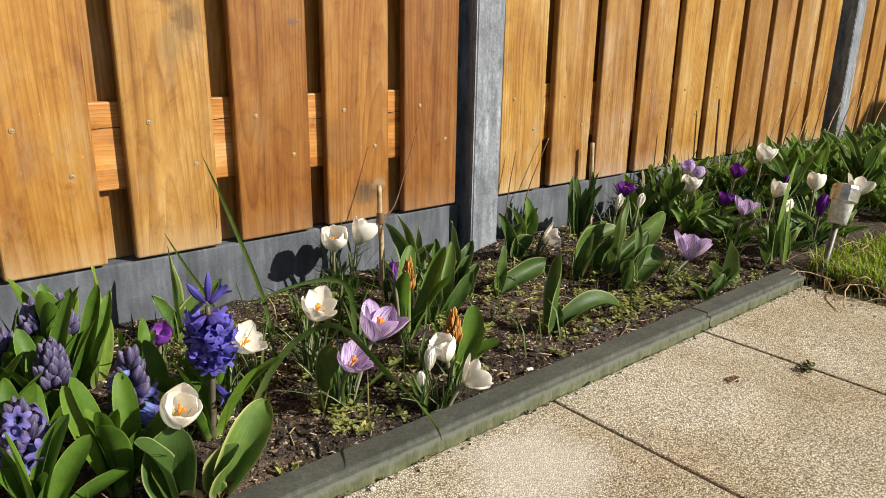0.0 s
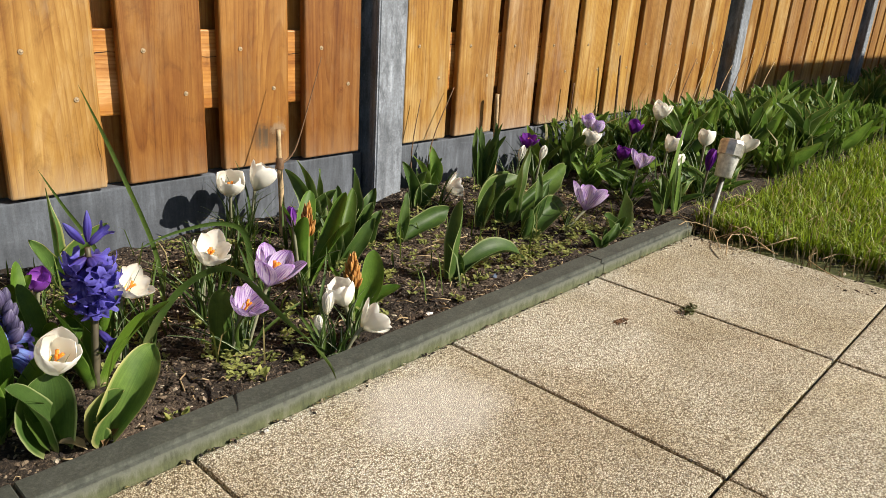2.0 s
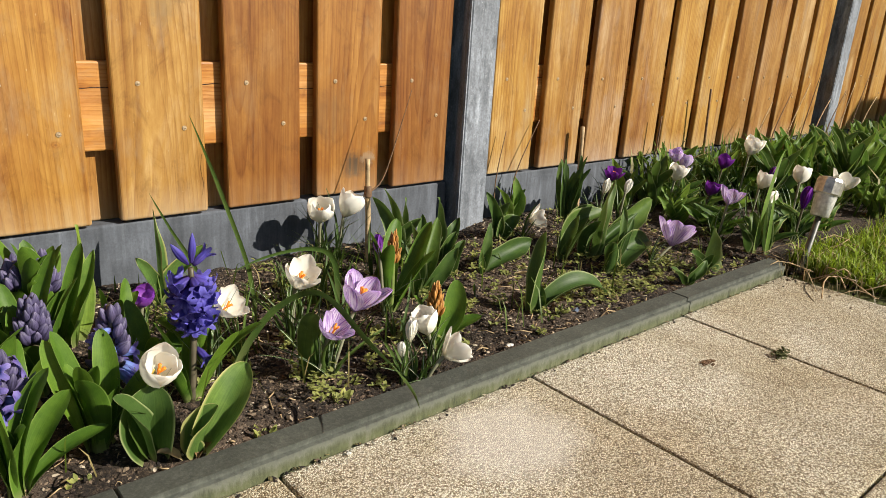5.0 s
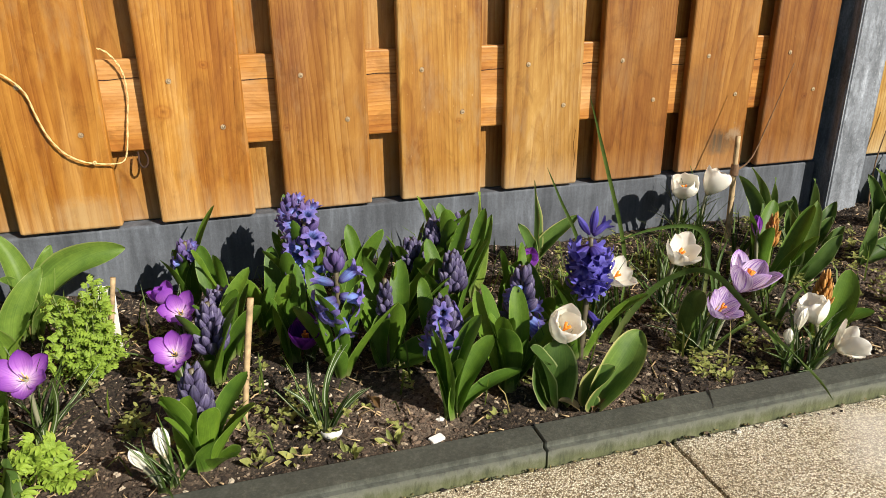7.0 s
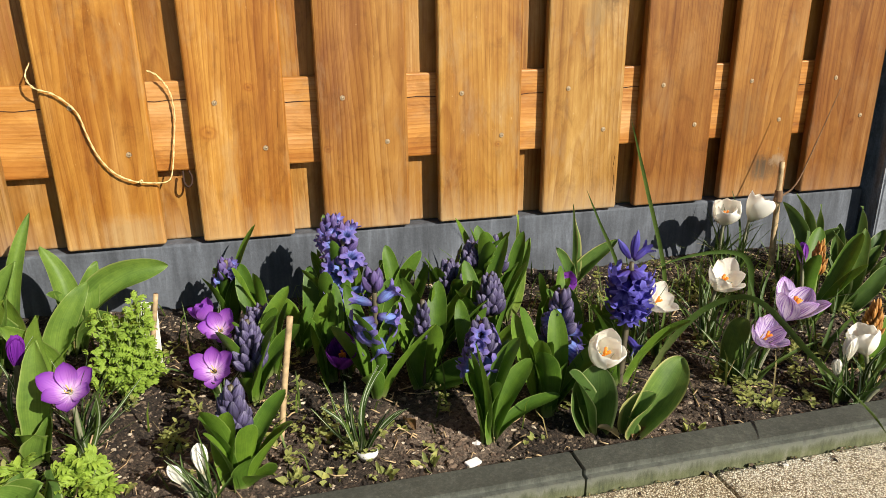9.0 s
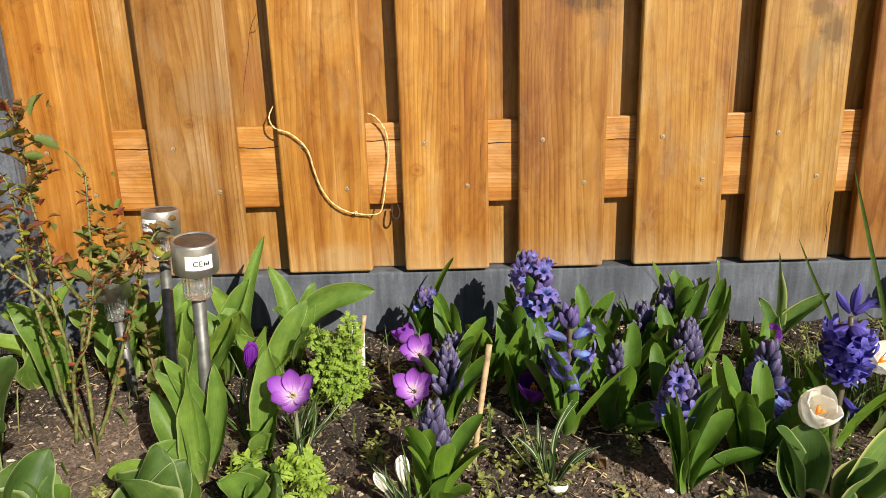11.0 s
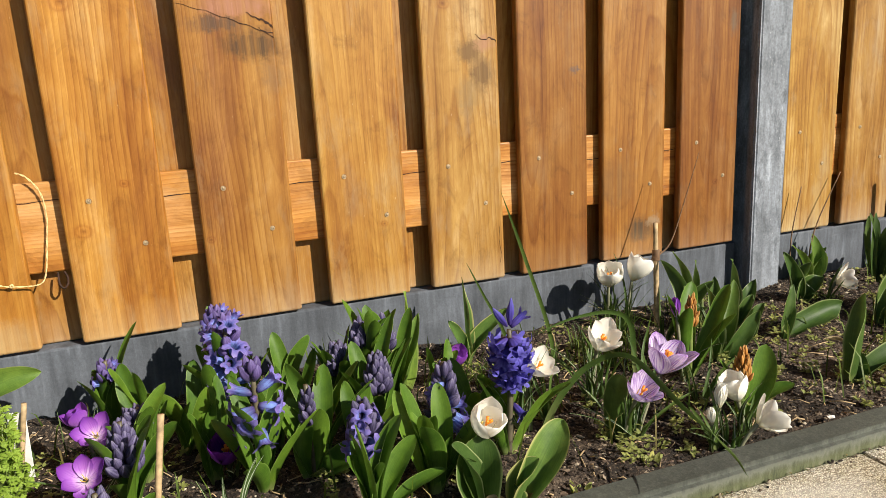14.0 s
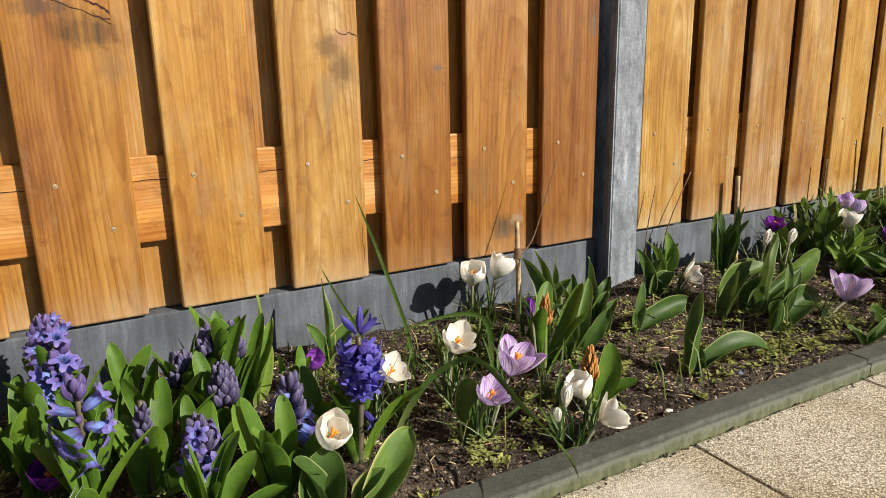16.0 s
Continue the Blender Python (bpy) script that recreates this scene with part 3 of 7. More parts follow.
def fence_post(x):
    # the first post is darker than the others
    first = x < 0
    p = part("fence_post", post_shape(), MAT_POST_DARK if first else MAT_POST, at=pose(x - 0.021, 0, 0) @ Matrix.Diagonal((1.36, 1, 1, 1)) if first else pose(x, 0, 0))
    tagged(p, "dark concrete fence post" if first else "light grey weathered concrete fence post", "fence post", "fence posts")


for x in POSTS:
    fence_post(x)
fence_panel(-0.852, 1.036, BOARD_L, TONES)
for a, b in zip(POSTS[1:], POSTS[2:]):
    n = 10
    pitch = (b - a - 0.135) / n
    fence_panel(a + 0.054, b - 0.057, [a + 0.081 + pitch * i for i in range(n)], [(0.98 + 0.10 * math.sin(i * 5 + a), 1.09 + 0.14 * math.sin(i * 5 + a), 1.32) for i in range(n)])

# the wall of brick beyond the last post, and an unseen wall added to shade the far end
wall = part("wall_west", box(-2.6, -1.005, 0.062, 0.16, -0.3, 2.2), MAT_MORTAR)
tagged(wall, "mortar core of the weathered red brick wall", "wall", kind="structure")
brick_mesh = mesh_of("brick", box(0, 0.205, 0.054, 0.09, 0, 0.052, 0.005, 2), MAT_BRICK)
for row in range(26):
    for c in range(7):
        part("brick", brick_mesh, None, wall, at=pose(-1.215 - 0.216 * c + (0.108 if row % 2 else 0), 0.003 * rng.random(), -0.1 + 0.064 * row))
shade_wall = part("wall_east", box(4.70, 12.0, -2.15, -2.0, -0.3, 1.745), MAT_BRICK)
tagged(shade_wall, "unseen wall added to shade the far end", "wall", kind="structure")

# ---- structure: kerb and patio ----
for a, b in ((-1.80, -0.805), (-0.803, 0.1634), (0.165, 1.0994), (1.101, KERB_END)):
    kb = box(a + 0.0004, b - 0.0004, KERB_OUT, KERB_IN, -0.12, KERB_TOP)
    arris = [e for e in kb.edges if all(v.co.z > 0 for v in e.verts) and abs(e.verts[0].co.x - e.verts[1].co.x) > 0.1]
    bmesh.ops.bevel(kb, geom=arris, offset=0.0065, segments=2, affect="EDGES")
    ends = [e for e in kb.edges if abs(e.verts[0].co.x - e.verts[1].co.x) < 1e-5 and min(e.verts[0].co.z, e.verts[1].co.z) > 0]
    bmesh.ops.bevel(kb, geom=ends, offset=0.0012, segments=1, affect="EDGES")
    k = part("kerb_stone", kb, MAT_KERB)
    tagged(k, "dark grey concrete edging stone with green algae", "kerb stone", "edging stones")
patio = part("patio_bedding", box(-2.743, 1.456, -3.66, -0.600, -0.08, -0.007), MAT_GROUT)
tagged(patio, "dark sand bedding and mossy joints under the patio slabs", "patio", kind="structure")
slab_mesh = mesh_of("slab", box(0.0020, TILE - 0.0020, -TILE + 0.0020, -0.0015, -0.045, 0.0, 0.003, 2), MAT_TILE)
edge_slab_mesh = mesh_of("slab", box(0.0020, TILE - 0.0020, -TILE + 0.0020, 0.0070, -0.045, 0.0, 0.003, 2), MAT_TILE)
for i in range(-8, 3):
    for j in range(0, 8):
        part("slab", slab_mesh if j else edge_slab_mesh, None, patio, at=pose(TX0 + TILE * i, TY0 - TILE * j, 0.0015 * (rng.random() - 0.5)))

# ---- plant materials ----
def uv_channels(n, l):
    uv = n.new("ShaderNodeUVMap")
    sep = n.new("ShaderNodeSeparateXYZ")
    l.new(uv.outputs[0], sep.inputs[0])
    return sep.outputs[0], sep.outputs[1]


def edge_distance(n, l, u):
    a = n.new("ShaderNodeMath")
    a.operation = "SUBTRACT"
    a.inputs[1].default_value = 0.5
    l.new(u, a.inputs[0])
    b = n.new("ShaderNodeMath")
    b.operation = "ABSOLUTE"
    l.new(a.outputs[0], b.inputs[0])
    return b.outputs[0]


def stripes(n, l, u, v, count):
    comb = n.new("ShaderNodeCombineXYZ")
    l.new(u, comb.inputs[0])
    l.new(v, comb.inputs[1])
    mp = n.new("ShaderNodeMapping")
    mp.inputs["Scale"].default_value = (count, 1.2, 1)
    l.new(comb.outputs[0], mp.inputs[0])
    return noise_node(n, l, mp.outputs[0], 1.0, 3, 0.6)


def thin_shader(m, n, l, p, color, through, rough=0.5, spec=0.28):
    l.new(color, p.inputs["Base Color"])
    p.inputs["Roughness"].default_value = rough
    p.inputs["Specular IOR Level"].default_value = spec
    tr = n.new("ShaderNodeBsdfTranslucent")
    l.new(color, tr.inputs[0])
    mx = n.new("ShaderNodeMixShader")
    mx.inputs[0].default_value = through
    l.new(p.outputs[0], mx.inputs[1])
    l.new(tr.outputs[0], mx.inputs[2])
    l.new(mx.outputs[0], n["Material Output"].inputs[0])


def leaf_material(name, col, edge, edge_width=0.06, through=0.3, base_pale=True, stripe=0.0):
    m, n, l, p = material(name)
    u, v = uv_channels(n, l)
    st = stripes(n, l, u, v, 34)
    r = ramp(n, [(0.3, tuple(c * 0.80 for c in col)), (0.7, tuple(c * 1.14 for c in col))])
    l.new(st.outputs[0], r.inputs[0])
    blot = noise_node(n, l, coords(n, l, shift=True), 45.0, 6, 0.7)
    br = ramp(n, [(0.32, (0.68, 0.74, 0.72)), (0.68, (1.22, 1.16, 1.05))])
    l.new(blot.outputs[0], br.inputs[0])
    c = mix(n, l, 1.0, r.outputs[0], br.outputs[0], "MULTIPLY")
    oi = n.new("ShaderNodeObjectInfo")
    orr = ramp(n, [(0, (0.78, 0.84, 0.8)), (0.6, (1, 1, 1)), (1, (1.3, 1.2, 1.0))])
    l.new(oi.outputs["Random"], orr.inputs[0])
    c = mix(n, l, 1.0, c, orr.outputs[0], "MULTIPLY")
    er = ramp(n, [(0.5 - edge_width * 1.6, (0, 0, 0)), (0.5 - edge_width * 0.4, (1, 1, 1))])
    l.new(edge_distance(n, l, u), er.inputs[0])
    c = mix(n, l, er.outputs[0], c, edge)
    if stripe:
        # pale line down the middle
        sr = ramp(n, [(stripe * 0.6, (0.85, 0.85, 0.85)), (stripe * 1.3, (0, 0, 0))])
        l.new(edge_distance(n, l, u), sr.inputs[0])
        c = mix(n, l, sr.outputs[0], c, (0.50, 0.55, 0.40))
    if base_pale:
        vr = ramp(n, [(0.0, (0.75, 0.75, 0.75)), (0.16, (0, 0, 0))])
        l.new(v, vr.inputs[0])
        c = mix(n, l, vr.outputs[0], c, (0.28, 0.30, 0.12))
    thin_shader(m, n, l, p, c, through, 0.48, 0.28)
    bump(n, l, st.outputs[0], p, 0.30, 0.0007)
    return m


def petal_material(name, stops, vein=None, vein_amount=0.0, through=0.35, tone=0.04):
    m, n, l, p = material(name)
    u, v = uv_channels(n, l)
    r = ramp(n, stops)
    l.new(v, r.inputs[0])
    c = r.outputs[0]
    if vein:
        st = stripes(n, l, u, v, 16)
        vr = ramp(n, [(0.46, (0, 0, 0)), (0.62, (vein_amount,) * 3)])
        l.new(st.outputs[0], vr.inputs[0])
        c = mix(n, l, vr.outputs[0], c, vein)
    oi = n.new("ShaderNodeObjectInfo")
    orr = ramp(n, [(0, (1 - tone,) * 3), (1, (1 + tone * 0.7, 1 + tone * 0.6, 1 + tone * 0.5))])
    l.new(oi.outputs["Random"], orr.inputs[0])
    c = mix(n, l, 1.0, c, orr.outputs[0], "MULTIPLY")
    thin_shader(m, n, l, p, c, through, 0.5, 0.25)
    return m


MAT_TULIP = leaf_material("tulip_leaf", (0.078, 0.140, 0.032), (0.30, 0.36, 0.15), 0.035)
MAT_TULIP_PALE = leaf_material("cream_edged_tulip_leaf", (0.11, 0.20, 0.05), (0.46, 0.46, 0.17), 0.05)
MAT_TULIP_LIGHT = leaf_material("light_green_tulip_leaf", (0.165, 0.275, 0.050), (0.30, 0.38, 0.11), 0.03, 0.35)
MAT_HYA_LEAF = leaf_material("hyacinth_leaf", (0.10, 0.195, 0.024), (0.20, 0.31, 0.06), 0.03, 0.3)
MAT_GRASSY = leaf_material("crocus_grass_leaf", (0.075, 0.13, 0.03), (0.10, 0.16, 0.04), 0.03, 0.25)
MAT_STRIPE = leaf_material("white_striped_crocus_leaf", (0.055, 0.10, 0.024), (0.09, 0.15, 0.04), 0.03, 0.2, stripe=0.10)
MAT_HERB = leaf_material("bright_herb_leaf", (0.36, 0.50, 0.075), (0.46, 0.58, 0.12), 0.03, 0.35, False)
MAT_WEED = leaf_material("seedling_leaf", (0.33, 0.35, 0.11), (0.44, 0.46, 0.20), 0.03, 0.3, False)
MAT_ROSE_LEAF = leaf_material("rose_leaf", (0.15, 0.20, 0.05), (0.20, 0.10, 0.04), 0.08, 0.3, False)
MAT_ROSE_RED = leaf_material("young_red_rose_leaf", (0.22, 0.055, 0.03), (0.30, 0.08, 0.04), 0.08, 0.3, False)
MAT_ROSE_BROWN = leaf_material("bronzed_rose_leaf", (0.25, 0.155, 0.045), (0.20, 0.065, 0.025), 0.08, 0.3, False)
MAT_WHITE_P = petal_material("white_crocus_petal", [(0.0, (0.66, 0.58, 0.36)), (0.25, (0.88, 0.86, 0.76)), (1, (0.91, 0.90, 0.84))], through=0.26)
MAT_LILAC_P = petal_material("striped_lilac_petal", [(0.0, (0.38, 0.22, 0.48)), (0.25, (0.76, 0.66, 0.84)), (0.8, (0.78, 0.68, 0.88)), (1, (0.56, 0.36, 0.76))], (0.25, 0.08, 0.48), 0.9)
MAT_PURPLE_P = petal_material("violet_crocus_petal", [(0.0, (0.88, 0.78, 0.80)), (0.22, (0.74, 0.52, 0.80)), (0.45, (0.48, 0.19, 0.64)), (0.78, (0.30, 0.08, 0.50)), (1, (0.16, 0.03, 0.34))], (0.30, 0.08, 0.50), 0.55)
MAT_DEEP_P = petal_material("deep_purple_petal", [(0.0, (0.12, 0.02, 0.2)), (0.5, (0.15, 0.018, 0.28)), (1, (0.20, 0.03, 0.34))], (0.07, 0.008, 0.16), 0.6, 0.25)
MAT_STIGMA = plain("orange_stigma", (0.80, 0.24, 0.015), 0.6)
MAT_STAMEN = plain("yellow_stamen", (0.78, 0.55, 0.10), 0.6)
MAT_STEM = plain("pale_green_stem", (0.15, 0.20, 0.05), 0.5, random_tone=0.2)
MAT_STEM_DARK = plain("purplish_flower_stalk", (0.10, 0.085, 0.05), 0.5, random_tone=0.2)
MAT_CROCUS_TUBE = plain("pale_crocus_tube", (0.22, 0.22, 0.14), 0.5, var=0.12)
MAT_BUD = petal_material("violet_hyacinth_bud", [(0.0, (0.060, 0.062, 0.066)), (0.30, (0.076, 0.064, 0.128)), (0.75, (0.110, 0.096, 0.195)), (1, (0.18, 0.165, 0.26))], (0.022, 0.017, 0.045), 0.75, 0.08, 0.32)
MAT_BUD_BLUE = petal_material("blue_violet_bud", [(0.0, (0.09, 0.085, 0.13)), (0.5, (0.12, 0.082, 0.24)), (1, (0.17, 0.13, 0.33))], (0.05, 0.035, 0.13), 0.6, 0.15, 0.32)
MAT_FLORET = petal_material("open_blue_floret", [(0.0, (0.10, 0.07, 0.22)), (0.35, (0.20, 0.31, 0.70)), (0.62, (0.18, 0.19, 0.56)), (1, (0.24, 0.19, 0.50))], (0.085, 0.05, 0.28), 0.6, 0.25, 0.32)
MAT_ROYAL = petal_material("royal_blue_floret", [(0.0, (0.07, 0.045, 0.20)), (0.5, (0.090, 0.075, 0.42)), (1, (0.16, 0.15, 0.58))], (0.045, 0.03, 0.24), 0.6, 0.25, 0.32)
MAT_DRIED = petal_material("dried_orange_floret", [(0.0, (0.30, 0.13, 0.03)), (0.5, (0.52, 0.24, 0.06)), (1, (0.62, 0.36, 0.12))], (0.30, 0.12, 0.03), 0.6, 0.15, 0.32)
MAT_STRAW = plain("dry_straw_stalk", (0.42, 0.30, 0.16), 0.75, var=0.2, scale=90)
MAT_TWIG = plain("brown_twig", (0.16, 0.09, 0.045), 0.8, var=0.25, scale=90)
MAT_CANE = plain("green_rose_cane", (0.125, 0.135, 0.040), 0.5, var=0.34, scale=110, bumpy=0.5)


# ---- plant meshes ----
def width_at(shape, s):
    if shape == "tulip":
        return (0.50 + 0.50 * math.sin(math.pi * 0.5 * min(1, s / 0.42))) * max(0, 1 - max(0, (s - 0.40) / 0.60) ** 2.2) ** 0.72
    if shape == "blunt":
        return (0.45 + 0.55 * math.sin(math.pi * 0.5 * min(1, s / 0.55))) * max(0, 1 - max(0, (s - 0.55) / 0.45) ** 2.4) ** 0.6
    if shape == "serrate":
        return math.sin(math.pi * min(1, s * 0.97 + 0.02)) ** 0.8 * (1 + 0.16 * math.sin(44 * s))
    if shape == "strap":
        return (0.62 + 0.38 * min(1, s * 1.9)) * max(0, 1 - max(0, (s - 0.62) / 0.38) ** 2.4) ** 0.55
    if shape == "petal":
        return (0.22 + 0.78 * math.sin(math.pi * 0.5 * min(1, s / 0.62)) ** 1.2) * (1 - max(0, (s - 0.55) / 0.45) ** 2.6) ** 0.6
    if shape == "oval":
        return math.sin(math.pi * min(1, s * 0.97 + 0.02)) ** 0.75
    return (1 - s) ** 0.55                       # grass


def fold_at(cup, s):
    """A bulb leaf clasps its foot in a channel and flattens towards the tip."""
    return cup * (1.75 - 1.25 * s)


def leaf_data(length, width, lean, bend, cup, shape, twist=0.0, wave=0.0, seg=12, cols=6, phase=0.0, roll=0.0, sway=0.0):
    """Rows of a leaf that grows from the origin up and leans towards +x; bend is the extra lean at its tip."""
    verts, faces, uvs = [], [], []
    x = z = 0.0
    last = 0.0
    for i in range(seg + 1):
        s = 1 - (1 - i / seg) ** 1.35
        a = radians(lean + bend * s)
        t = Vector((math.sin(a), 0, math.cos(a)))
        nrm = Vector((-math.cos(a), 0, math.sin(a)))
        side = Vector((0, 1, 0))
        tw = Matrix.Rotation(radians(roll + twist * s), 3, t)
        nrm, side = tw @ nrm, tw @ side
        x += t.x * length * (s - last)
        z += t.z * length * (s - last)
        last = s
        w = max(0.0004, width * 0.5 * width_at(shape, s))
        for j in range(cols + 1):
            q = 2 * j / cols - 1
            rip = wave * width * (math.sin(7 * s + phase + 2.2 * q) + 0.5 * math.sin(17 * s + 2 * phase - 3 * q)) * abs(q) ** 1.5
            fold = fold_at(cup, s) if shape in ("tulip", "strap", "blunt") else cup * q * q
            if shape in ("tulip", "strap", "blunt"):
                fold *= 0.45 * abs(q) + 0.55 * q * q
            verts.append(Vector((x, 0, z)) + side * (sway * length * math.sin(math.pi * s)) + side * (w * q * (1 - 0.22 * min(1.0, abs(fold)) * abs(q))) + nrm * (w * fold + rip))
            uvs.append((j / cols, s))
    k = cols + 1
    for i in range(seg):
        for j in range(cols):
            faces.append((i * k + j, i * k + j + 1, (i + 1) * k + j + 1, (i + 1) * k + j))
    return verts, faces, uvs


def data_mesh(name, chunks, mat, smooth=True):
    """One mesh from (verts, faces, uvs) chunks."""
    vs, fs, us = [], [], []
    for v, f, u in chunks:
        o = len(vs)
        vs += [tuple(p) for p in v]
        fs += [tuple(i + o for i in q) for q in f]
        us += u
    me = bpy.data.meshes.new(name)
    me.from_pydata(vs, [], fs)
    lay = me.uv_layers.new(name="UVMap")
    loops = np.empty(len(me.loops), dtype=np.int32)
    me.loops.foreach_get("vertex_index", loops)
    lay.data.foreach_set("uv", np.array(us, dtype=np.float32)[loops].ravel())
    me.materials.append(mat)
    if smooth:
        me.polygons.foreach_set("use_smooth", [True] * len(me.polygons))
    return me


def moved(chunk, m):
    return [m @ Vector(p) for p in chunk[0]], chunk[1], chunk[2]


def leaf_to(parent, base, tip, width, arc=18, shape="strap", mat=None, cup=0.35, twist=0.0, wave=0.0, name="leaf", seg=12, roll=0.0):
    """A leaf from base to tip (world), bowed outwards by arc degrees."""
    b, t = Vector(base), Vector(tip)
    d = t - b
    flat = math.hypot(d.x, d.y)
    lean = math.degrees(math.atan2(flat, d.z))
    az = math.atan2(d.y, d.x)
    length = d.length * (radians(arc) / math.sin(radians(arc)) if abs(arc) > 0.1 else 1)
    sway = 0.09 * math.sin(tip[0] * 913 + tip[1] * 517)
    chunk = leaf_data(length, width, lean - arc, 2 * arc, cup, shape, twist, wave, seg, phase=flat * 50, roll=roll, sway=sway)
    me = data_mesh(name, [chunk], mat)
    return part(name, me, None, parent, at=Matrix.Translation(b - parent.location) @ Matrix.Rotation(az, 4, "Z"))


def tube_data(points, radii, sides=6):
    pts = [Vector(p) for p in points]
    verts, faces, uvs = [], [], []
    ref = Vector((0.31, 0.87, 0.2)).normalized()
    for i, p in enumerate(pts):
        t = (pts[min(i + 1, len(pts) - 1)] - pts[max(i - 1, 0)]).normalized()
        a = t.cross(ref).normalized()
        b = t.cross(a)
        r = radii[i] if isinstance(radii, (list, tuple)) else radii
        for k in range(sides):
            g = 2 * math.pi * k / sides
            verts.append(p + a * (r * math.cos(g)) + b * (r * math.sin(g)))
            uvs.append((k / sides, i / (len(pts) - 1)))
    for i in range(len(pts) - 1):
        for k in range(sides):
            k2 = (k + 1) % sides
            faces.append((i * sides + k, i * sides + k2, (i + 1) * sides + k2, (i + 1) * sides + k))
    faces.append(tuple(range(sides))[::-1])
    faces.append(tuple(range((len(pts) - 1) * sides, len(pts) * sides)))
    return verts, faces, uvs


def smooth_path(points, steps=5):
    pts = [Vector(p) for p in points]
    out = []
    for i in range(len(pts) - 1):
        p0, p1, p2, p3 = pts[max(i - 1, 0)], pts[i], pts[i + 1], pts[min(i + 2, len(pts) - 1)]
        for k in range(steps):
            t = k / steps
            out.append(0.5 * ((2 * p1) + (p2 - p0) * t + (2 * p0 - 5 * p1 + 4 * p2 - p3) * t * t + (3 * p1 - p0 - 3 * p2 + p3) * t ** 3))
    return out + [pts[-1]]


def tube_part(name, parent, points, r0, r1, mat, label="", sides=6, steps=4):
    path = smooth_path(points, steps)
    rad = [r0 + (r1 - r0) * i / (len(path) - 1) for i in range(len(path))]
    me = data_mesh(name, [tube_data([p - parent.location for p in path], rad, sides)], mat)
    return part(name, me, None, parent, label)


# ---- crocuses ----
def petal_meshes(mat, tag):
    out = {}
    flat = 12 if tag == "violet" else 0
    for kind, lean, bend, wide in (("closed", 14, -23, 0.50), ("cup", 62, -66, 0.80), ("open", 58, -40, 0.64)):
        out[kind] = [data_mesh("petal", [leaf_data(1.0, wide, lean + d + (flat if kind == "open" else 0), bend, 0.42, "petal", 0, 0.004, 10, 6, d)], mat) for d in (0, 3, -3)]
    return out


PETALS = {k: petal_meshes(m, k) for k, m in (("white", MAT_WHITE_P), ("lilac", MAT_LILAC_P), ("violet", MAT_PURPLE_P), ("purple", MAT_DEEP_P))}
CROCUS_WORDS = {"white": "white crocus", "lilac": "lilac crocus with purple stripes", "violet": "bright violet crocus", "purple": "deep purple crocus"}
OPEN_WORDS = {"closed": "closed bud", "cup": "half open", "open": "wide open"}
stig_me = data_mesh("stigma", [moved(tube_data([(0, 0, 0), (0.02, 0, 0.4), (0.09 * math.cos(g), 0.09 * math.sin(g), 0.62)], [0.02, 0.03, 0.05], 5), Matrix()) for g in (0.3, 2.4, 4.5)], MAT_STIGMA)
stam_me = data_mesh("stamen", [tube_data([(0, 0, 0.02), (0.10 * math.cos(g), 0.10 * math.sin(g), 0.26), (0.12 * math.cos(g), 0.12 * math.sin(g), 0.46)], [0.012, 0.022, 0.016], 5) for g in (1.3, 3.4, 5.5)], MAT_STAMEN)


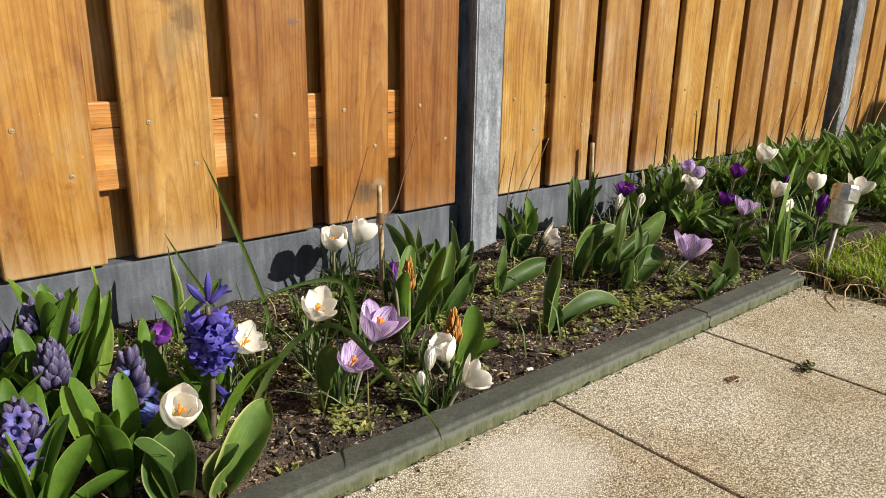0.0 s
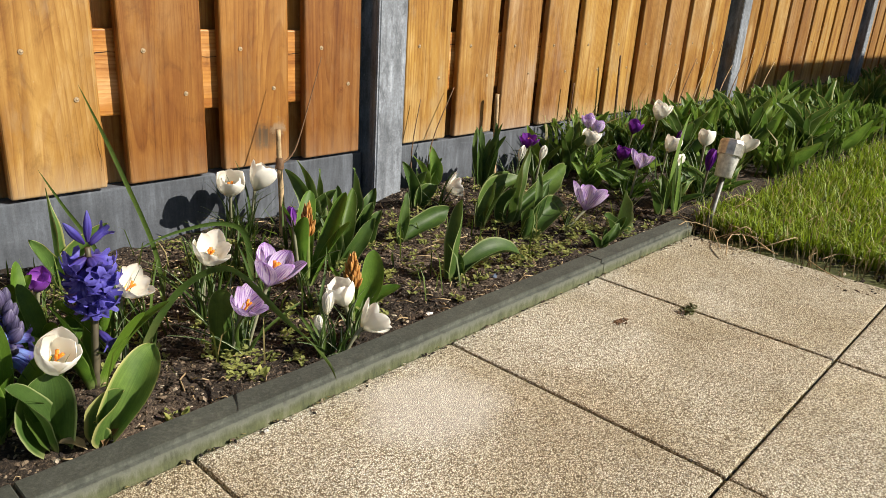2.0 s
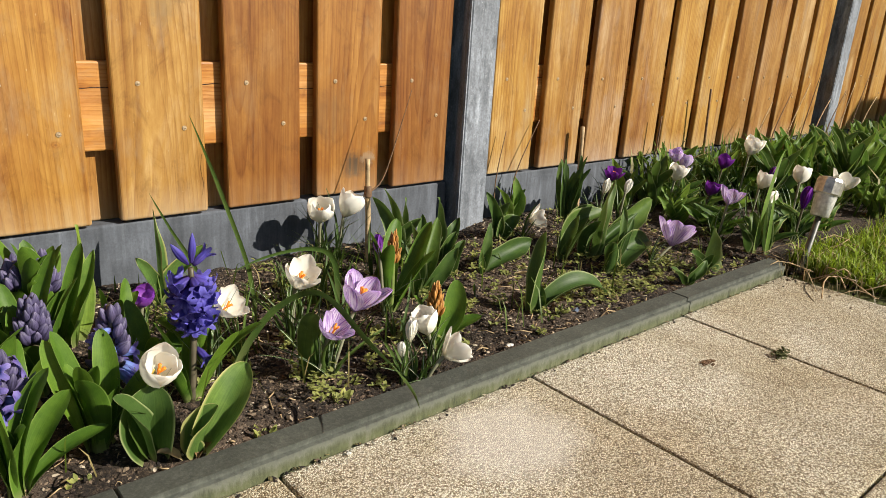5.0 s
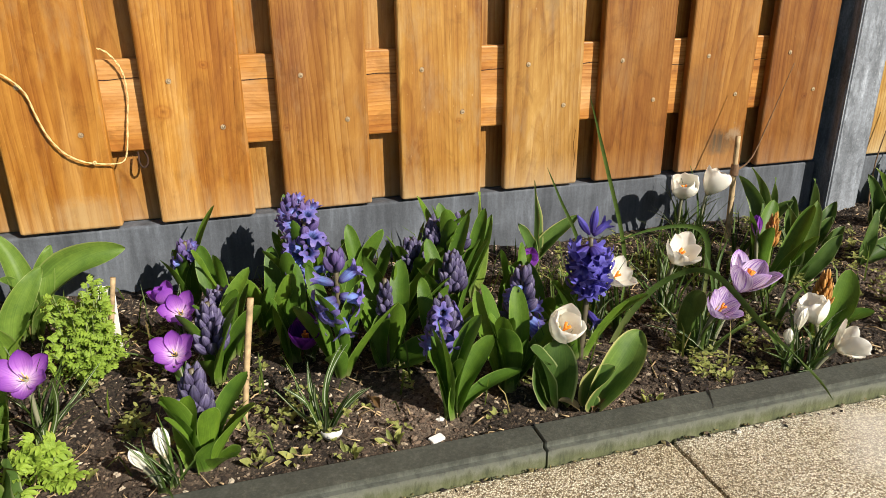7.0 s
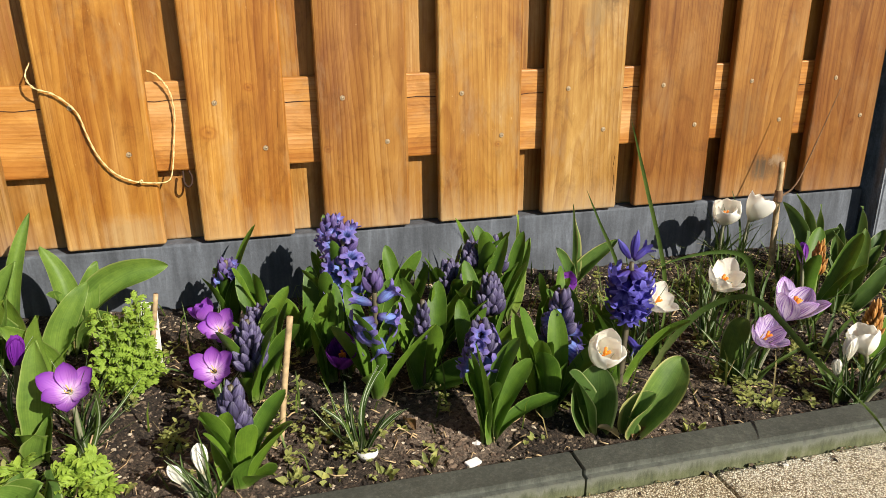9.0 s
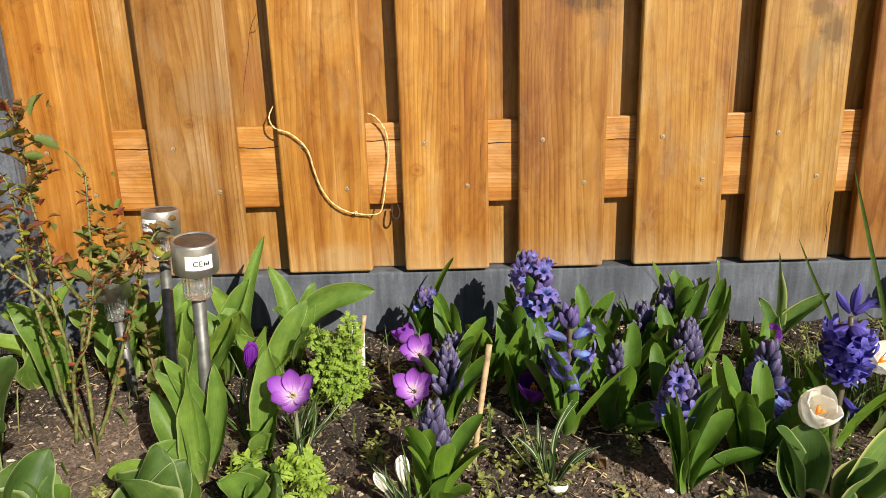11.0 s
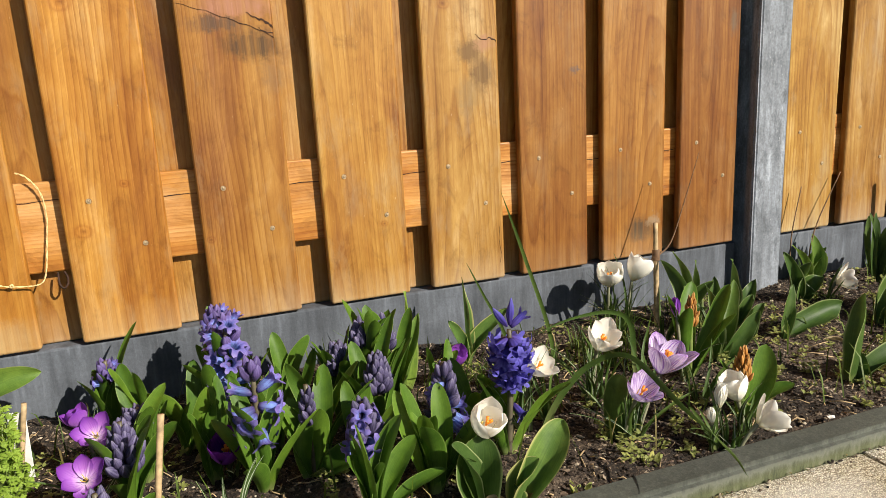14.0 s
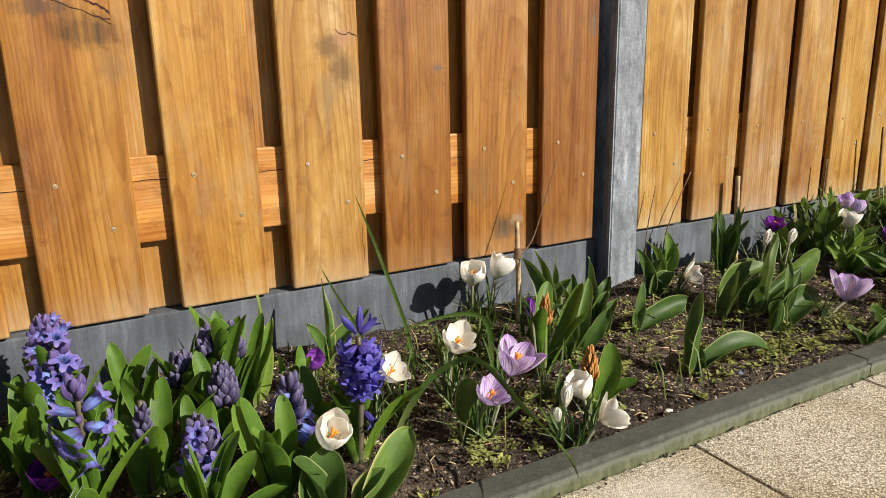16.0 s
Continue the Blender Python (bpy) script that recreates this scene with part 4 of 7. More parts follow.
def crocus(x, y, z, color="white", form="cup", size=0.036, tilt=15, az=-60, base=None, leaves=5, leaf_len=0.085, seed=0):
    """A crocus whose cup is centred at x, y, z; az: direction of its tilt, degrees from +x."""
    r = random.Random(seed + int(abs(x) * 1000) + int(abs(y) * 3000))
    size *= 0.94 if x > 1.3 else 1.34 if color == "white" and form == "cup" else 1.02 if form == "closed" else 1.0 if color == "violet" else 1.2
    leaf_len = max(leaf_len, z * 1.15)
    turn = Matrix.Rotation(radians(az), 4, "Z") @ Matrix.Rotation(radians(tilt), 4, "Y") @ Matrix.Rotation(radians(r.uniform(0, 60)), 4, "Z")
    foot = Vector((x, y, z)) - (turn @ Vector((0, 0, size * 0.45)))
    b = Vector(base) if base else Vector((foot.x - 0.012 * math.cos(radians(az)), min(-0.01, foot.y - 0.01 * math.sin(radians(az))), 0))
    b.z = soil_height(b.x, b.y) - 0.003
    thing = empty("crocus", "%s, %s, among narrow leaves" % (CROCUS_WORDS[color], OPEN_WORDS[form]), "crocus", b, "crocuses")
    axis = turn @ Vector((0, 0, 1))
    tube_part("stem", thing, [b, b.lerp(foot, 0.5) + Vector((0, 0, 0.004)), foot, foot + axis * size * 0.06], 0.0022, 0.0036, MAT_CROCUS_TUBE if color != "purple" else MAT_STEM_DARK)
    for k in range(6):
        inner = k % 2
        sc = size * (0.92 if inner else 1.0) * r.uniform(0.97, 1.04)
        m = turn @ Matrix.Rotation(radians(60 * k + r.uniform(-3, 3)), 4, "Z") @ Matrix.Rotation(radians(r.uniform(-2, 3) - 7 * inner + 2), 4, "Y") @ Matrix.Diagonal((sc, sc, sc, 1))
        part("petal", PETALS[color][form][r.randrange(3)], None, thing, at=Matrix.Translation(foot - b) @ m)
    if form != "closed":
        m = Matrix.Translation(foot - b) @ turn @ Matrix.Diagonal((size * 0.8, size * 0.8, size * 0.95, 1))
        if color != "violet":
            part("stigma", stig_me, None, thing, at=m)
        part("stamen", stam_me, None, thing, at=m)
    for k in range(leaves * 2):
        a = r.uniform(0, 2 * math.pi)
        ln = leaf_len * r.uniform(0.7, 1.25)
        out = r.uniform(0.10, 0.75)
        tip = b + Vector((math.cos(a) * ln * out, min(math.sin(a) * ln * out, 0.0 - b.y), ln * (1.05 - 0.75 * out)))
        leaf_to(thing, b + Vector((r.uniform(-0.006, 0.006), r.uniform(-0.006, 0.006), 0)), tip, r.uniform(0.0045, 0.0085), r.uniform(8, 30), "grass", MAT_STRIPE if k % 2 else MAT_GRASSY, 0.3, r.uniform(-30, 30), seg=8)
    return thing


# ---- hyacinths ----
def bud_data(rad, length):
    """A closed floret: three ribbed outer lobes that meet in a blunt point."""
    prof = ((0.0, 0.30), (0.10, 0.52), (0.28, 0.84), (0.46, 1.0), (0.62, 0.94), (0.78, 0.70), (0.91, 0.38), (1.0, 0.12))
    verts, faces, uvs = [], [], []
    n = 18
    for s, w in prof:
        for k in range(n):
            g = 2 * math.pi * k / n
            lobe = 0.80 + 0.30 * abs(math.cos(1.5 * g)) ** 0.7 + 0.06 * math.cos(9 * g) * s
            verts.append(Vector((rad * w * lobe * math.cos(g), rad * w * lobe * math.sin(g), s * length)))
            uvs.append((k / n, s))
    for i in range(len(prof) - 1):
        for k in range(n):
            faces.append((i * n + k, i * n + (k + 1) % n, i * n + n + (k + 1) % n, i * n + n + k))
    faces.append(tuple(range((len(prof) - 1) * n, len(prof) * n)))
    return verts, faces, uvs


def floret_data(curl, lobe=0.013, tube=0.016, narrow=1.6):
    """A bell of one skin: a tube that splits into six lobes curling back."""
    verts, faces, uvs = [], [], []
    n, rows = 30, 10
    for i in range(rows):
        s = i / (rows - 1)
        for k in range(n):
            g = 2 * math.pi * k / n
            if s < 0.45:
                q = s / 0.45
                rad, h = 0.0030 + 0.0018 * math.sin(math.pi * q * 0.9) + 0.0014 * q * q + 0.0006 * q * math.cos(6 * g), tube * q
            else:
                q = (s - 0.45) / 0.55 * (0.06 + 0.94 * abs(math.cos(3 * g)) ** narrow)
                a = radians(8 + curl * q * 0.55)
                rad, h = 0.0050 + lobe * q * math.sin(a), tube + lobe * q * math.cos(a)
            verts.append(Vector((rad * math.cos(g), rad * math.sin(g), h)))
            uvs.append((k / n, s))
    for i in range(rows - 1):
        for k in range(n):
            faces.append((i * n + k, i * n + (k + 1) % n, i * n + n + (k + 1) % n, i * n + n + k))
    faces.append(tuple(range(n))[::-1])
    return [(verts, faces, uvs)]


def floret_set(bud_mat, open_mat, lobes=((70, 0.0125, 0.0165, 0.55), (140, 0.0140, 0.0155, 0.6), (35, 0.0120, 0.0175, 0.5)), buds=((0.0052, 0.0215), (0.0048, 0.0235), (0.0056, 0.0205))):
    return {
        "bud": [data_mesh("floret", [bud_data(r, h)], bud_mat) for r, h in buds],
        "open": [data_mesh("floret", floret_data(*c), open_mat) for c in lobes],
    }


FLORETS = {"violet": floret_set(MAT_BUD, MAT_FLORET), "blue": floret_set(MAT_BUD_BLUE, MAT_FLORET), "royal": floret_set(MAT_ROYAL, MAT_ROYAL, ((75, 0.0150, 0.0180, 0.6), (150, 0.0165, 0.0165, 0.7), (45, 0.0150, 0.0190, 0.55)), ((0.0034, 0.026), (0.0031, 0.028), (0.0038, 0.025))), "dried": floret_set(MAT_DRIED, MAT_DRIED, buds=((0.0048, 0.034), (0.0042, 0.038), (0.0052, 0.031)))}


def hyacinth(x, y, z0, z1, color="violet", opened=0.0, radius=0.019, base=None, leaves=(), rows=6, label="", seed=0, scale=1.0, around=6, wilt=0, plan=()):
    """A flower spike from z0 to z1; leaves are tips, as offsets from its foot; plan: height share, side, tilt, bud or open, size of its florets."""
    r = random.Random(seed * 31 + int(abs(x) * 1000) + 7)
    b = Vector(base) if base else Vector((x, y, 0))
    b.z = soil_height(b.x, b.y) - 0.003
    words = label or ("violet-blue hyacinth with a tight budded spike in the bed" if opened < 0.3 else "blue hyacinth with partly opened florets in the bed")
    thing = empty("hyacinth", words, "hyacinth", b, "hyacinths")
    top = Vector((x, y, z1))
    tube_part("stalk", thing, [b, Vector(((b.x + x) / 2, (b.y + y) / 2, z0 * 0.5)), Vector((x, y, z0)), top - Vector((0, 0, 0.012))], 0.0052, 0.003, MAT_STEM_DARK if color != "dried" else MAT_STEM)
    span = z1 - z0 - (0.012 if plan or color == "dried" else 0.024)
    for s, side, up, kind, sc in plan:
        g = radians(side + r.uniform(-8, 8))
        inset = radius * 0.22
        m = Matrix.Translation((x - b.x + math.cos(g) * inset, y - b.y + math.sin(g) * inset, z0 + span * s - b.z)) @ Matrix.Rotation(g, 4, "Z") @ Matrix.Rotation(radians(up + r.uniform(-6, 6)), 4, "Y") @ Matrix.Rotation(r.uniform(0, 6), 4, "Z") @ Matrix.Diagonal((sc, sc, sc, 1))
        part("floret", FLORETS[color][kind][r.randrange(3)], None, thing, at=m)
    for i in range(0 if plan else rows):
        s = (i + 0.3) / rows
        n = max(3, round((around + (2 if opened < 0.3 and around > 4 else 0)) * (1 - 0.5 * s * s)))
        for k in range(n):
            g = 2 * math.pi * (k + 0.5 * (i % 2)) / n + r.uniform(-0.2, 0.2)
            is_open = r.random() < opened * (1.35 - 0.9 * s)
            up = (100 - 38 * s if is_open else 36 - 28 * s) * (0.6 if color == "dried" else 1) + r.uniform(-9, 9) + wilt * r.uniform(0.4, 1.2) * (1 - s)
            inset = radius * (0.10 if is_open else 0.46) * (1 - 0.6 * s)
            pos = Vector((x - b.x + math.cos(g) * inset, y - b.y + math.sin(g) * inset, z0 + span * s - b.z))
            sc = scale * r.uniform(0.9, 1.1) * (1 - 0.22 * s) * (1.0 if is_open or color == "dried" else 1.22)
            m = Matrix.Translation(pos) @ Matrix.Rotation(g, 4, "Z") @ Matrix.Rotation(radians(up), 4, "Y") @ Matrix.Rotation(r.uniform(0, 6), 4, "Z") @ Matrix.Diagonal((sc, sc, sc, 1))
            part("floret", FLORETS[color]["open" if is_open else "bud"][r.randrange(3)], None, thing, at=m)
    extra = [] if color in ("dried", "royal") or not leaves else [(r.uniform(-0.035, 0.035), r.uniform(-0.03, 0.03), z1 * r.uniform(0.55, 0.92), r.uniform(0.016, 0.024)) for _ in range(4)]
    for dx, dy, dz, w in [*leaves, *extra]:
        a = math.atan2(dy, dx)
        foot = b + Vector((0.008 * math.cos(a), 0.008 * math.sin(a), 0))
        leaf_to(thing, foot, b + Vector((dx, min(dy, -0.002 - b.y), dz * 1.05)), w * 1.4, r.uniform(6, 20), "strap", MAT_HYA_LEAF, 0.45, r.uniform(-25, 25), 0.01, roll=r.uniform(-40, 40))
    return thing


def ring_leaves(n, spread, height, width, seed, start=0.0):
    r = random.Random(seed)
    out = []
    n += 2
    for k in range(n):
        a = start + 2 * math.pi * k / n + r.uniform(-0.4, 0.4)
        q = r.uniform(0.35, 1.0)
        out.append((math.cos(a) * spread * q, math.sin(a) * spread * q, height * r.uniform(0.7, 1.1), width * r.uniform(0.8, 1.15)))
    return out


# ---- tulip clumps ----
def tulip(x, y, tips, mat=None, label="", arc=20, cup=0.55, shape="tulip", rolls=None):
    """Broad leaves from one foot; tips: offsets from it and the width."""
    b = Vector((x, y, soil_height(x, y) - 0.004))
    if "weed" in label or "crocus" in label or "hyacinth" in label or "daffodil" in label:
        kind_word = next(w for w in ("weed", "crocus", "hyacinth", "daffodil") if w in label)
        thing = empty(kind_word + "_plant", label, kind_word, b, kind_word + " plants")
    else:
        thing = empty("tulip_plant", label or "budless tulip plant of broad grey-green leaves in the bed", "tulip", b, "tulip plants")
    r = random.Random(int(abs(x) * 999 + abs(y) * 777))
    broad = shape == "tulip" and not rolls
    for k, (dx, dy, dz, w, *own) in enumerate(tips):
        a = math.atan2(dy, dx)
        foot = b + Vector((0.006 * math.cos(a), 0.006 * math.sin(a), 0.0))
        tip = b + Vector((dx * (1.0 if rolls or own else r.uniform(0.7, 1.1)), min(dy, -0.004 - b.y), dz * (1.04 if x < 0.7 or rolls else 1.0)))
        bow = own[0] if own else arc * r.uniform(0.6, 1.5)
        fold = cup * (r.uniform(1.1, 1.9) if broad else r.uniform(0.7, 1.2))
        turn = rolls[k] if rolls else (1 if dx > 0 else -1) * (r.uniform(15, 95) if broad else r.uniform(5, 62))
        leaf_to(thing, foot, tip, w * (1.32 if x < 0.7 else 1.2), bow, shape, mat or MAT_TULIP, fold, 4 if rolls else r.uniform(-45, 45), 0.075 if broad else 0.04, seg=16, roll=turn)
    return thing

# ---- the bed: hyacinths ----
TALL_SPIKE = [(1.0, a, 16, "bud", 0.95) for a in (-90, 30, 150)] + [(0.96, 0, 34, "open", 0.9), (0.95, 200, 40, "open", 0.8), (0.92, -70, 46, "open", 0.85), (0.86, 185, 88, "open", 1.0), (0.85, 150, 60, "bud", 0.9), (0.80, -20, 50, "bud", 1.0)]
TALL_SPIKE += [(0.68 + 0.05 * (k % 2), 55 * k - 90, 30 + 8 * (k % 2), "bud", 1.15) for k in range(6)] + [(0.56, 60 * k - 60, 44, "bud" if k % 2 else "open", 1.1) for k in range(6)] + [(0.46, 60 * k - 90, 58 if k % 2 else 72, "open", 1.05) for k in range(6)]
TALL_SPIKE += [(0.36, -100, 52, "bud", 1.1), (0.34, -40, 48, "bud", 1.1), (0.36, 190, 92, "open", 1.15), (0.33, 215, 96, "open", 1.1), (0.30, 150, 95, "open", 1.1), (0.20, 185, 100, "open", 1.15), (0.18, 220, 104, "open", 1.05), (0.14, -30, 80, "open", 1.0), (0.05, 190, 112, "open", 1.1), (0.06, 60, 100, "open", 1.0), (0.02, -140, 108, "open", 1.0)]
SPARSE_SPIKE = [(1.0, a, 14, "bud", 1.05) for a in (-90, 30, 160)] + [(0.90, -60, 24, "bud", 1.1), (0.88, 180, 26, "bud", 1.1), (0.70, -5, 62, "open", 1.2), (0.66, 160, 74, "open", 1.0), (0.58, -105, 66, "bud", 0.85), (0.44, -12, 98, "open", 1.3), (0.40, 192, 106, "open", 1.35), (0.34, 30, 100, "open", 1.15), (0.30, 225, 112, "open", 1.1), (0.12, -80, 138, "open", 1.2), (0.10, 170, 130, "open", 1.0), (0.05, 20, 124, "open", 0.9)]
BELL_SPIKE = [(1.08, 185, 34, "bud", 1.3), (1.12, -80, 6, "bud", 1.3), (1.05, 5, 56, "open", 0.85), (1.08, 60, 26, "bud", 1.1)]
BELL_SPIKE += [(0.80 - 0.16 * i, 72 * k + 31 * i - 100, 112 + 10 * i + 14 * (k % 2), "open", 0.98 + 0.06 * (i % 3)) for i in range(5) for k in range(5)]
BELL_SPIKE += [(-0.62, -60, 122, "open", 0.8)]
hyacinth(-0.028, -0.199, 0.072, 0.182, "blue", 0.62, 0.022, scale=1.2, around=5, leaves=ring_leaves(6, 0.06, 0.12, 0.021, 1, 0.4), rows=8, label="tall violet-blue hyacinth with lower florets opening", seed=1, plan=TALL_SPIKE)
hyacinth(-0.036, -0.120, 0.134, 0.187, "blue", 0.5, 0.016, leaves=ring_leaves(4, 0.05, 0.12, 0.02, 2), rows=4, seed=2)
hyacinth(-0.009, -0.359, 0.082, 0.166, "blue", 0.78, 0.014, leaves=[(0.07, -0.02, 0.10, 0.022), (-0.05, 0.03, 0.09, 0.02), (0.03, 0.05, 0.12, 0.022), (-0.02, -0.05, 0.06, 0.02)], rows=5, label="sparse hyacinth with wide-open blue florets below a bud", seed=3, plan=SPARSE_SPIKE)
hyacinth(-0.161, -0.329, 0.046, 0.126, leaves=[(0.06, -0.01, 0.10, 0.02), (0.05, 0.04, 0.13, 0.018), (-0.01, -0.03, 0.05, 0.018)], seed=4)
hyacinth(-0.177, -0.468, 0.036, 0.116, leaves=[(0.055, 0.005, 0.062, 0.026), (0.012, -0.022, 0.045, 0.020), (-0.028, -0.015, 0.075, 0.015), (0.03, -0.02, 0.022, 0.03), (0.05, 0.03, 0.085, 0.018)], base=(-0.174, -0.499, 0), label="dark violet hyacinth spike leaning low over the soil", seed=5)
hyacinth(-0.195, -0.090, 0.077, 0.122, "blue", 0.35, 0.014, leaves=[(-0.018, 0.01, 0.10, 0.018), (0.025, 0.0, 0.10, 0.024), (0.045, 0.03, 0.155, 0.016)], rows=4, seed=6, scale=0.9)
hyacinth(-0.146, -0.269, 0.076, 0.114, "violet", 0.1, 0.016, leaves=ring_leaves(3, 0.045, 0.12, 0.018, 7), rows=4, seed=7, scale=0.9)
hyacinth(0.054, -0.339, 0.065, 0.132, "violet", 0, 0.011, leaves=[(0.085, 0.0, 0.115, 0.024), (0.06, -0.05, 0.05, 0.034), (0.03, 0.04, 0.13, 0.022), (-0.03, 0.02, 0.10, 0.02), (0.075, 0.03, 0.13, 0.02)], rows=6, seed=8, scale=0.66, around=4)
hyacinth(0.120, -0.219, 0.072, 0.134, leaves=ring_leaves(5, 0.05, 0.13, 0.024, 9, 0.2), seed=9)
hyacinth(0.185, -0.219, 0.097, 0.163, leaves=ring_leaves(5, 0.055, 0.15, 0.024, 10, 0.8), seed=10)
hyacinth(0.161, -0.199, 0.103, 0.152, leaves=ring_leaves(3, 0.05, 0.15, 0.022, 11, 2.0), rows=5, seed=11)
hyacinth(0.157, -0.299, 0.070, 0.139, leaves=[(0.05, 0.0, 0.14, 0.02), (-0.05, -0.01, 0.115, 0.024), (0.04, 0.05, 0.16, 0.02), (-0.02, 0.05, 0.13, 0.02)], seed=12)
hyacinth(0.102, -0.438, 0.073, 0.140, "violet", 0.25, 0.019, base=(0.096, -0.481, 0), leaves=[(0.040, 0.015, 0.115, 0.022), (-0.022, 0.006, 0.085, 0.02), (0.085, -0.004, 0.050, 0.015), (0.012, -0.010, 0.075, 0.024), (0.058, 0.02, 0.085, 0.020)], label="violet hyacinth with lowest florets turning blue", seed=13)
hyacinth(0.213, -0.408, 0.065, 0.156, "violet", 0.4, 0.018, base=(0.178, -0.454, 0), leaves=[(-0.035, 0.02, 0.125, 0.017), (0.022, -0.005, 0.070, 0.024), (0.065, 0.0, 0.085, 0.022), (0.02, 0.03, 0.12, 0.02), (-0.02, 0.01, 0.10, 0.016), (0.08, 0.02, 0.06, 0.02)], rows=7, label="slender dark violet hyacinth with opening blue florets", seed=14, wilt=25)
hyacinth(0.304, -0.408, 0.108, 0.182, "royal", 1.0, 0.012, scale=1.15, around=5, base=(0.292, -0.422, 0), leaves=[(-0.03, 0.02, 0.10, 0.02), (0.085, -0.01, 0.085, 0.017), (0.05, -0.02, 0.085, 0.018), (-0.045, -0.005, 0.08, 0.022), (0.03, 0.04, 0.10, 0.02)], rows=5, label="royal-blue hyacinth with drooping florets and an upright tip", seed=15, plan=BELL_SPIKE)
hyacinth(0.637, -0.457, 0.047, 0.104, "dried", 0, 0.015, leaves=[(0.04, 0.0, 0.10, 0.026), (-0.025, 0.015, 0.085, 0.018), (0.05, 0.03, 0.06, 0.02), (0.075, -0.02, 0.045, 0.018)], rows=6, label="withered orange-brown hyacinth spike with green leaves", seed=17, scale=0.62, around=5)
hyacinth(0.655, -0.328, 0.086, 0.143, "dried", 0, 0.012, leaves=[(0.09, 0.02, 0.13, 0.024), (-0.045, 0.0, 0.14, 0.022), (0.06, -0.03, 0.10, 0.022), (-0.02, -0.02, 0.12, 0.02), (0.05, 0.06, 0.13, 0.024)], rows=6, label="withered orange-brown hyacinth spike with green leaves", seed=18, scale=0.60, around=5)

# ---- the bed: crocuses ----
crocus(0.238, -0.478, 0.089, "white", "cup", 0.039, 38, -75, leaves=9)
crocus(0.675, -0.077, 0.107, "white", "cup", 0.044, 30, -115, leaves=7, leaf_len=0.10)
crocus(0.728, -0.091, 0.119, "white", "cup", 0.045, 24, -20, leaves=6, leaf_len=0.10)
crocus(0.474, -0.358, 0.110, "white", "open", 0.043, 30, -80, leaves=9, leaf_len=0.12)
crocus(0.350, -0.398, 0.109, "white", "open", 0.036, 45, -60, leaves=6, leaf_len=0.11)
crocus(0.587, -0.495, 0.066, "white", "cup", 0.034, 18, 160, leaves=6)
crocus(0.552, -0.509, 0.066, "white", "closed", 0.034, 12, 20, leaves=3)
crocus(0.535, -0.513, 0.045, "white", "closed", 0.026, 14, 190, leaves=5)
crocus(0.598, -0.547, 0.044, "white", "open", 0.037, 62, -18, base=(0.558, -0.534, 0), leaves=5, leaf_len=0.07)
crocus(-0.210, -0.510, 0.048, "white", "closed", 0.034, 8, 120, leaves=5)
crocus(-0.232, -0.520, 0.041, "white", "closed", 0.026, 32, 160, leaves=3)
crocus(0.212, -0.393, 0.082, "white", "closed", 0.034, 60, 0, leaves=2)
crocus(-0.202, -0.244, 0.070, "violet", "open", 0.037, 42, -95, leaves=5)
crocus(-0.222, -0.222, 0.085, "violet", "cup", 0.034, 20, 170, leaves=3)
crocus(-0.206, -0.344, 0.063, "violet", "open", 0.038, 42, -95, leaves=6)
crocus(-0.343, -0.419, 0.099, "violet", "open", 0.039, 42, -85, leaves=12, leaf_len=0.11)
crocus(-0.049, -0.325, 0.048, "purple", "cup", 0.042, 30, -100, leaves=4)
crocus(-0.408, -0.349, 0.113, "purple", "closed", 0.040, 8, 20, leaves=3)
crocus(0.308, -0.211, 0.062, "violet", "cup", 0.037, 25, -90, leaves=5)
crocus(0.506, -0.460, 0.113, "lilac", "open", 0.050, 22, -35, base=(0.464, -0.455, 0), leaves=6, leaf_len=0.10)
crocus(0.449, -0.486, 0.088, "lilac", "open", 0.036, 34, -80, base=(0.447, -0.447, 0), leaves=7)
crocus(0.626, -0.328, 0.121, "violet", "closed", 0.036, 10, 180, leaves=2)
crocus(1.291, -0.440, 0.073, "lilac", "open", 0.056, 22, -10, base=(1.236, -0.427, 0), leaves=4)
crocus(1.668, -0.200, 0.116, "white", "cup", 0.058, 12, -60)
crocus(1.694, -0.170, 0.153, "lilac", "cup", 0.045, 15, 180, leaves=3)
crocus(1.742, -0.172, 0.133, "lilac", "cup", 0.050, 20, 0, leaves=3)
crocus(1.947, -0.250, 0.174, "white", "cup", 0.066, 15, -90)
crocus(1.534, -0.420, 0.118, "lilac", "open", 0.055, 15, -40)
crocus(1.458, -0.150, 0.121, "purple", "open", 0.048, 12, -90)
crocus(1.497, -0.170, 0.087, "white", "closed", 0.044, 25, 0)
crocus(1.405, -0.172, 0.097, "white", "closed", 0.046, 20, 0)
crocus(1.863, -0.220, 0.131, "purple", "cup", 0.050, 12, -90)
crocus(1.668, -0.300, 0.093, "purple", "cup", 0.046, 15, -90)
crocus(1.724, -0.400, 0.130, "white", "cup", 0.054, 28, -20)
crocus(1.811, -0.380, 0.130, "purple", "closed", 0.046, 15, 0)
crocus(1.883, -0.420, 0.131, "white", "cup", 0.056, 40, 20)
crocus(1.671, -0.450, 0.104, "white", "closed", 0.050, 62, 0)
crocus(2.108, -0.450, 0.098, "white", "open", 0.072, 25, -40)
crocus(1.735, -0.500, 0.105, "purple", "closed", 0.060, 8, 0)
crocus(1.138, -0.200, 0.062, "white", "open", 0.040, 70, -40, leaves=3)

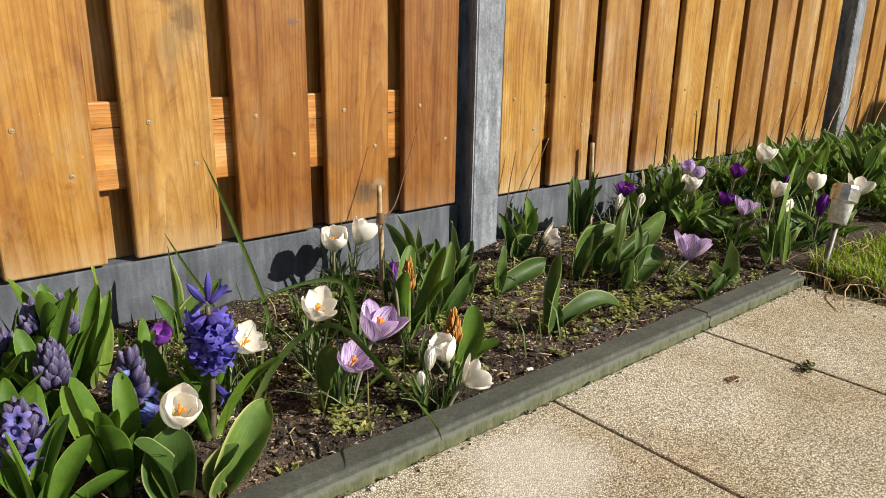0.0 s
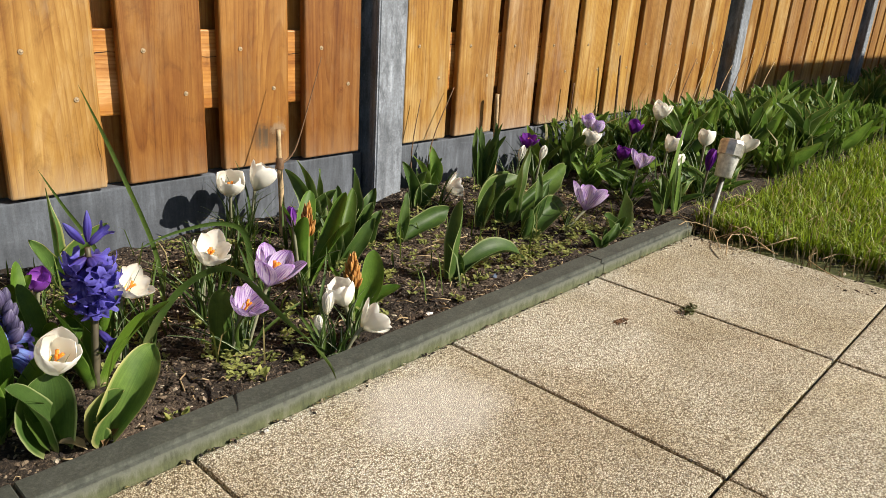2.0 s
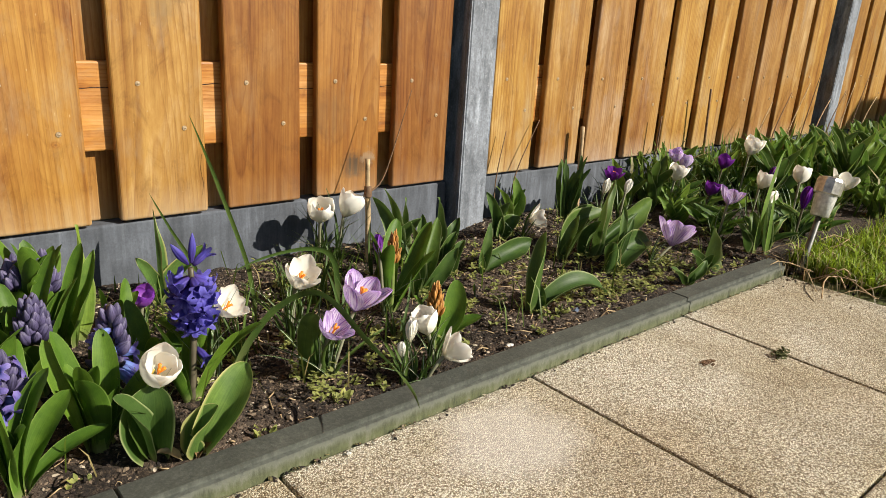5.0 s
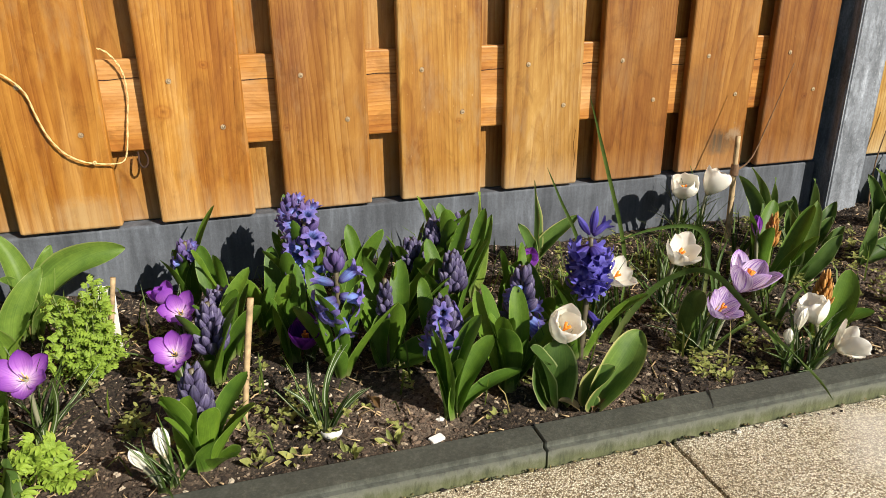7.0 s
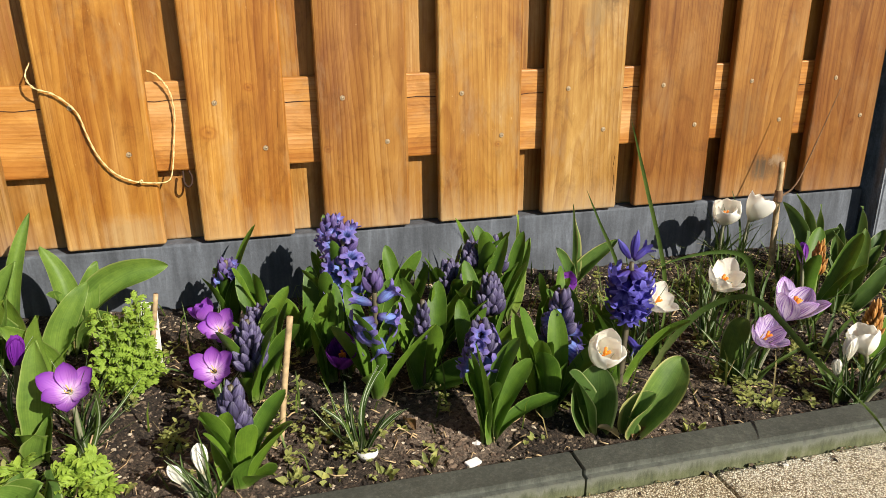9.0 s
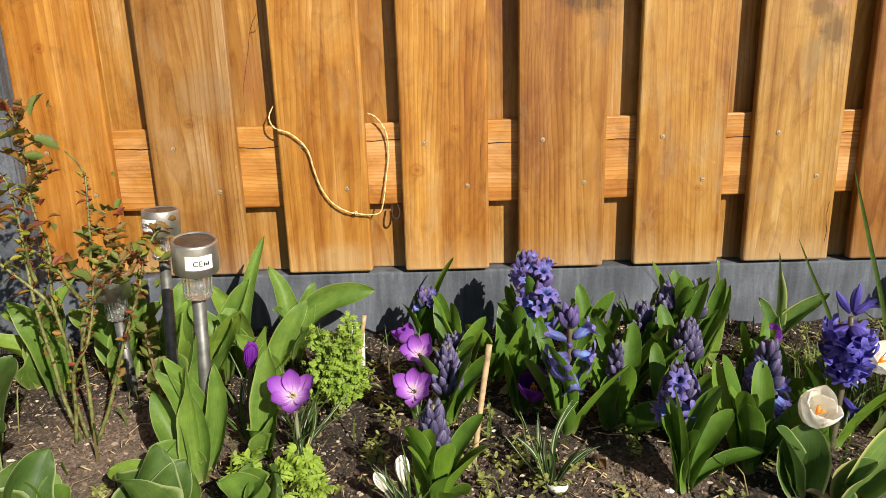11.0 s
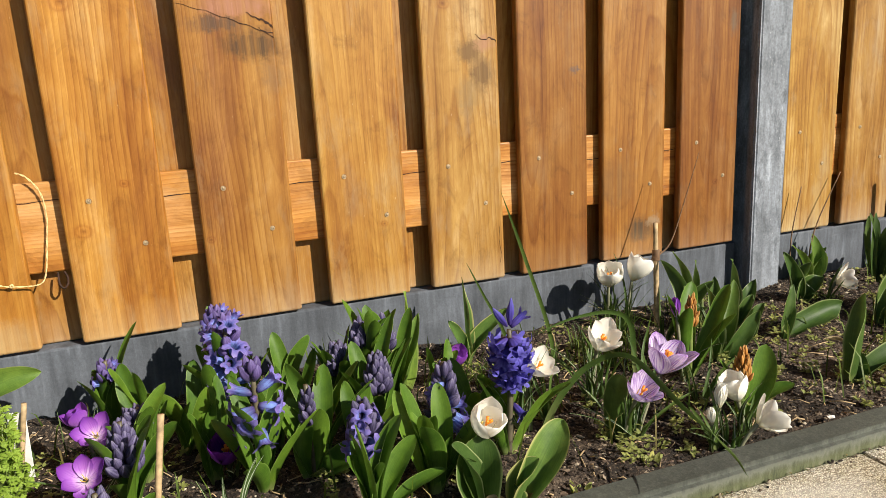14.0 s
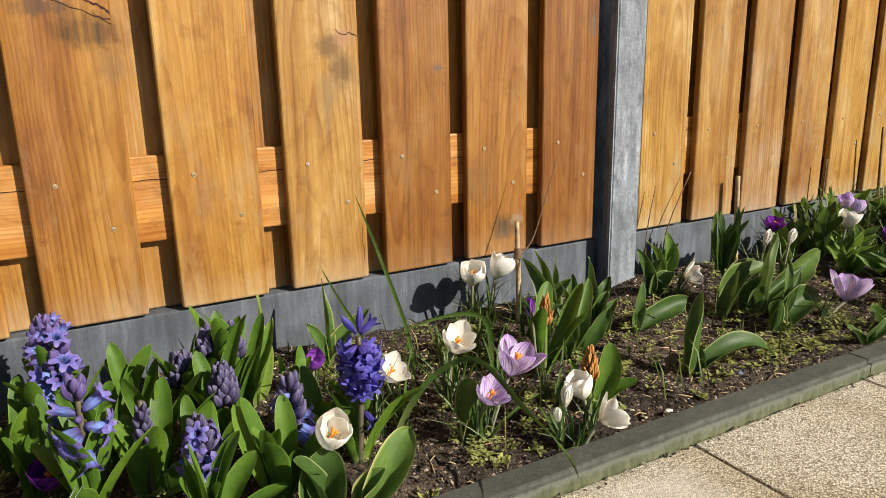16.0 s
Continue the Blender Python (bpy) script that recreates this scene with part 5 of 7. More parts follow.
# ---- the bed: tulip leaves ----
tulip(0.222, -0.496, [(0.004, 0.014, 0.076, 0.048), (-0.020, 0.010, 0.055, 0.026), (-0.035, -0.005, 0.085, 0.024)], MAT_TULIP, "young tulip with a broad dark cupped leaf", 10, 0.62, "blunt", rolls=(0, -30, -40))
tulip(0.258, -0.516, [(0.066, 0.012, 0.084, 0.038), (0.022, -0.008, 0.056, 0.026), (-0.008, -0.006, 0.030, 0.014)], MAT_TULIP_PALE, "young tulip with cupped cream-edged leaves", 18, 1.05, "blunt", rolls=(34, 20, -30))
tulip(0.437, -0.434, [(-0.008, -0.032, 0.106, 0.026), (0.02, 0.012, 0.05, 0.016)], MAT_TULIP, "tulip with one upright dark blunt leaf", 8, 0.5, "strap", rolls=(-20, 30))
tulip(0.222, -0.177, [(-0.008, 0.0, 0.135, 0.028), (0.028, 0.02, 0.16, 0.026), (0.05, 0.0, 0.13, 0.024), (-0.04, 0.0, 0.12, 0.024)], MAT_TULIP_LIGHT, "light green tulip leaves standing against the base plank", 10)
tulip(0.370, -0.092, [(0.004, 0.01, 0.15, 0.018), (0.07, -0.02, 0.095, 0.026), (-0.04, -0.02, 0.09, 0.024)], MAT_TULIP_PALE, "slim tulip leaves edged in cream by the base plank", 14)
tulip(0.722, -0.305, [(0.10, 0.05, 0.12, 0.030), (0.08, -0.02, 0.085, 0.028), (0.03, 0.05, 0.12, 0.026), (-0.02, 0.02, 0.10, 0.02)], None, "", 16)
tulip(0.800, -0.150, [(0.05, 0.03, 0.125, 0.030), (0.03, -0.03, 0.10, 0.028), (-0.03, 0.05, 0.13, 0.028), (0.01, 0.06, 0.14, 0.026)])
tulip(0.742, -0.200, [(0.03, 0.02, 0.105, 0.024), (-0.02, 0.0, 0.085, 0.022), (0.05, -0.02, 0.075, 0.024)])
tulip(0.869, -0.176, [(0.024, 0.020, 0.126, 0.036, 8), (0.061, 0.000, 0.086, 0.030, 12), (0.038, -0.020, 0.066, 0.024, 14), (-0.007, 0.030, 0.094, 0.026, 10)], MAT_TULIP, "budless tulip with upright folded leaves on open soil")
tulip(0.845, -0.245, [(0.040, 0.000, 0.066, 0.023, 14), (0.006, -0.010, 0.063, 0.017, 10)], MAT_TULIP, "")
tulip(0.901, -0.275, [(0.034, 0.015, 0.094, 0.023, 6), (0.131, -0.005, 0.052, 0.042, 16), (-0.007, -0.010, 0.050, 0.015, 8)], MAT_TULIP, "young tulip with one upright and one leaning leaf")
tulip(1.087, -0.132, [(-0.030, 0.010, 0.108, 0.029, 10), (0.019, -0.010, 0.084, 0.031, 14), (0.045, -0.020, 0.053, 0.038, 18), (0.020, 0.020, 0.084, 0.024, 8)], MAT_TULIP, "")
tulip(1.229, -0.028, [(0.018, 0.010, 0.108, 0.037, 10), (-0.049, 0.000, 0.094, 0.025, 12), (0.049, 0.000, 0.076, 0.027, 14)], MAT_TULIP_LIGHT, "")
tulip(1.105, -0.294, [(0.134, 0.030, 0.096, 0.042, 12), (0.157, 0.000, 0.089, 0.046, 18), (0.037, -0.010, 0.097, 0.025, 8)], MAT_TULIP, "big tulip plant with long dark arching leaves")
tulip(1.170, -0.317, [(0.088, 0.020, 0.155, 0.032, 6), (0.271, 0.040, 0.091, 0.049, 20), (0.159, 0.000, 0.078, 0.024, 8), (0.015, -0.010, 0.081, 0.032, 14)], MAT_TULIP, "big tulip plant with long dark arching leaves")
tulip(1.126, -0.391, [(0.152, 0.000, 0.048, 0.051, 30), (0.073, 0.020, 0.122, 0.022, 6), (0.094, 0.010, 0.102, 0.020, 8), (-0.005, -0.020, 0.071, 0.031, 18)], MAT_TULIP, "big tulip plant with long dark arching leaves")
tulip(1.834, 0.062, [(-0.055, -0.068, 0.125, 0.039, 8), (-0.004, -0.068, 0.106, 0.032, 12), (-0.139, -0.068, 0.089, 0.029, 10), (-0.096, -0.068, 0.113, 0.032, 6)], MAT_TULIP_LIGHT, "light green tulip leaves against the base plank")
tulip(1.732, -0.113, [(0.005, 0.000, 0.084, 0.038, 8), (-0.042, 0.000, 0.061, 0.027, 10)], MAT_TULIP_LIGHT, "")
tulip(1.304, -0.498, [(0.063, 0.020, 0.085, 0.046, 8), (-0.047, 0.000, 0.058, 0.024, 12), (0.007, -0.020, 0.046, 0.020, 14)], MAT_TULIP, "tulip with one broad grey-green leaf near the kerb")
tulip(1.218, -0.517, [(0.049, -0.010, 0.047, 0.021, 16), (-0.058, 0.000, 0.050, 0.016, 12), (0.021, 0.000, 0.036, 0.016, 8)], MAT_TULIP, "")
tulip(1.533, -0.476, [(0.045, 0.020, 0.087, 0.035, 8), (-0.053, 0.000, 0.076, 0.027, 12)], MAT_TULIP, "")
tulip(1.567, -0.502, [(0.016, 0.020, 0.134, 0.025, 5), (0.048, 0.000, 0.077, 0.020, 12)], MAT_TULIP, "")
tulip(2.316, -0.013, [(-0.015, 0.000, 0.129, 0.041, 8), (-0.096, 0.000, 0.055, 0.037, 12), (0.067, 0.000, 0.053, 0.037, 12)], MAT_TULIP_LIGHT, "")
tulip(2.294, -0.110, [(0.025, 0.000, 0.075, 0.033, 12), (-0.062, 0.000, 0.064, 0.029, 10)], MAT_TULIP_LIGHT, "")
tulip(0.864, -0.449, [(0.026, 0.015, 0.135, 0.034, 10), (0.150, -0.03, 0.028, 0.040, 52), (0.012, 0.005, 0.05, 0.02, 8)], None, "tulip with one upright and one sprawling leaf", 22, 0.75, "blunt", rolls=(-50, 12, 20))
narrow = [(0.02 * math.cos(k * 2.4) + 0.05 * (k % 4) / 4, 0.03 * math.sin(k * 1.7), 0.13 + 0.05 * ((k * 7) % 5) / 5, 0.012) for k in range(11)]
tulip(1.333, -0.117, narrow, MAT_GRASSY, "sheaf of narrow upright daffodil leaves against the plank", 8, 0.4, "strap")
tulip(-0.415, -0.111, [(0.13, 0.02, 0.115, 0.046), (0.045, 0.02, 0.125, 0.034), (-0.04, 0.03, 0.15, 0.032), (-0.02, -0.02, 0.10, 0.036), (0.06, -0.03, 0.06, 0.03)], MAT_TULIP_LIGHT, "light green tulip plant with one broad arching leaf", 26)
tulip(-0.495, -0.149, [(-0.025, 0.0, 0.14, 0.036), (0.03, 0.0, 0.15, 0.034), (0.0, -0.04, 0.11, 0.034), (0.06, 0.05, 0.20, 0.022)], MAT_TULIP_LIGHT, "upright light green tulip leaves beside the garden lamps")
tulip(-0.448, -0.446, [(-0.045, 0.0, 0.140, 0.026), (0.002, -0.012, 0.150, 0.026), (-0.05, -0.02, 0.06, 0.03), (-0.06, 0.03, 0.10, 0.03)], MAT_TULIP_LIGHT, "tall light green tulip leaves in the bed", 10)
tulip(-0.397, -0.392, [(0.02, 0.01, 0.14, 0.034), (0.0, -0.03, 0.06, 0.03), (0.03, -0.01, 0.07, 0.026)], MAT_TULIP_LIGHT, "tall light green tulip leaves in the bed", 10)
tulip(-0.378, -0.506, [(0.03, -0.01, 0.05, 0.034), (-0.03, -0.02, 0.05, 0.036), (0.0, 0.02, 0.045, 0.026)], MAT_TULIP_LIGHT)
tulip(-0.472, -0.506, [(-0.06, 0.0, 0.060, 0.046), (0.035, 0.015, 0.055, 0.058), (-0.02, -0.03, 0.03, 0.04)], MAT_TULIP_LIGHT, "low tulip with two broad cupped leaves", 20, 0.5, "blunt")
tulip(-0.594, -0.507, [(-0.035, 0.0, 0.055, 0.046), (0.03, 0.0, 0.045, 0.03), (0.005, 0.01, 0.055, 0.022), (-0.02, -0.03, 0.04, 0.04)], MAT_TULIP_LIGHT, "low tulip with broad cupped leaves", 16, 0.55, "blunt")
tulip(-0.690, -0.508, [(-0.05, 0.02, 0.14, 0.070), (0.01, 0.04, 0.17, 0.074), (0.055, 0.01, 0.12, 0.060), (-0.07, -0.03, 0.08, 0.056)], MAT_TULIP, "big tulip plant with broad dark cupped leaves", 12, rolls=(50, -60, -50, 40))
tulip(-0.747, -0.382, [(-0.06, 0.0, 0.15, 0.062), (0.0, 0.02, 0.18, 0.066), (0.06, 0.0, 0.14, 0.060)], MAT_TULIP, "big tulip plant with broad dark cupped leaves", 12, rolls=(40, -60, -50))
tulip(-0.781, -0.166, [(0.02, 0.02, 0.14, 0.044), (0.06, 0.03, 0.16, 0.036), (-0.05, 0.0, 0.12, 0.044), (0.05, -0.04, 0.09, 0.044), (-0.08, -0.03, 0.09, 0.04)], MAT_TULIP_LIGHT, "light green tulip plant in front of the fence post")
tulip(-0.648, -0.138, [(0.02, 0.0, 0.15, 0.046), (-0.04, 0.02, 0.14, 0.04), (0.07, 0.0, 0.12, 0.05), (0.03, -0.05, 0.08, 0.05)], MAT_TULIP_LIGHT, "light green tulip plant behind the rose")
tulip(-0.571, -0.129, [(0.03, 0.02, 0.15, 0.044), (-0.03, 0.0, 0.13, 0.044), (0.06, -0.02, 0.10, 0.04)], MAT_TULIP_LIGHT, "light green tulip plant beside the garden lamps")
tulip(-0.894, -0.299, [(0.0, 0.02, 0.15, 0.056), (-0.06, 0.0, 0.12, 0.056), (0.05, -0.02, 0.10, 0.05)], MAT_TULIP, "big tulip plant with broad dark cupped leaves", 14)

# leaves that fill the middle of the bed between the flower spikes
r = random.Random(33)
for x, y, n, h in ((-0.067, -0.302, 5, 0.12), (0.015, -0.263, 6, 0.13), (0.075, -0.302, 6, 0.125), (0.120, -0.362, 5, 0.11), (0.235, -0.303, 6, 0.12), (0.260, -0.362, 5, 0.11), (-0.098, -0.203, 5, 0.11), (0.325, -0.334, 5, 0.10), (-0.143, -0.153, 4, 0.12), (0.057, -0.175, 5, 0.12)):
    tips = [(r.uniform(-0.05, 0.055), r.uniform(-0.04, 0.04), h * r.uniform(0.65, 1.1), r.uniform(0.016, 0.024)) for _ in range(n)]
    tulip(x, y, tips, MAT_HYA_LEAF, "strap-like green hyacinth leaves without a flower", 14, 0.5, "strap")
for x, y, n, h in ((0.550, -0.362, 9, 0.10), (0.497, -0.324, 9, 0.11), (0.664, -0.137, 9, 0.10), (0.726, -0.174, 8, 0.09), (0.576, -0.229, 8, 0.10), (0.388, -0.353, 8, 0.11), (0.614, -0.401, 7, 0.08)):
    tips = [(r.uniform(-0.06, 0.06), r.uniform(-0.05, 0.05), h * r.uniform(0.5, 1.1), r.uniform(0.004, 0.007)) for _ in range(n)]
    tulip(x, y, tips, MAT_GRASSY, "tuft of narrow crocus leaves without a flower", 16, 0.3, "grass")

# radiating tuft of narrow striped leaves at the front of the bed
tulip(-0.047, -0.470, [(0.055 * math.cos(k * 0.9), 0.03 * math.sin(k * 0.9), 0.045 + 0.06 * ((k * 5) % 7) / 7, 0.0058) for k in range(18)], MAT_STRIPE, "tuft of narrow dark crocus leaves with pale stripes", 14, 0.3, "grass")
# broad leaves round the rose and in the front corner
r = random.Random(44)
for x, y, n, h, w in ((-0.74, -0.20, 4, 0.15, 0.046), (-0.66, -0.17, 4, 0.15, 0.046), (-0.58, -0.18, 4, 0.14, 0.046), (-0.50, -0.19, 4, 0.14, 0.040), (-0.80, -0.33, 3, 0.16, 0.060), (-0.70, -0.45, 2, 0.13, 0.058), (-0.62, -0.53, 4, 0.085, 0.052), (-0.49, -0.53, 4, 0.075, 0.050), (-0.42, -0.20, 3, 0.13, 0.036), (-0.36, -0.54, 3, 0.055, 0.036)):
    tips = [(r.uniform(-0.06, 0.06), r.choice((-1, 1)) * r.uniform(0.02, 0.05), h * r.uniform(0.7, 1.1), w * r.uniform(0.8, 1.1)) for _ in range(n)]
    tulip(x, y, tips, MAT_TULIP_LIGHT if y > -0.4 else MAT_TULIP, "broad-leaved tulip plant without a flower near the rose", 14, 0.5)

# ---- the far bed beside the lawn: crowded leaves ----
templates = []
for k in range(5):
    r = random.Random(50 + k)
    tips = [(math.cos(a) * r.uniform(0.05, 0.13), math.sin(a) * r.uniform(0.04, 0.10), r.uniform(0.10, 0.19), r.uniform(0.024, 0.05)) for a in [2 * math.pi * (j + r.random() * 0.6) / 7 for j in range(7)]]
    templates.append(tulip(2.05 + 0.22 * k, -0.28 + 0.06 * (k % 3), tips, (MAT_TULIP, MAT_TULIP_LIGHT, MAT_TULIP_LIGHT, MAT_HYA_LEAF, MAT_TULIP_PALE)[k], "crowded tulip leaves in the bed beside the lawn", 18))
r = random.Random(77)
for k in range(165):
    x = 1.62 + 4.6 * (k / 165) ** 1.25 + r.uniform(-0.04, 0.04)
    y = r.uniform(-0.50 - 0.05 * min(1.0, max(0, x - 2)), -0.07)
    low = x < 2.3 and y < -0.20
    c = copy_thing(templates[k % 5], pose(x, y, soil_height(x, y) - 0.004, 0, 0, r.uniform(-60, 60)))
    grown = 1.0 if x < 2.2 else 1.45
    c.scale = (grown * r.uniform(0.5, 0.85), grown * r.uniform(0.5, 0.85), grown * r.uniform(0.5, 0.9) * (0.55 if low else 1))

# little weeds near the kerb
r = random.Random(91)
for x, y in ((-0.124, -0.507), (-0.083, -0.511), (-0.297, -0.480), (-0.030, -0.520), (0.020, -0.515), (0.445, -0.510), (-0.160, -0.420), (-0.090, -0.440), (0.330, -0.530), (0.90, -0.480), (-0.25, -0.42)):
    tips = [(math.cos(k * 0.9) * r.uniform(0.010, 0.022), math.sin(k * 0.9) * r.uniform(0.008, 0.018), r.uniform(0.005, 0.015), r.uniform(0.004, 0.0065)) for k in range(11)]
    tulip(x, y, tips, MAT_WEED, "small yellow-green weed rosette on the soil", 16, 0.2, "oval")
tulip(-0.452, -0.428, [(0.012, -0.006, 0.175, 0.026), (-0.022, -0.012, 0.150, 0.026), (0.035, 0.0, 0.135, 0.024)], MAT_TULIP_LIGHT, "light green tulip leaves round the lamp stem", 8, 0.5)

# ---- lawn grass ----
def blades(name, spots, mat, hmin, hmax, w, seed):
    """Many thin blades in one mesh."""
    r = random.Random(seed)
    vs, fs, us = [], [], []
    for x, y, z in spots:
        h, a, lean = r.uniform(hmin, hmax), r.uniform(0, 6.283), r.uniform(0.1, 0.9)
        dx, dy = math.cos(a) * h * lean, math.sin(a) * h * lean
        px, py = -math.sin(a) * w * r.uniform(0.6, 1.3), math.cos(a) * w * r.uniform(0.6, 1.3)
        o = len(vs)
        vs += [(x - px, y - py, z), (x + px, y + py, z), (x + dx * 0.4 - px * 0.8, y + dy * 0.4 - py * 0.8, z + h * 0.62), (x + dx * 0.4 + px * 0.8, y + dy * 0.4 + py * 0.8, z + h * 0.62), (x + dx, y + dy, z + h * (1 - 0.35 * lean))]
        fs += [(o, o + 1, o + 3, o + 2), (o + 2, o + 3, o + 4)]
        tone = r.random()
        us += [(tone, 0.0), (tone, 0.0), (tone, 0.6), (tone, 0.6), (tone, 1.0)]
    return data_mesh(name, [(vs, fs, us)], mat)


def turf_material(name, dark, mid, dry):
    m, n, l, p = material(name)
    u, v = uv_channels(n, l)
    r = ramp(n, [(0.0, dark), (0.45, mid), (0.85, tuple(c * 1.3 for c in mid)), (0.93, dry), (1, dry)])
    l.new(u, r.inputs[0])
    # each blade's colour darkens towards its foot
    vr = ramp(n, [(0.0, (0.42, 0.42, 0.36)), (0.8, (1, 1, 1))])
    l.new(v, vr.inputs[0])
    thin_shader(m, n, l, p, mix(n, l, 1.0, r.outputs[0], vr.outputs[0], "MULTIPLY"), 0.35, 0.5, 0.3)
    return m


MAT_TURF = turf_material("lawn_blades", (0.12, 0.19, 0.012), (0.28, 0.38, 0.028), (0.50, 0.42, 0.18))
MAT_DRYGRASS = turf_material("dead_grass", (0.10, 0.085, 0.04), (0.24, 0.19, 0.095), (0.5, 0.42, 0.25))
r = random.Random(5)
spots = []
while len(spots) < 95000:
    x = 1.50 + 4.6 * r.random() ** 1.9
    y = -0.555 - 2.2 * r.random() ** 1.1
    edge = 1.53 + 0.05 * noise.noise((y * 5, 0, 2))
    if x > edge and y < -0.575 - 0.03 * noise.noise((x * 4, 3, 1)):
        spots.append((x, y, -0.008))
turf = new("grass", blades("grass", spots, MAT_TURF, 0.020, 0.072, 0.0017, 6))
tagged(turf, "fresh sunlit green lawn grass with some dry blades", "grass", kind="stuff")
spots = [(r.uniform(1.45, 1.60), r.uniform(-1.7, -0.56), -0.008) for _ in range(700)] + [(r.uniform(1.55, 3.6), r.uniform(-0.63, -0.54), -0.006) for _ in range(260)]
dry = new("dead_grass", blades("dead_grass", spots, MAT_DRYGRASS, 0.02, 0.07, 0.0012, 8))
tagged(dry, "matted dry dead grass along the lawn edge", "grass", kind="stuff")
spots = [(r.uniform(2.15, 6.0), r.uniform(-0.57, -0.05), 0.0) for _ in range(2600)] + [(x, -0.12 + 0.08 * r.random(), 0.0) for x in [r.uniform(1.7, 3.0) for _ in range(700)]]
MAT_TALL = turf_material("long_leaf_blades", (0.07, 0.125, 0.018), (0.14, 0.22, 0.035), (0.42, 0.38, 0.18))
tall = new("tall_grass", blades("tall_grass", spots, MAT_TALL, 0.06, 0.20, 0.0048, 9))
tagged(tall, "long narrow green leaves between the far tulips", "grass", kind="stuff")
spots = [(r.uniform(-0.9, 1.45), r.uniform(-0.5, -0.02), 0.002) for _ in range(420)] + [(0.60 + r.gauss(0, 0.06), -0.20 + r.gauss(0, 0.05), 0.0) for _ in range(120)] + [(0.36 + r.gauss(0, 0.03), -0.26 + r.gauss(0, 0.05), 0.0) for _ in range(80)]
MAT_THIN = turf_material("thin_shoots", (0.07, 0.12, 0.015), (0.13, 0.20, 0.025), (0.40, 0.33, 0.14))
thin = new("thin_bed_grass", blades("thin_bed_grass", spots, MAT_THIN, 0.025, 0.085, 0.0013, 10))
tagged(thin, "thin grassy shoots scattered through the flower bed", "grass", kind="stuff")

# ---- soil crumbs, straw and seedlings ----
def crumb_material():
    m, n, l, p = material("soil_crumbs")
    g = n.new("ShaderNodeNewGeometry")
    rr = ramp(n, [(0.0, (0.009, 0.006, 0.0045)), (0.48, (0.036, 0.024, 0.016)), (0.72, (0.105, 0.072, 0.048)), (0.92, (0.24, 0.18, 0.12)), (1, (0.58, 0.50, 0.38))])
    l.new(g.outputs["Random Per Island"], rr.inputs[0])
    sand = ramp(n, [(0.0, (0.06, 0.037, 0.025)), (0.5, (0.15, 0.100, 0.068)), (0.93, (0.28, 0.205, 0.145)), (1, (0.52, 0.44, 0.34))])
    l.new(g.outputs["Random Per Island"], sand.inputs[0])
    l.new(mix(n, l, dry_patches(n, l), rr.outputs[0], sand.outputs[0]), p.inputs["Base Color"])
    p.inputs["Roughness"].default_value = 0.95
    return m


def lumps(name, spots, mat, seed):
    r = random.Random(seed)
    vs, fs = [], []
    shape = [(1, 0, 0), (-1, 0, 0), (0, 1, 0), (0, -1, 0), (0, 0, 1), (0, 0, -1), (0.62, 0.6, 0.55), (-0.6, 0.55, 0.6), (0.55, -0.62, 0.6), (-0.58, -0.6, 0.57)]
    tri_faces = [(0, 2, 6), (2, 4, 6), (4, 0, 6), (2, 1, 7), (1, 4, 7), (4, 2, 7), (3, 0, 8), (0, 4, 8), (4, 3, 8), (1, 3, 9), (3, 4, 9), (4, 1, 9), (2, 0, 5), (1, 2, 5), (3, 1, 5), (0, 3, 5)]
    for x, y, z, q in spots:
        o = len(vs)
        a = r.uniform(0, 6.28)
        ca, sa = math.cos(a), math.sin(a)
        fx, fy, fz = r.uniform(0.6, 1.9), r.uniform(0.45, 1.1), r.uniform(0.35, 0.95)
        for px, py, pz in shape:
            px, py, pz = px * fx * r.uniform(0.8, 1.2) * q, py * fy * r.uniform(0.8, 1.2) * q, pz * fz * q
            vs.append((x + px * ca - py * sa, y + px * sa + py * ca, z + pz))
        fs += [tuple(i + o for i in f) for f in tri_faces]
    me = bpy.data.meshes.new(name)
    me.from_pydata(vs, [], fs)
    me.materials.append(mat)
    return new(name, me)


r = random.Random(12)
spots = []
for _ in range(66000):
    x, y = r.uniform(-0.85, 1.60), r.uniform(-0.556, -0.0)
    spots.append((x, y, soil_height(x, y), 0.0010 + 0.0028 * r.random() ** 3.0))
for _ in range(420):
    x, y = r.uniform(-1.0, 1.45), KERB_OUT - 0.003 - abs(r.gauss(0, 0.006))
    spots.append((x, y, 0.0, 0.0008 + 0.0022 * r.random() ** 2))
for _ in range(350):
    x, y = r.uniform(1.38, 1.56), r.uniform(-1.6, -0.6)
    spots.append((x, y, 0.0, 0.001 + 0.004 * r.random() ** 2))
tagged(lumps("soil_crumbs", spots, crumb_material(), 3), "dark crumbs and small pale pebbles strewn over the soil", "soil", kind="stuff")
MAT_MOSS = plain("dark_joint_moss", (0.060, 0.068, 0.018), 0.95, var=0.35, scale=200)
MAT_JOINT = plain("golden_joint_moss", (0.15, 0.125, 0.050), 0.95, var=0.4, scale=160)
spots = [(x, KERB_OUT - 0.002 - abs(r.gauss(0, 0.003)), 0.001, 0.0005 + 0.0018 * r.random() ** 2) for x in [r.uniform(-0.9, 1.45) for _ in range(260)]]
for i in range(-3, 3):
    for _ in range(110):
        t = r.random()
        spots.append((TX0 + TILE * i + r.gauss(0, 0.0016), -0.62 - 1.1 * t, -0.004, 0.0008 + 0.0016 * r.random()))
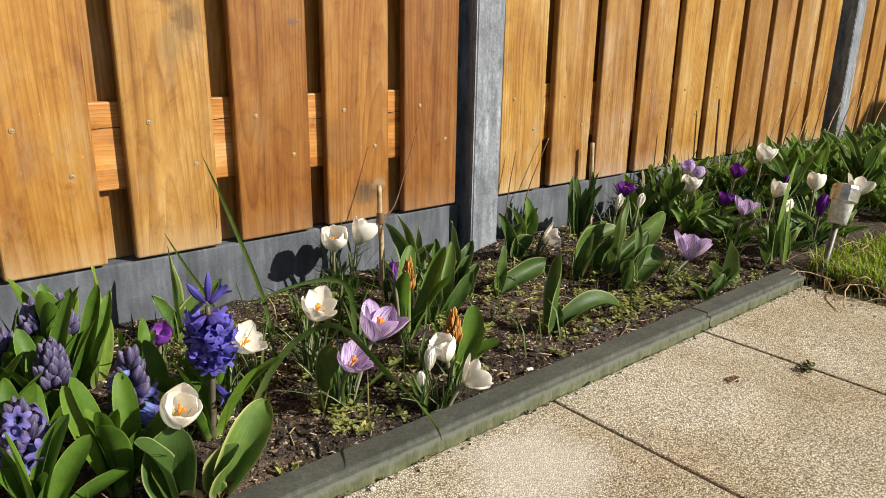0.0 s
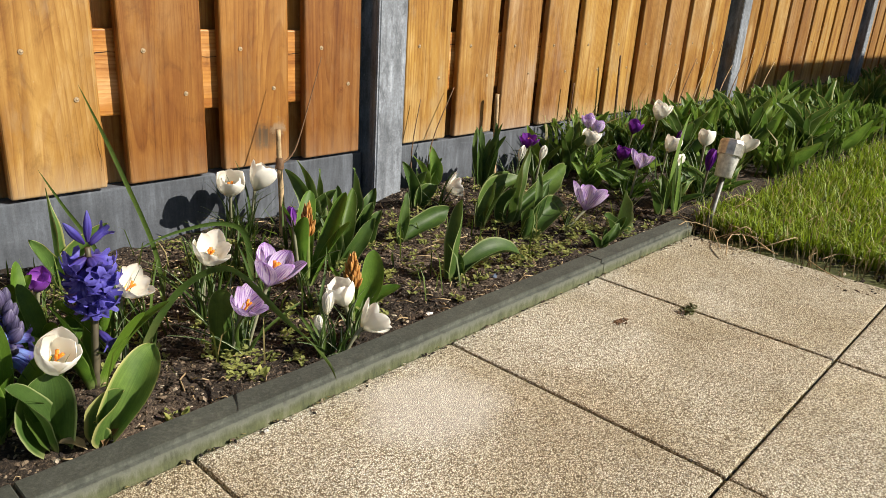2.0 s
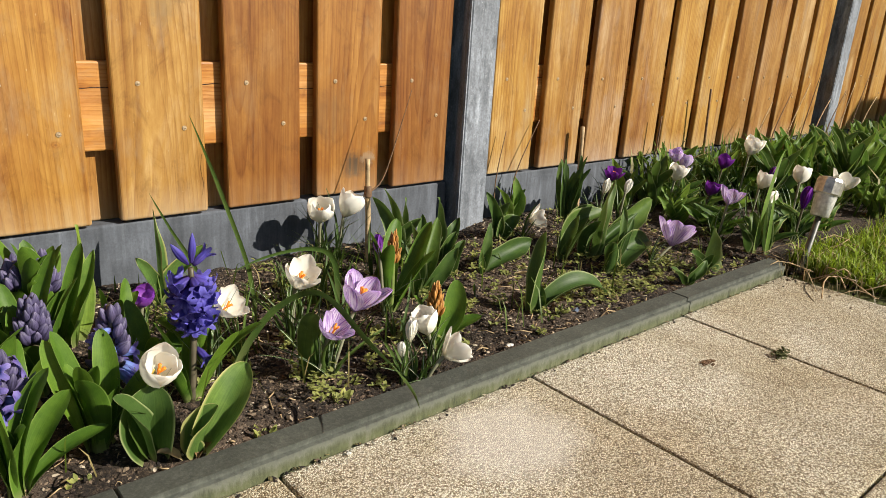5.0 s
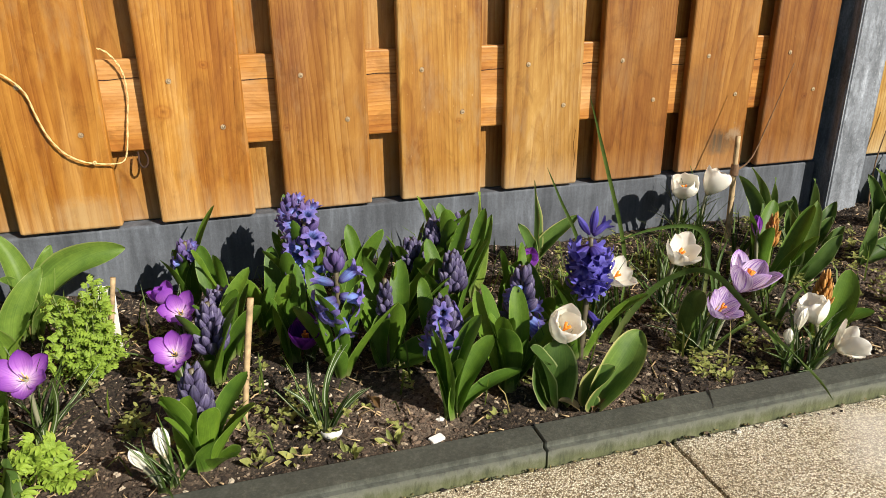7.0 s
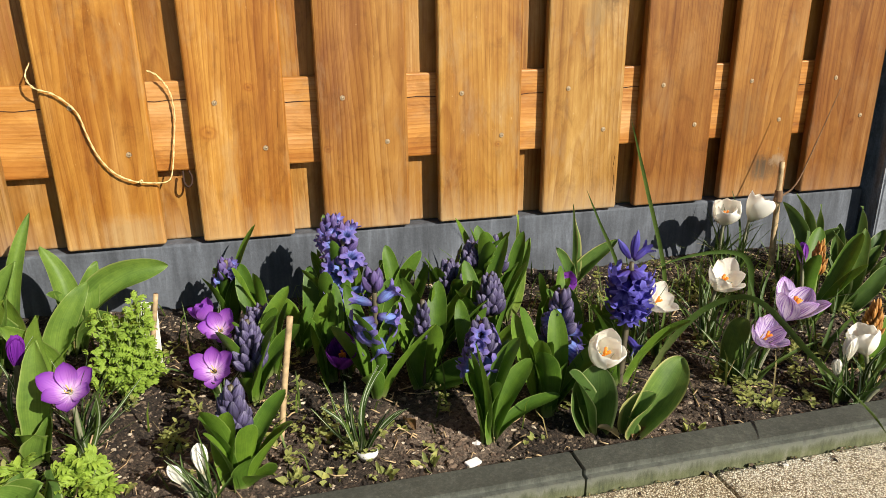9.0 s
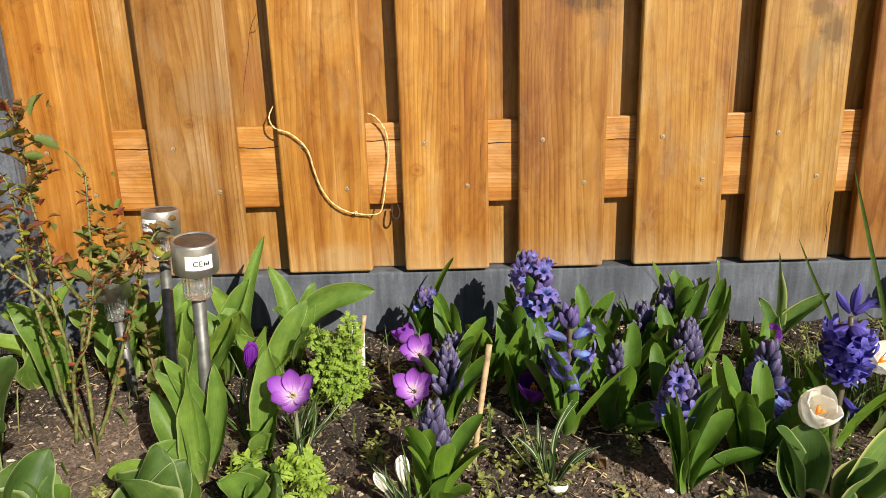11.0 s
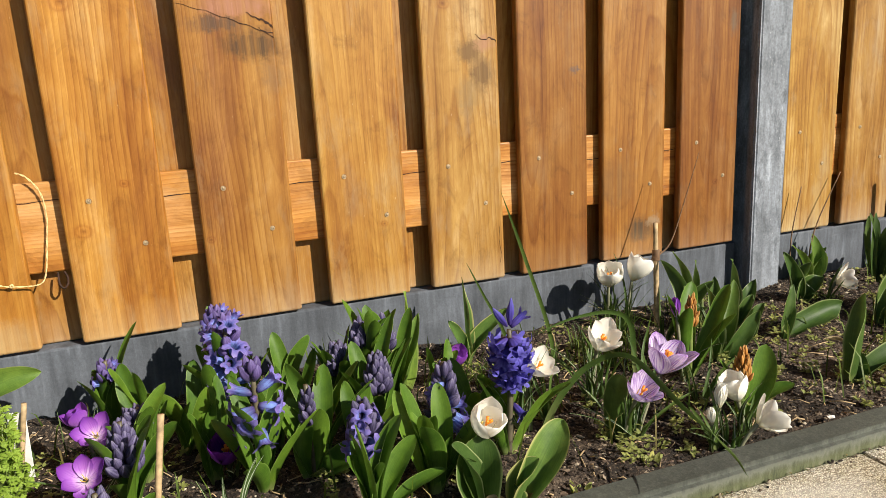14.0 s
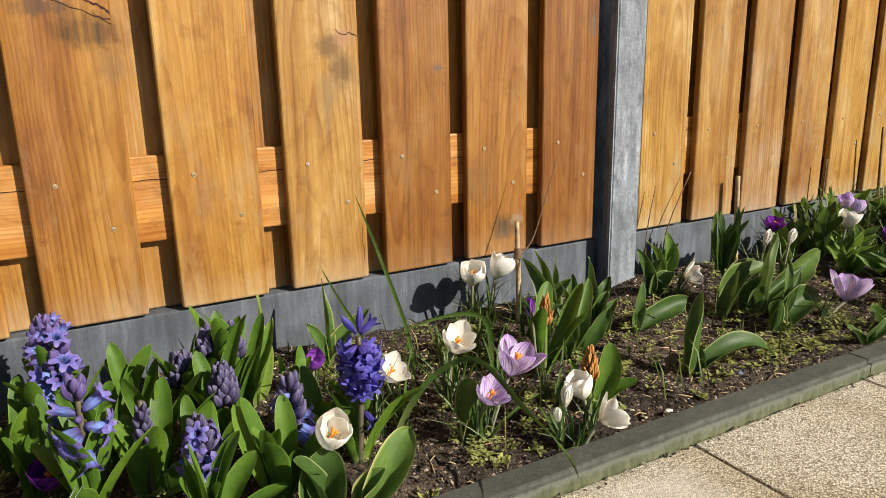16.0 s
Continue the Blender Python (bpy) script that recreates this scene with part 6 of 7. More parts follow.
for _ in range(500):
    spots.append((r.uniform(-0.9, 1.4), TY0 - TILE + r.gauss(0, 0.0016), -0.004, 0.0008 + 0.0016 * r.random()))
tagged(lumps("joint_moss", spots, MAT_JOINT, 4), "dark moss and dirt in the slab joints", "moss", kind="stuff")
spots = [(1.063 + r.gauss(0, 0.011), -0.775 + r.gauss(0, 0.005), 0.002 + 0.006 * r.random(), 0.0015 + 0.0022 * r.random()) for _ in range(40)]
tagged(lumps("moss_tuft", spots, MAT_MOSS, 5), "small tuft of dark moss growing from a slab joint", "moss", kind="stuff")
spots = [(0.943 + r.gauss(0, 0.010), -0.722 + r.gauss(0, 0.005), 0.001, 0.0014 + 0.002 * r.random()) for _ in range(26)]
tagged(lumps("crumbled_dirt", spots, MAT_TWIG, 6), "little heap of dark dirt on a slab", "dirt", kind="stuff")
MAT_STONE = plain("white_pebble", (0.72, 0.70, 0.65), 0.7)
for x, y, z, q in ((0.728, -0.526, 0.008, 0.0075), (0.082, -0.487, 0.0, 0.007), (0.39, -0.612, 0.003, 0.004)):
    tagged(lumps("pebble", [(x, y, z + soil_height(x, y) * 0.5, q)], MAT_STONE, 7), "small rounded white pebble lying on the ground", "pebble", "pebbles")

chunks = []
for _ in range(1300):
    x, y, a, ln = r.uniform(-0.9, 1.5), r.uniform(-0.55, -0.02), r.uniform(0, 6.28), 0.005 + 0.040 * r.random() ** 2.5
    z = soil_height(x, y) + 0.003
    chunks.append(tube_data([(x, y, z), (x + 0.5 * ln * math.cos(a), y + 0.5 * ln * math.sin(a), z + r.uniform(0, 0.005)), (x + ln * math.cos(a + 0.3), min(y + ln * math.sin(a + 0.3), 0), z)], r.uniform(0.0004, 0.0011), 4))
tagged(new("straw_litter", data_mesh("straw_litter", chunks, MAT_STRAW)), "dry straw and plant litter on the soil", "litter", kind="stuff")
chunks = []
for _ in range(26):
    x, y, a, ln = r.uniform(1.42, 1.75), r.uniform(-0.95, -0.50), r.uniform(0, 6.28), r.uniform(0.05, 0.16)
    chunks.append(tube_data(smooth_path([(x, y, 0.012), (x + 0.5 * ln * math.cos(a), y + 0.5 * ln * math.sin(a), 0.012 + r.uniform(0, 0.035)), (x + ln * math.cos(a + 0.5), y + ln * math.sin(a + 0.5), 0.008)], 3), r.uniform(0.0007, 0.0014), 4))
tagged(new("dry_stems", data_mesh("dry_stems", chunks, MAT_STRAW)), "pale dry stems sprawling round the kerb end", "litter", kind="stuff")


def seedlings(name, centres, mat, size, label):
    chunks = []
    for cx, cy, sx, sy, n in centres:
        for _ in range(max(2, n // 4)):
            px, py, tall = r.gauss(cx, sx), r.gauss(cy, sy), r.uniform(0.006, 0.030)
            for _ in range(r.randint(4, 9)):
                x, y = r.gauss(px, 0.006), r.gauss(py, 0.006)
                if not (-0.548 < y < -0.015):
                    continue
                z = soil_height(x, y) + tall * r.random()
                for k in range(r.randint(3, 5)):
                    lf = leaf_data(size * r.uniform(0.5, 1.25), size * 0.55, r.uniform(25, 75), 30, 0.2, "oval", 0, 0, 4, 2)
                    chunks.append(moved(lf, Matrix.Translation((x, y, z)) @ Matrix.Rotation(r.uniform(0, 6.28), 4, "Z")))
    tagged(new(name, data_mesh(name, chunks, mat)), label, "seedlings", kind="stuff")


seedlings("weed_seedlings", [(0.95, -0.22, 0.10, 0.06, 36), (1.02, -0.34, 0.08, 0.05, 36), (0.82, -0.38, 0.07, 0.05, 30), (1.22, -0.40, 0.10, 0.06, 80), (1.35, -0.25, 0.12, 0.10, 120), (1.10, -0.18, 0.08, 0.06, 60), (0.52, -0.13, 0.12, 0.05, 90), (0.70, -0.47, 0.10, 0.03, 30), (0.45, -0.40, 0.10, 0.06, 60), (0.95, -0.40, 0.10, 0.06, 60), (1.12, -0.46, 0.10, 0.035, 140), (1.30, -0.49, 0.08, 0.03, 80), (1.0, -0.47, 0.08, 0.03, 90), (0.75, -0.30, 0.12, 0.10, 45), (0.45, -0.20, 0.14, 0.10, 65), (0.42, -0.49, 0.04, 0.02, 15), (-0.05, -0.35, 0.15, 0.12, 55), (-0.10, -0.50, 0.05, 0.02, 13), (-0.28, -0.36, 0.05, 0.05, 20), (0.62, -0.42, 0.05, 0.05, 30), (0.85, -0.06, 0.15, 0.03, 45), (0.55, -0.05, 0.2, 0.03, 35), (-0.2, -0.12, 0.15, 0.04, 30), (0.82, -0.46, 0.04, 0.02, 12), (-0.20, -0.38, 0.07, 0.05, 45), (-0.09, -0.45, 0.06, 0.04, 40), (0.10, -0.40, 0.08, 0.06, 35), (0.55, -0.45, 0.06, 0.04, 30), (-0.45, -0.46, 0.08, 0.04, 25)], MAT_WEED, 0.0078, "small green weed seedlings sprouting between the bulbs")


# ---- herbs with finely cut leaves ----
def herb(x, y, rad, height, count, seed, label, leaflet=0.0085):
    rr = random.Random(seed)
    b = Vector((x, y, soil_height(x, y) - 0.002))
    thing = empty("leafy_herb", label, "herb", b, "leafy herbs")
    stems, leaf_chunks = [], []
    for k in range(count):
        a, q, h = rr.uniform(0, 6.283), rr.random() ** 0.6, rr.random() ** 0.8
        wide = rad * (1.0 - 0.45 * h) * q
        tip = Vector((math.cos(a) * wide, math.sin(a) * wide, 0.012 + height * h * (1 - 0.15 * q)))
        foot = Vector((tip.x * 0.3, tip.y * 0.3, 0))
        stems.append(tube_data([foot, foot.lerp(tip, 0.6) + Vector((0, 0, 0.004)), tip], 0.0008, 4))
        for j in range(11):
            at = foot.lerp(tip, 1.0 - 0.42 * rr.random()) + Vector((rr.gauss(0, 0.006), rr.gauss(0, 0.006), rr.gauss(0, 0.004)))
            turn = Matrix.Rotation(rr.uniform(0, 6.283), 4, "Z") @ Matrix.Rotation(radians(rr.uniform(-15, 65)), 4, "Y")
            sc = leaflet * rr.uniform(0.7, 1.25)
            # a cut leaf: seven narrow lobes on one short stem
            for s in range(7):
                ln = sc * (1.25 - 0.16 * abs(s - 3))
                lf = leaf_data(ln, ln * 0.42, 20, 50, 0.35, "oval", 0, 0.08, 4, 2)
                leaf_chunks.append(moved(lf, Matrix.Translation(at) @ turn @ Matrix.Rotation(radians((s - 3) * 36), 4, "X")))
    for st in stems:
        part("stem", data_mesh("stem", [st], MAT_STEM), None, thing)
    tagged(part("foliage", data_mesh("foliage", leaf_chunks, MAT_HERB), None, thing), kind="stuff")


herb(-0.314, -0.266, 0.052, 0.140, 64, 1, "bushy bright green herb with finely cut leaves")
herb(-0.330, -0.478, 0.032, 0.045, 14, 2, "low bright green herb on bare soil", 0.0115)
herb(-0.392, -0.462, 0.020, 0.028, 5, 3, "low bright green herb on bare soil", 0.0125)


# ---- loose stalks, twigs and long blades ----
def stalk(name, label, points, r0, r1, mat, category="twig"):
    b = Vector(points[0])
    b.z = soil_height(b.x, b.y) - 0.004
    thing = empty(name, label, category, b, "dry stalks")
    tube_part("stem", thing, [b, *points[1:]], r0, r1, mat, sides=7)
    return thing


stalk("dry_stick", "pale dry stick standing among the hyacinths", [(-0.133, -0.435, 0), (-0.123, -0.421, 0.073), (-0.111, -0.407, 0.147)], 0.0034, 0.0038, MAT_STRAW)
stalk("dry_stick", "short pale broken stick beside the herb", [(-0.302, -0.206, 0), (-0.281, -0.200, 0.109)], 0.0032, 0.0034, MAT_STRAW)
stalk("dry_straw", "thin dry straw leaning over the soil", [(-0.339, -0.500, 0), (-0.319, -0.449, 0.057)], 0.0011, 0.0009, MAT_STRAW)
main = stalk("woody_stalk", "cut woody stalk with a knot and side twig", [(0.759, -0.110, 0), (0.773, -0.089, 0.073), (0.770, -0.089, 0.135), (0.768, -0.089, 0.201)], 0.0058, 0.0046, MAT_STRAW)
tube_part("knot", main, [(0.770, -0.089, 0.129), (0.770, -0.090, 0.139), (0.770, -0.089, 0.149)], 0.0085, 0.0070, MAT_TWIG, "dark brown knot")
tube_part("side_twig", main, [(0.774, -0.091, 0.138), (0.801, -0.093, 0.160), (0.831, -0.091, 0.231), (0.865, -0.090, 0.327)], 0.0022, 0.0006, MAT_TWIG, "thin brown twig")
stalk("garden_cane", "short pale cane standing against the fence", [(1.480, -0.035, 0), (1.475, -0.032, 0.100), (1.470, -0.030, 0.218)], 0.0060, 0.0055, MAT_STRAW)
stalk("dry_twig", "thin brown twig standing by the fence", [(2.056, -0.055, 0), (2.044, -0.050, 0.168), (2.031, -0.050, 0.306)], 0.0050, 0.0028, MAT_TWIG)
stalk("dry_twig", "thin brown twig standing by the fence", [(1.827, -0.035, 0), (1.821, -0.030, 0.123), (1.822, -0.030, 0.231)], 0.0032, 0.002, MAT_TWIG)
stalk("dry_twig", "thin dark twig leaning on the fence", [(1.176, -0.030, 0), (1.180, -0.022, 0.105), (1.203, -0.020, 0.219)], 0.0018, 0.001, MAT_TWIG)
stalk("dry_twig", "thin dark twig leaning on the fence", [(1.223, -0.030, 0), (1.246, -0.022, 0.114), (1.315, -0.020, 0.241)], 0.0020, 0.001, MAT_TWIG)
for k in range(9):
    x = 2.25 + 0.11 * k
    stalk("dry_twig", "thin dry stem rising from the far bed", [(x, -0.10, 0), (x + 0.05, -0.09, 0.16), (x + 0.13 + 0.02 * (k % 3), -0.08, 0.26 + 0.03 * (k % 4))], 0.0028, 0.0012, MAT_TWIG if k % 2 else MAT_STRAW)


def ribbon(label, points, width, mat):
    path = smooth_path(points, 6)
    b = path[0].copy()
    thing = empty("grass_blade", label, "grass blade", b, "long grass blades")
    vs, fs, us = [], [], []
    n = len(path)
    for i, p in enumerate(path):
        t = (path[min(i + 1, n - 1)] - path[max(i - 1, 0)]).normalized()
        side = t.cross(Vector((0.35, 1.0, 0.25))).normalized()
        up = t.cross(side)
        w = width * 0.5 * max(0.06, (1 - (i / (n - 1)) ** 2.5)) * (0.6 + 0.4 * min(1, i / 4))
        vs += [p - b - side * w, p - b - up * (w * 0.35), p - b + side * w]
        us += [(0, i / n), (0.5, i / n), (1, i / n)]
        if i:
            o = 3 * i
            fs += [(o - 3, o - 2, o + 1, o), (o - 2, o - 1, o + 2, o + 1)]
    part("blade", data_mesh("blade", [(vs, fs, us)], mat), None, thing)


ribbon("long dark green grass blade arching up the fence", [(0.455, -0.257, 0.0), (0.450, -0.249, 0.090), (0.409, -0.249, 0.219), (0.387, -0.257, 0.274), (0.365, -0.269, 0.322)], 0.0065, MAT_GRASSY)
ribbon("thin green grass blade leaning up the fence", [(0.404, -0.247, 0.0), (0.374, -0.244, 0.101), (0.339, -0.249, 0.170), (0.315, -0.249, 0.221)], 0.006, MAT_GRASSY)
ribbon("long grass blade hanging over the kerb", [(0.350, -0.395, 0.0), (0.372, -0.412, 0.062), (0.405, -0.432, 0.110), (0.440, -0.470, 0.130), (0.450, -0.557, 0.098), (0.448, -0.614, 0.088), (0.434, -0.662, 0.088), (0.416, -0.696, 0.091)], 0.0095, MAT_GRASSY)
ribbon("long grass blade lying level over the crocuses", [(0.582, -0.286, 0.0), (0.573, -0.288, 0.091), (0.529, -0.298, 0.124), (0.458, -0.298, 0.125), (0.400, -0.298, 0.111)], 0.009, MAT_GRASSY)
ribbon("tall yellow-green daffodil leaf near the kerb end", [(1.531, -0.497, 0.0), (1.555, -0.490, 0.100), (1.602, -0.480, 0.195), (1.634, -0.475, 0.228)], 0.016, MAT_TULIP_LIGHT)
ribbon("tall yellow-green daffodil leaf near the kerb end", [(1.552, -0.515, 0.0), (1.555, -0.510, 0.071), (1.565, -0.500, 0.148)], 0.013, MAT_TULIP_LIGHT)


# ---- garden lamps ----
MAT_CLEAR, _n, _l, _p = material("clear_plastic")
_p.inputs["Base Color"].default_value = (0.86, 0.88, 0.86, 1)
_p.inputs["Transmission Weight"].default_value, _p.inputs["Roughness"].default_value, _p.inputs["IOR"].default_value = 0.9, 0.12, 1.45
MAT_SPIKE = plain("dull_steel_tube", (0.13, 0.13, 0.12), 0.5, 0.6, var=0.2)
MAT_FROST = plain("frosted_lamp_plastic", (0.62, 0.62, 0.58), 0.35, var=0.06)
MAT_HAZE = plain("hazy_plastic", (0.60, 0.60, 0.56), 0.3, var=0.15, scale=120)
MAT_CAP = plain("dull_steel_cap", (0.55, 0.52, 0.47), 0.40, 0.8, var=0.2, scale=80)
MAT_PANEL = plain("dark_solar_cell", (0.06, 0.045, 0.035), 0.25, var=0.2)
MAT_LABEL = plain("white_sticker", (0.78, 0.78, 0.76), 0.5, var=0.03)
MAT_INK = plain("black_ink", (0.02, 0.02, 0.02), 0.6)


def lathe(profile, sides=28, flute=0.0):
    verts, faces, uvs = [], [], []
    for i, (rad, z) in enumerate(profile):
        for k in range(sides):
            g = 2 * math.pi * k / sides
            q = rad * (1 - flute * (k % 2))
            verts.append(Vector((q * math.cos(g), q * math.sin(g), z)))
            uvs.append((k / sides, i / (len(profile) - 1)))
    for i in range(len(profile) - 1):
        for k in range(sides):
            faces.append((i * sides + k, i * sides + (k + 1) % sides, (i + 1) * sides + (k + 1) % sides, (i + 1) * sides + k))
    faces.append(tuple(range(sides))[::-1])
    faces.append(tuple(range((len(profile) - 1) * sides, len(profile) * sides)))
    return verts, faces, uvs


def solar_lamp(x, y, top, tilt, az, label, sticker_turn=None):
    b = Vector((x, y, soil_height(x, y) - 0.01))
    thing = empty("solar_lamp", label, "garden lamp", b, "solar garden lamps")
    h = top - b.z
    lean = Matrix.Rotation(radians(az), 4, "Z") @ Matrix.Rotation(radians(tilt), 4, "Y") @ Matrix.Rotation(radians(-az), 4, "Z")
    part("spike", data_mesh("spike", [lathe([(0.004, -0.02), (0.0075, 0.02), (0.0075, h - 0.068)], 14)], MAT_SPIKE), None, thing, at=lean)
    part("lens_body", data_mesh("lens_body", [lathe([(0.012, h - 0.068), (0.0150, h - 0.066), (0.0165, h - 0.030), (0.0165, h - 0.026)], 36, 0.06)], MAT_CLEAR, False), None, thing, "clear ribbed plastic body", at=lean)
    cap = part("cap", data_mesh("cap", [lathe([(0.0225, h - 0.036), (0.0240, h - 0.035), (0.0243, h - 0.002), (0.0235, h), (0.0215, h), (0.0212, h - 0.0015)], 40)], MAT_STEEL), None, thing, "brushed steel cap", at=lean)
    part("solar_cell", data_mesh("solar_cell", [lathe([(0.0208, h - 0.0035), (0.0208, h - 0.0012), (0.0200, h - 0.0008)], 32)], MAT_PANEL), None, thing, "dark solar cell", at=lean)
    part("bulb", data_mesh("bulb", [lathe([(0.002, h - 0.058), (0.004, h - 0.052), (0.004, h - 0.036), (0.0055, h - 0.031)], 12)], MAT_FROST), None, thing, at=lean)
    if sticker_turn is not None:
        vs, fs, us = [], [], []
        for i in range(13):
            g = radians(sticker_turn - 34 + 68 * i / 12)
            vs += [Vector((0.0247 * math.cos(g), 0.0247 * math.sin(g), h - 0.026)), Vector((0.0247 * math.cos(g), 0.0247 * math.sin(g), h - 0.010))]
            us += [(i / 12, 0), (i / 12, 1)]
            if i:
                fs.append((2 * i - 2, 2 * i, 2 * i + 1, 2 * i - 1))
        part("sticker", data_mesh("sticker", [(vs, fs, us)], MAT_LABEL), None, thing, "white paper sticker", at=lean)
        for word, dg in (("CE", -4),):
            cu = bpy.data.curves.new("print", "FONT")
            cu.body, cu.size, cu.align_x, cu.align_y, cu.extrude = word, 0.0085, "CENTER", "CENTER", 0.00008
            cu.materials.append(MAT_INK)
            tx = new("print", cu)
            tx.parent = thing
            g = radians(sticker_turn + dg)
            tx.matrix_basis = lean @ Matrix.Translation((0.0252 * math.cos(g), 0.0252 * math.sin(g), h - 0.0185)) @ Matrix.Rotation(g + radians(90), 4, "Z") @ Matrix.Rotation(radians(90), 4, "X")
        for k in range(3):
            g = radians(sticker_turn + 12 + 5 * k)
            part("printed_bar", box(-0.0008, 0.0008, -0.0001, 0.0001, 0, 0.004 - 0.001 * (k % 2)), MAT_INK, thing, at=lean @ Matrix.Translation((0.0251 * math.cos(g), 0.0251 * math.sin(g), h - 0.021)) @ Matrix.Rotation(g + radians(90), 4, "Z"))


solar_lamp(-0.454, -0.400, 0.294, 9, -55, "steel solar garden lamp with a clear ribbed body", -62)
solar_lamp(-0.548, -0.263, 0.287, 3, 30, "steel solar garden lamp behind another one", -118)
solar_lamp(-0.628, -0.216, 0.188, 2, 200, "low solar garden lamp shaded by the rose")

lampb = Vector((1.532, -0.601, 0.0))
lamp = empty("path_lamp", "steel path lamp with frosted body at the kerb end", "garden lamp", lampb)
lean = Matrix.Rotation(radians(16), 4, "Y")
part("rod", data_mesh("rod", [lathe([(0.0045, -0.03), (0.0065, 0.0), (0.0065, 0.122)], 12)], MAT_SPIKE), None, lamp, at=lean)
part("lens_body", data_mesh("lens_body", [lathe([(0.015, 0.116), (0.0185, 0.118), (0.0220, 0.164), (0.0220, 0.170)], 24)], MAT_HAZE), None, lamp, "hazy translucent plastic", at=lean)
part("cap", data_mesh("cap", [lathe([(0.0255, 0.164), (0.0265, 0.166), (0.0270, 0.192), (0.0240, 0.198), (0.010, 0.201)], 10)], MAT_CAP, False), None, lamp, "faceted dull steel cap", at=lean)

# ---- cord hung on the fence ----
MAT_CORD = plain("yellow_twine", (0.70, 0.51, 0.23), 0.8, var=0.2, scale=300)
cord = empty("twine", "yellow twisted twine looped round a fence board", "twine", (-0.34, -0.004, 0.28))
front = [(-0.438, 0.014, 0.399), (-0.442, -0.004, 0.382), (-0.434, -0.006, 0.365), (-0.408, -0.006, 0.354), (-0.384, -0.006, 0.329), (-0.375, -0.006, 0.295), (-0.365, -0.006, 0.263), (-0.348, -0.007, 0.238), (-0.324, -0.008, 0.223), (-0.295, -0.007, 0.217), (-0.271, -0.008, 0.219), (-0.264, 0.006, 0.235), (-0.258, 0.012, 0.274), (-0.252, 0.012, 0.314), (-0.254, 0.010, 0.350), (-0.268, 0.008, 0.375), (-0.283, 0.012, 0.383)]
path = smooth_path([Vector(p) - Vector((-0.34, -0.004, 0.28)) for p in front], 8)
for ph in (0.0, math.pi):
    strand = []
    for i, p in enumerate(path):
        g = i * 0.85 + ph
        strand.append(p + Vector((0.0007 * math.cos(g), 0.0007 * math.sin(g) - 0.0006, 0.0005 * math.cos(g))))
    part("strand", data_mesh("strand", [tube_data(strand, 0.0008, 6)], MAT_CORD), None, cord)
part("twine_knot", data_mesh("twine_knot", [tube_data(smooth_path([(0.030 + 0.0018 * math.cos(k * 1.4), -0.004 + 0.0012 * math.sin(k * 2.1), -0.060 + 0.0022 * math.sin(k * 1.4)) for k in range(9)], 4), 0.0014, 5)], MAT_CORD), None, cord)

# ---- rose bush ----
rose_b = Vector((-0.635, -0.346, 0.0))
rose = empty("rose_bush", "thorny rose bush with young bronze-red and green leaves", "rose bush", rose_b)
canes = [
    [(-0.641, -0.346, 0), (-0.667, -0.335, 0.110), (-0.687, -0.320, 0.242), (-0.697, -0.311, 0.339), (-0.720, -0.306, 0.367)],
    [(-0.635, -0.341, 0), (-0.648, -0.330, 0.121), (-0.657, -0.315, 0.252), (-0.671, -0.306, 0.360), (-0.684, -0.301, 0.431)],
    [(-0.624, -0.346, 0), (-0.622, -0.340, 0.131), (-0.607, -0.320, 0.219), (-0.600, -0.311, 0.295), (-0.602, -0.301, 0.343)],
    [(-0.618, -0.351, 0), (-0.576, -0.345, 0.109), (-0.545, -0.335, 0.196), (-0.519, -0.325, 0.267)],
    [(-0.646, -0.351, 0), (-0.632, -0.350, 0.098), (-0.601, -0.340, 0.175), (-0.582, -0.330, 0.246)],
    [(-0.657, -0.325, 0.165), (-0.693, -0.330, 0.220), (-0.735, -0.331, 0.275), (-0.749, -0.326, 0.330)],
    [(-0.624, -0.335, 0.142), (-0.584, -0.350, 0.208), (-0.549, -0.360, 0.235), (-0.532, -0.355, 0.256)],
    [(-0.617, -0.330, 0.186), (-0.632, -0.350, 0.236), (-0.639, -0.360, 0.269)],
    [(-0.677, -0.320, 0.209), (-0.670, -0.340, 0.258), (-0.652, -0.350, 0.290)],
    [(-0.690, -0.311, 0.296), (-0.666, -0.311, 0.333), (-0.642, -0.311, 0.347)],
]
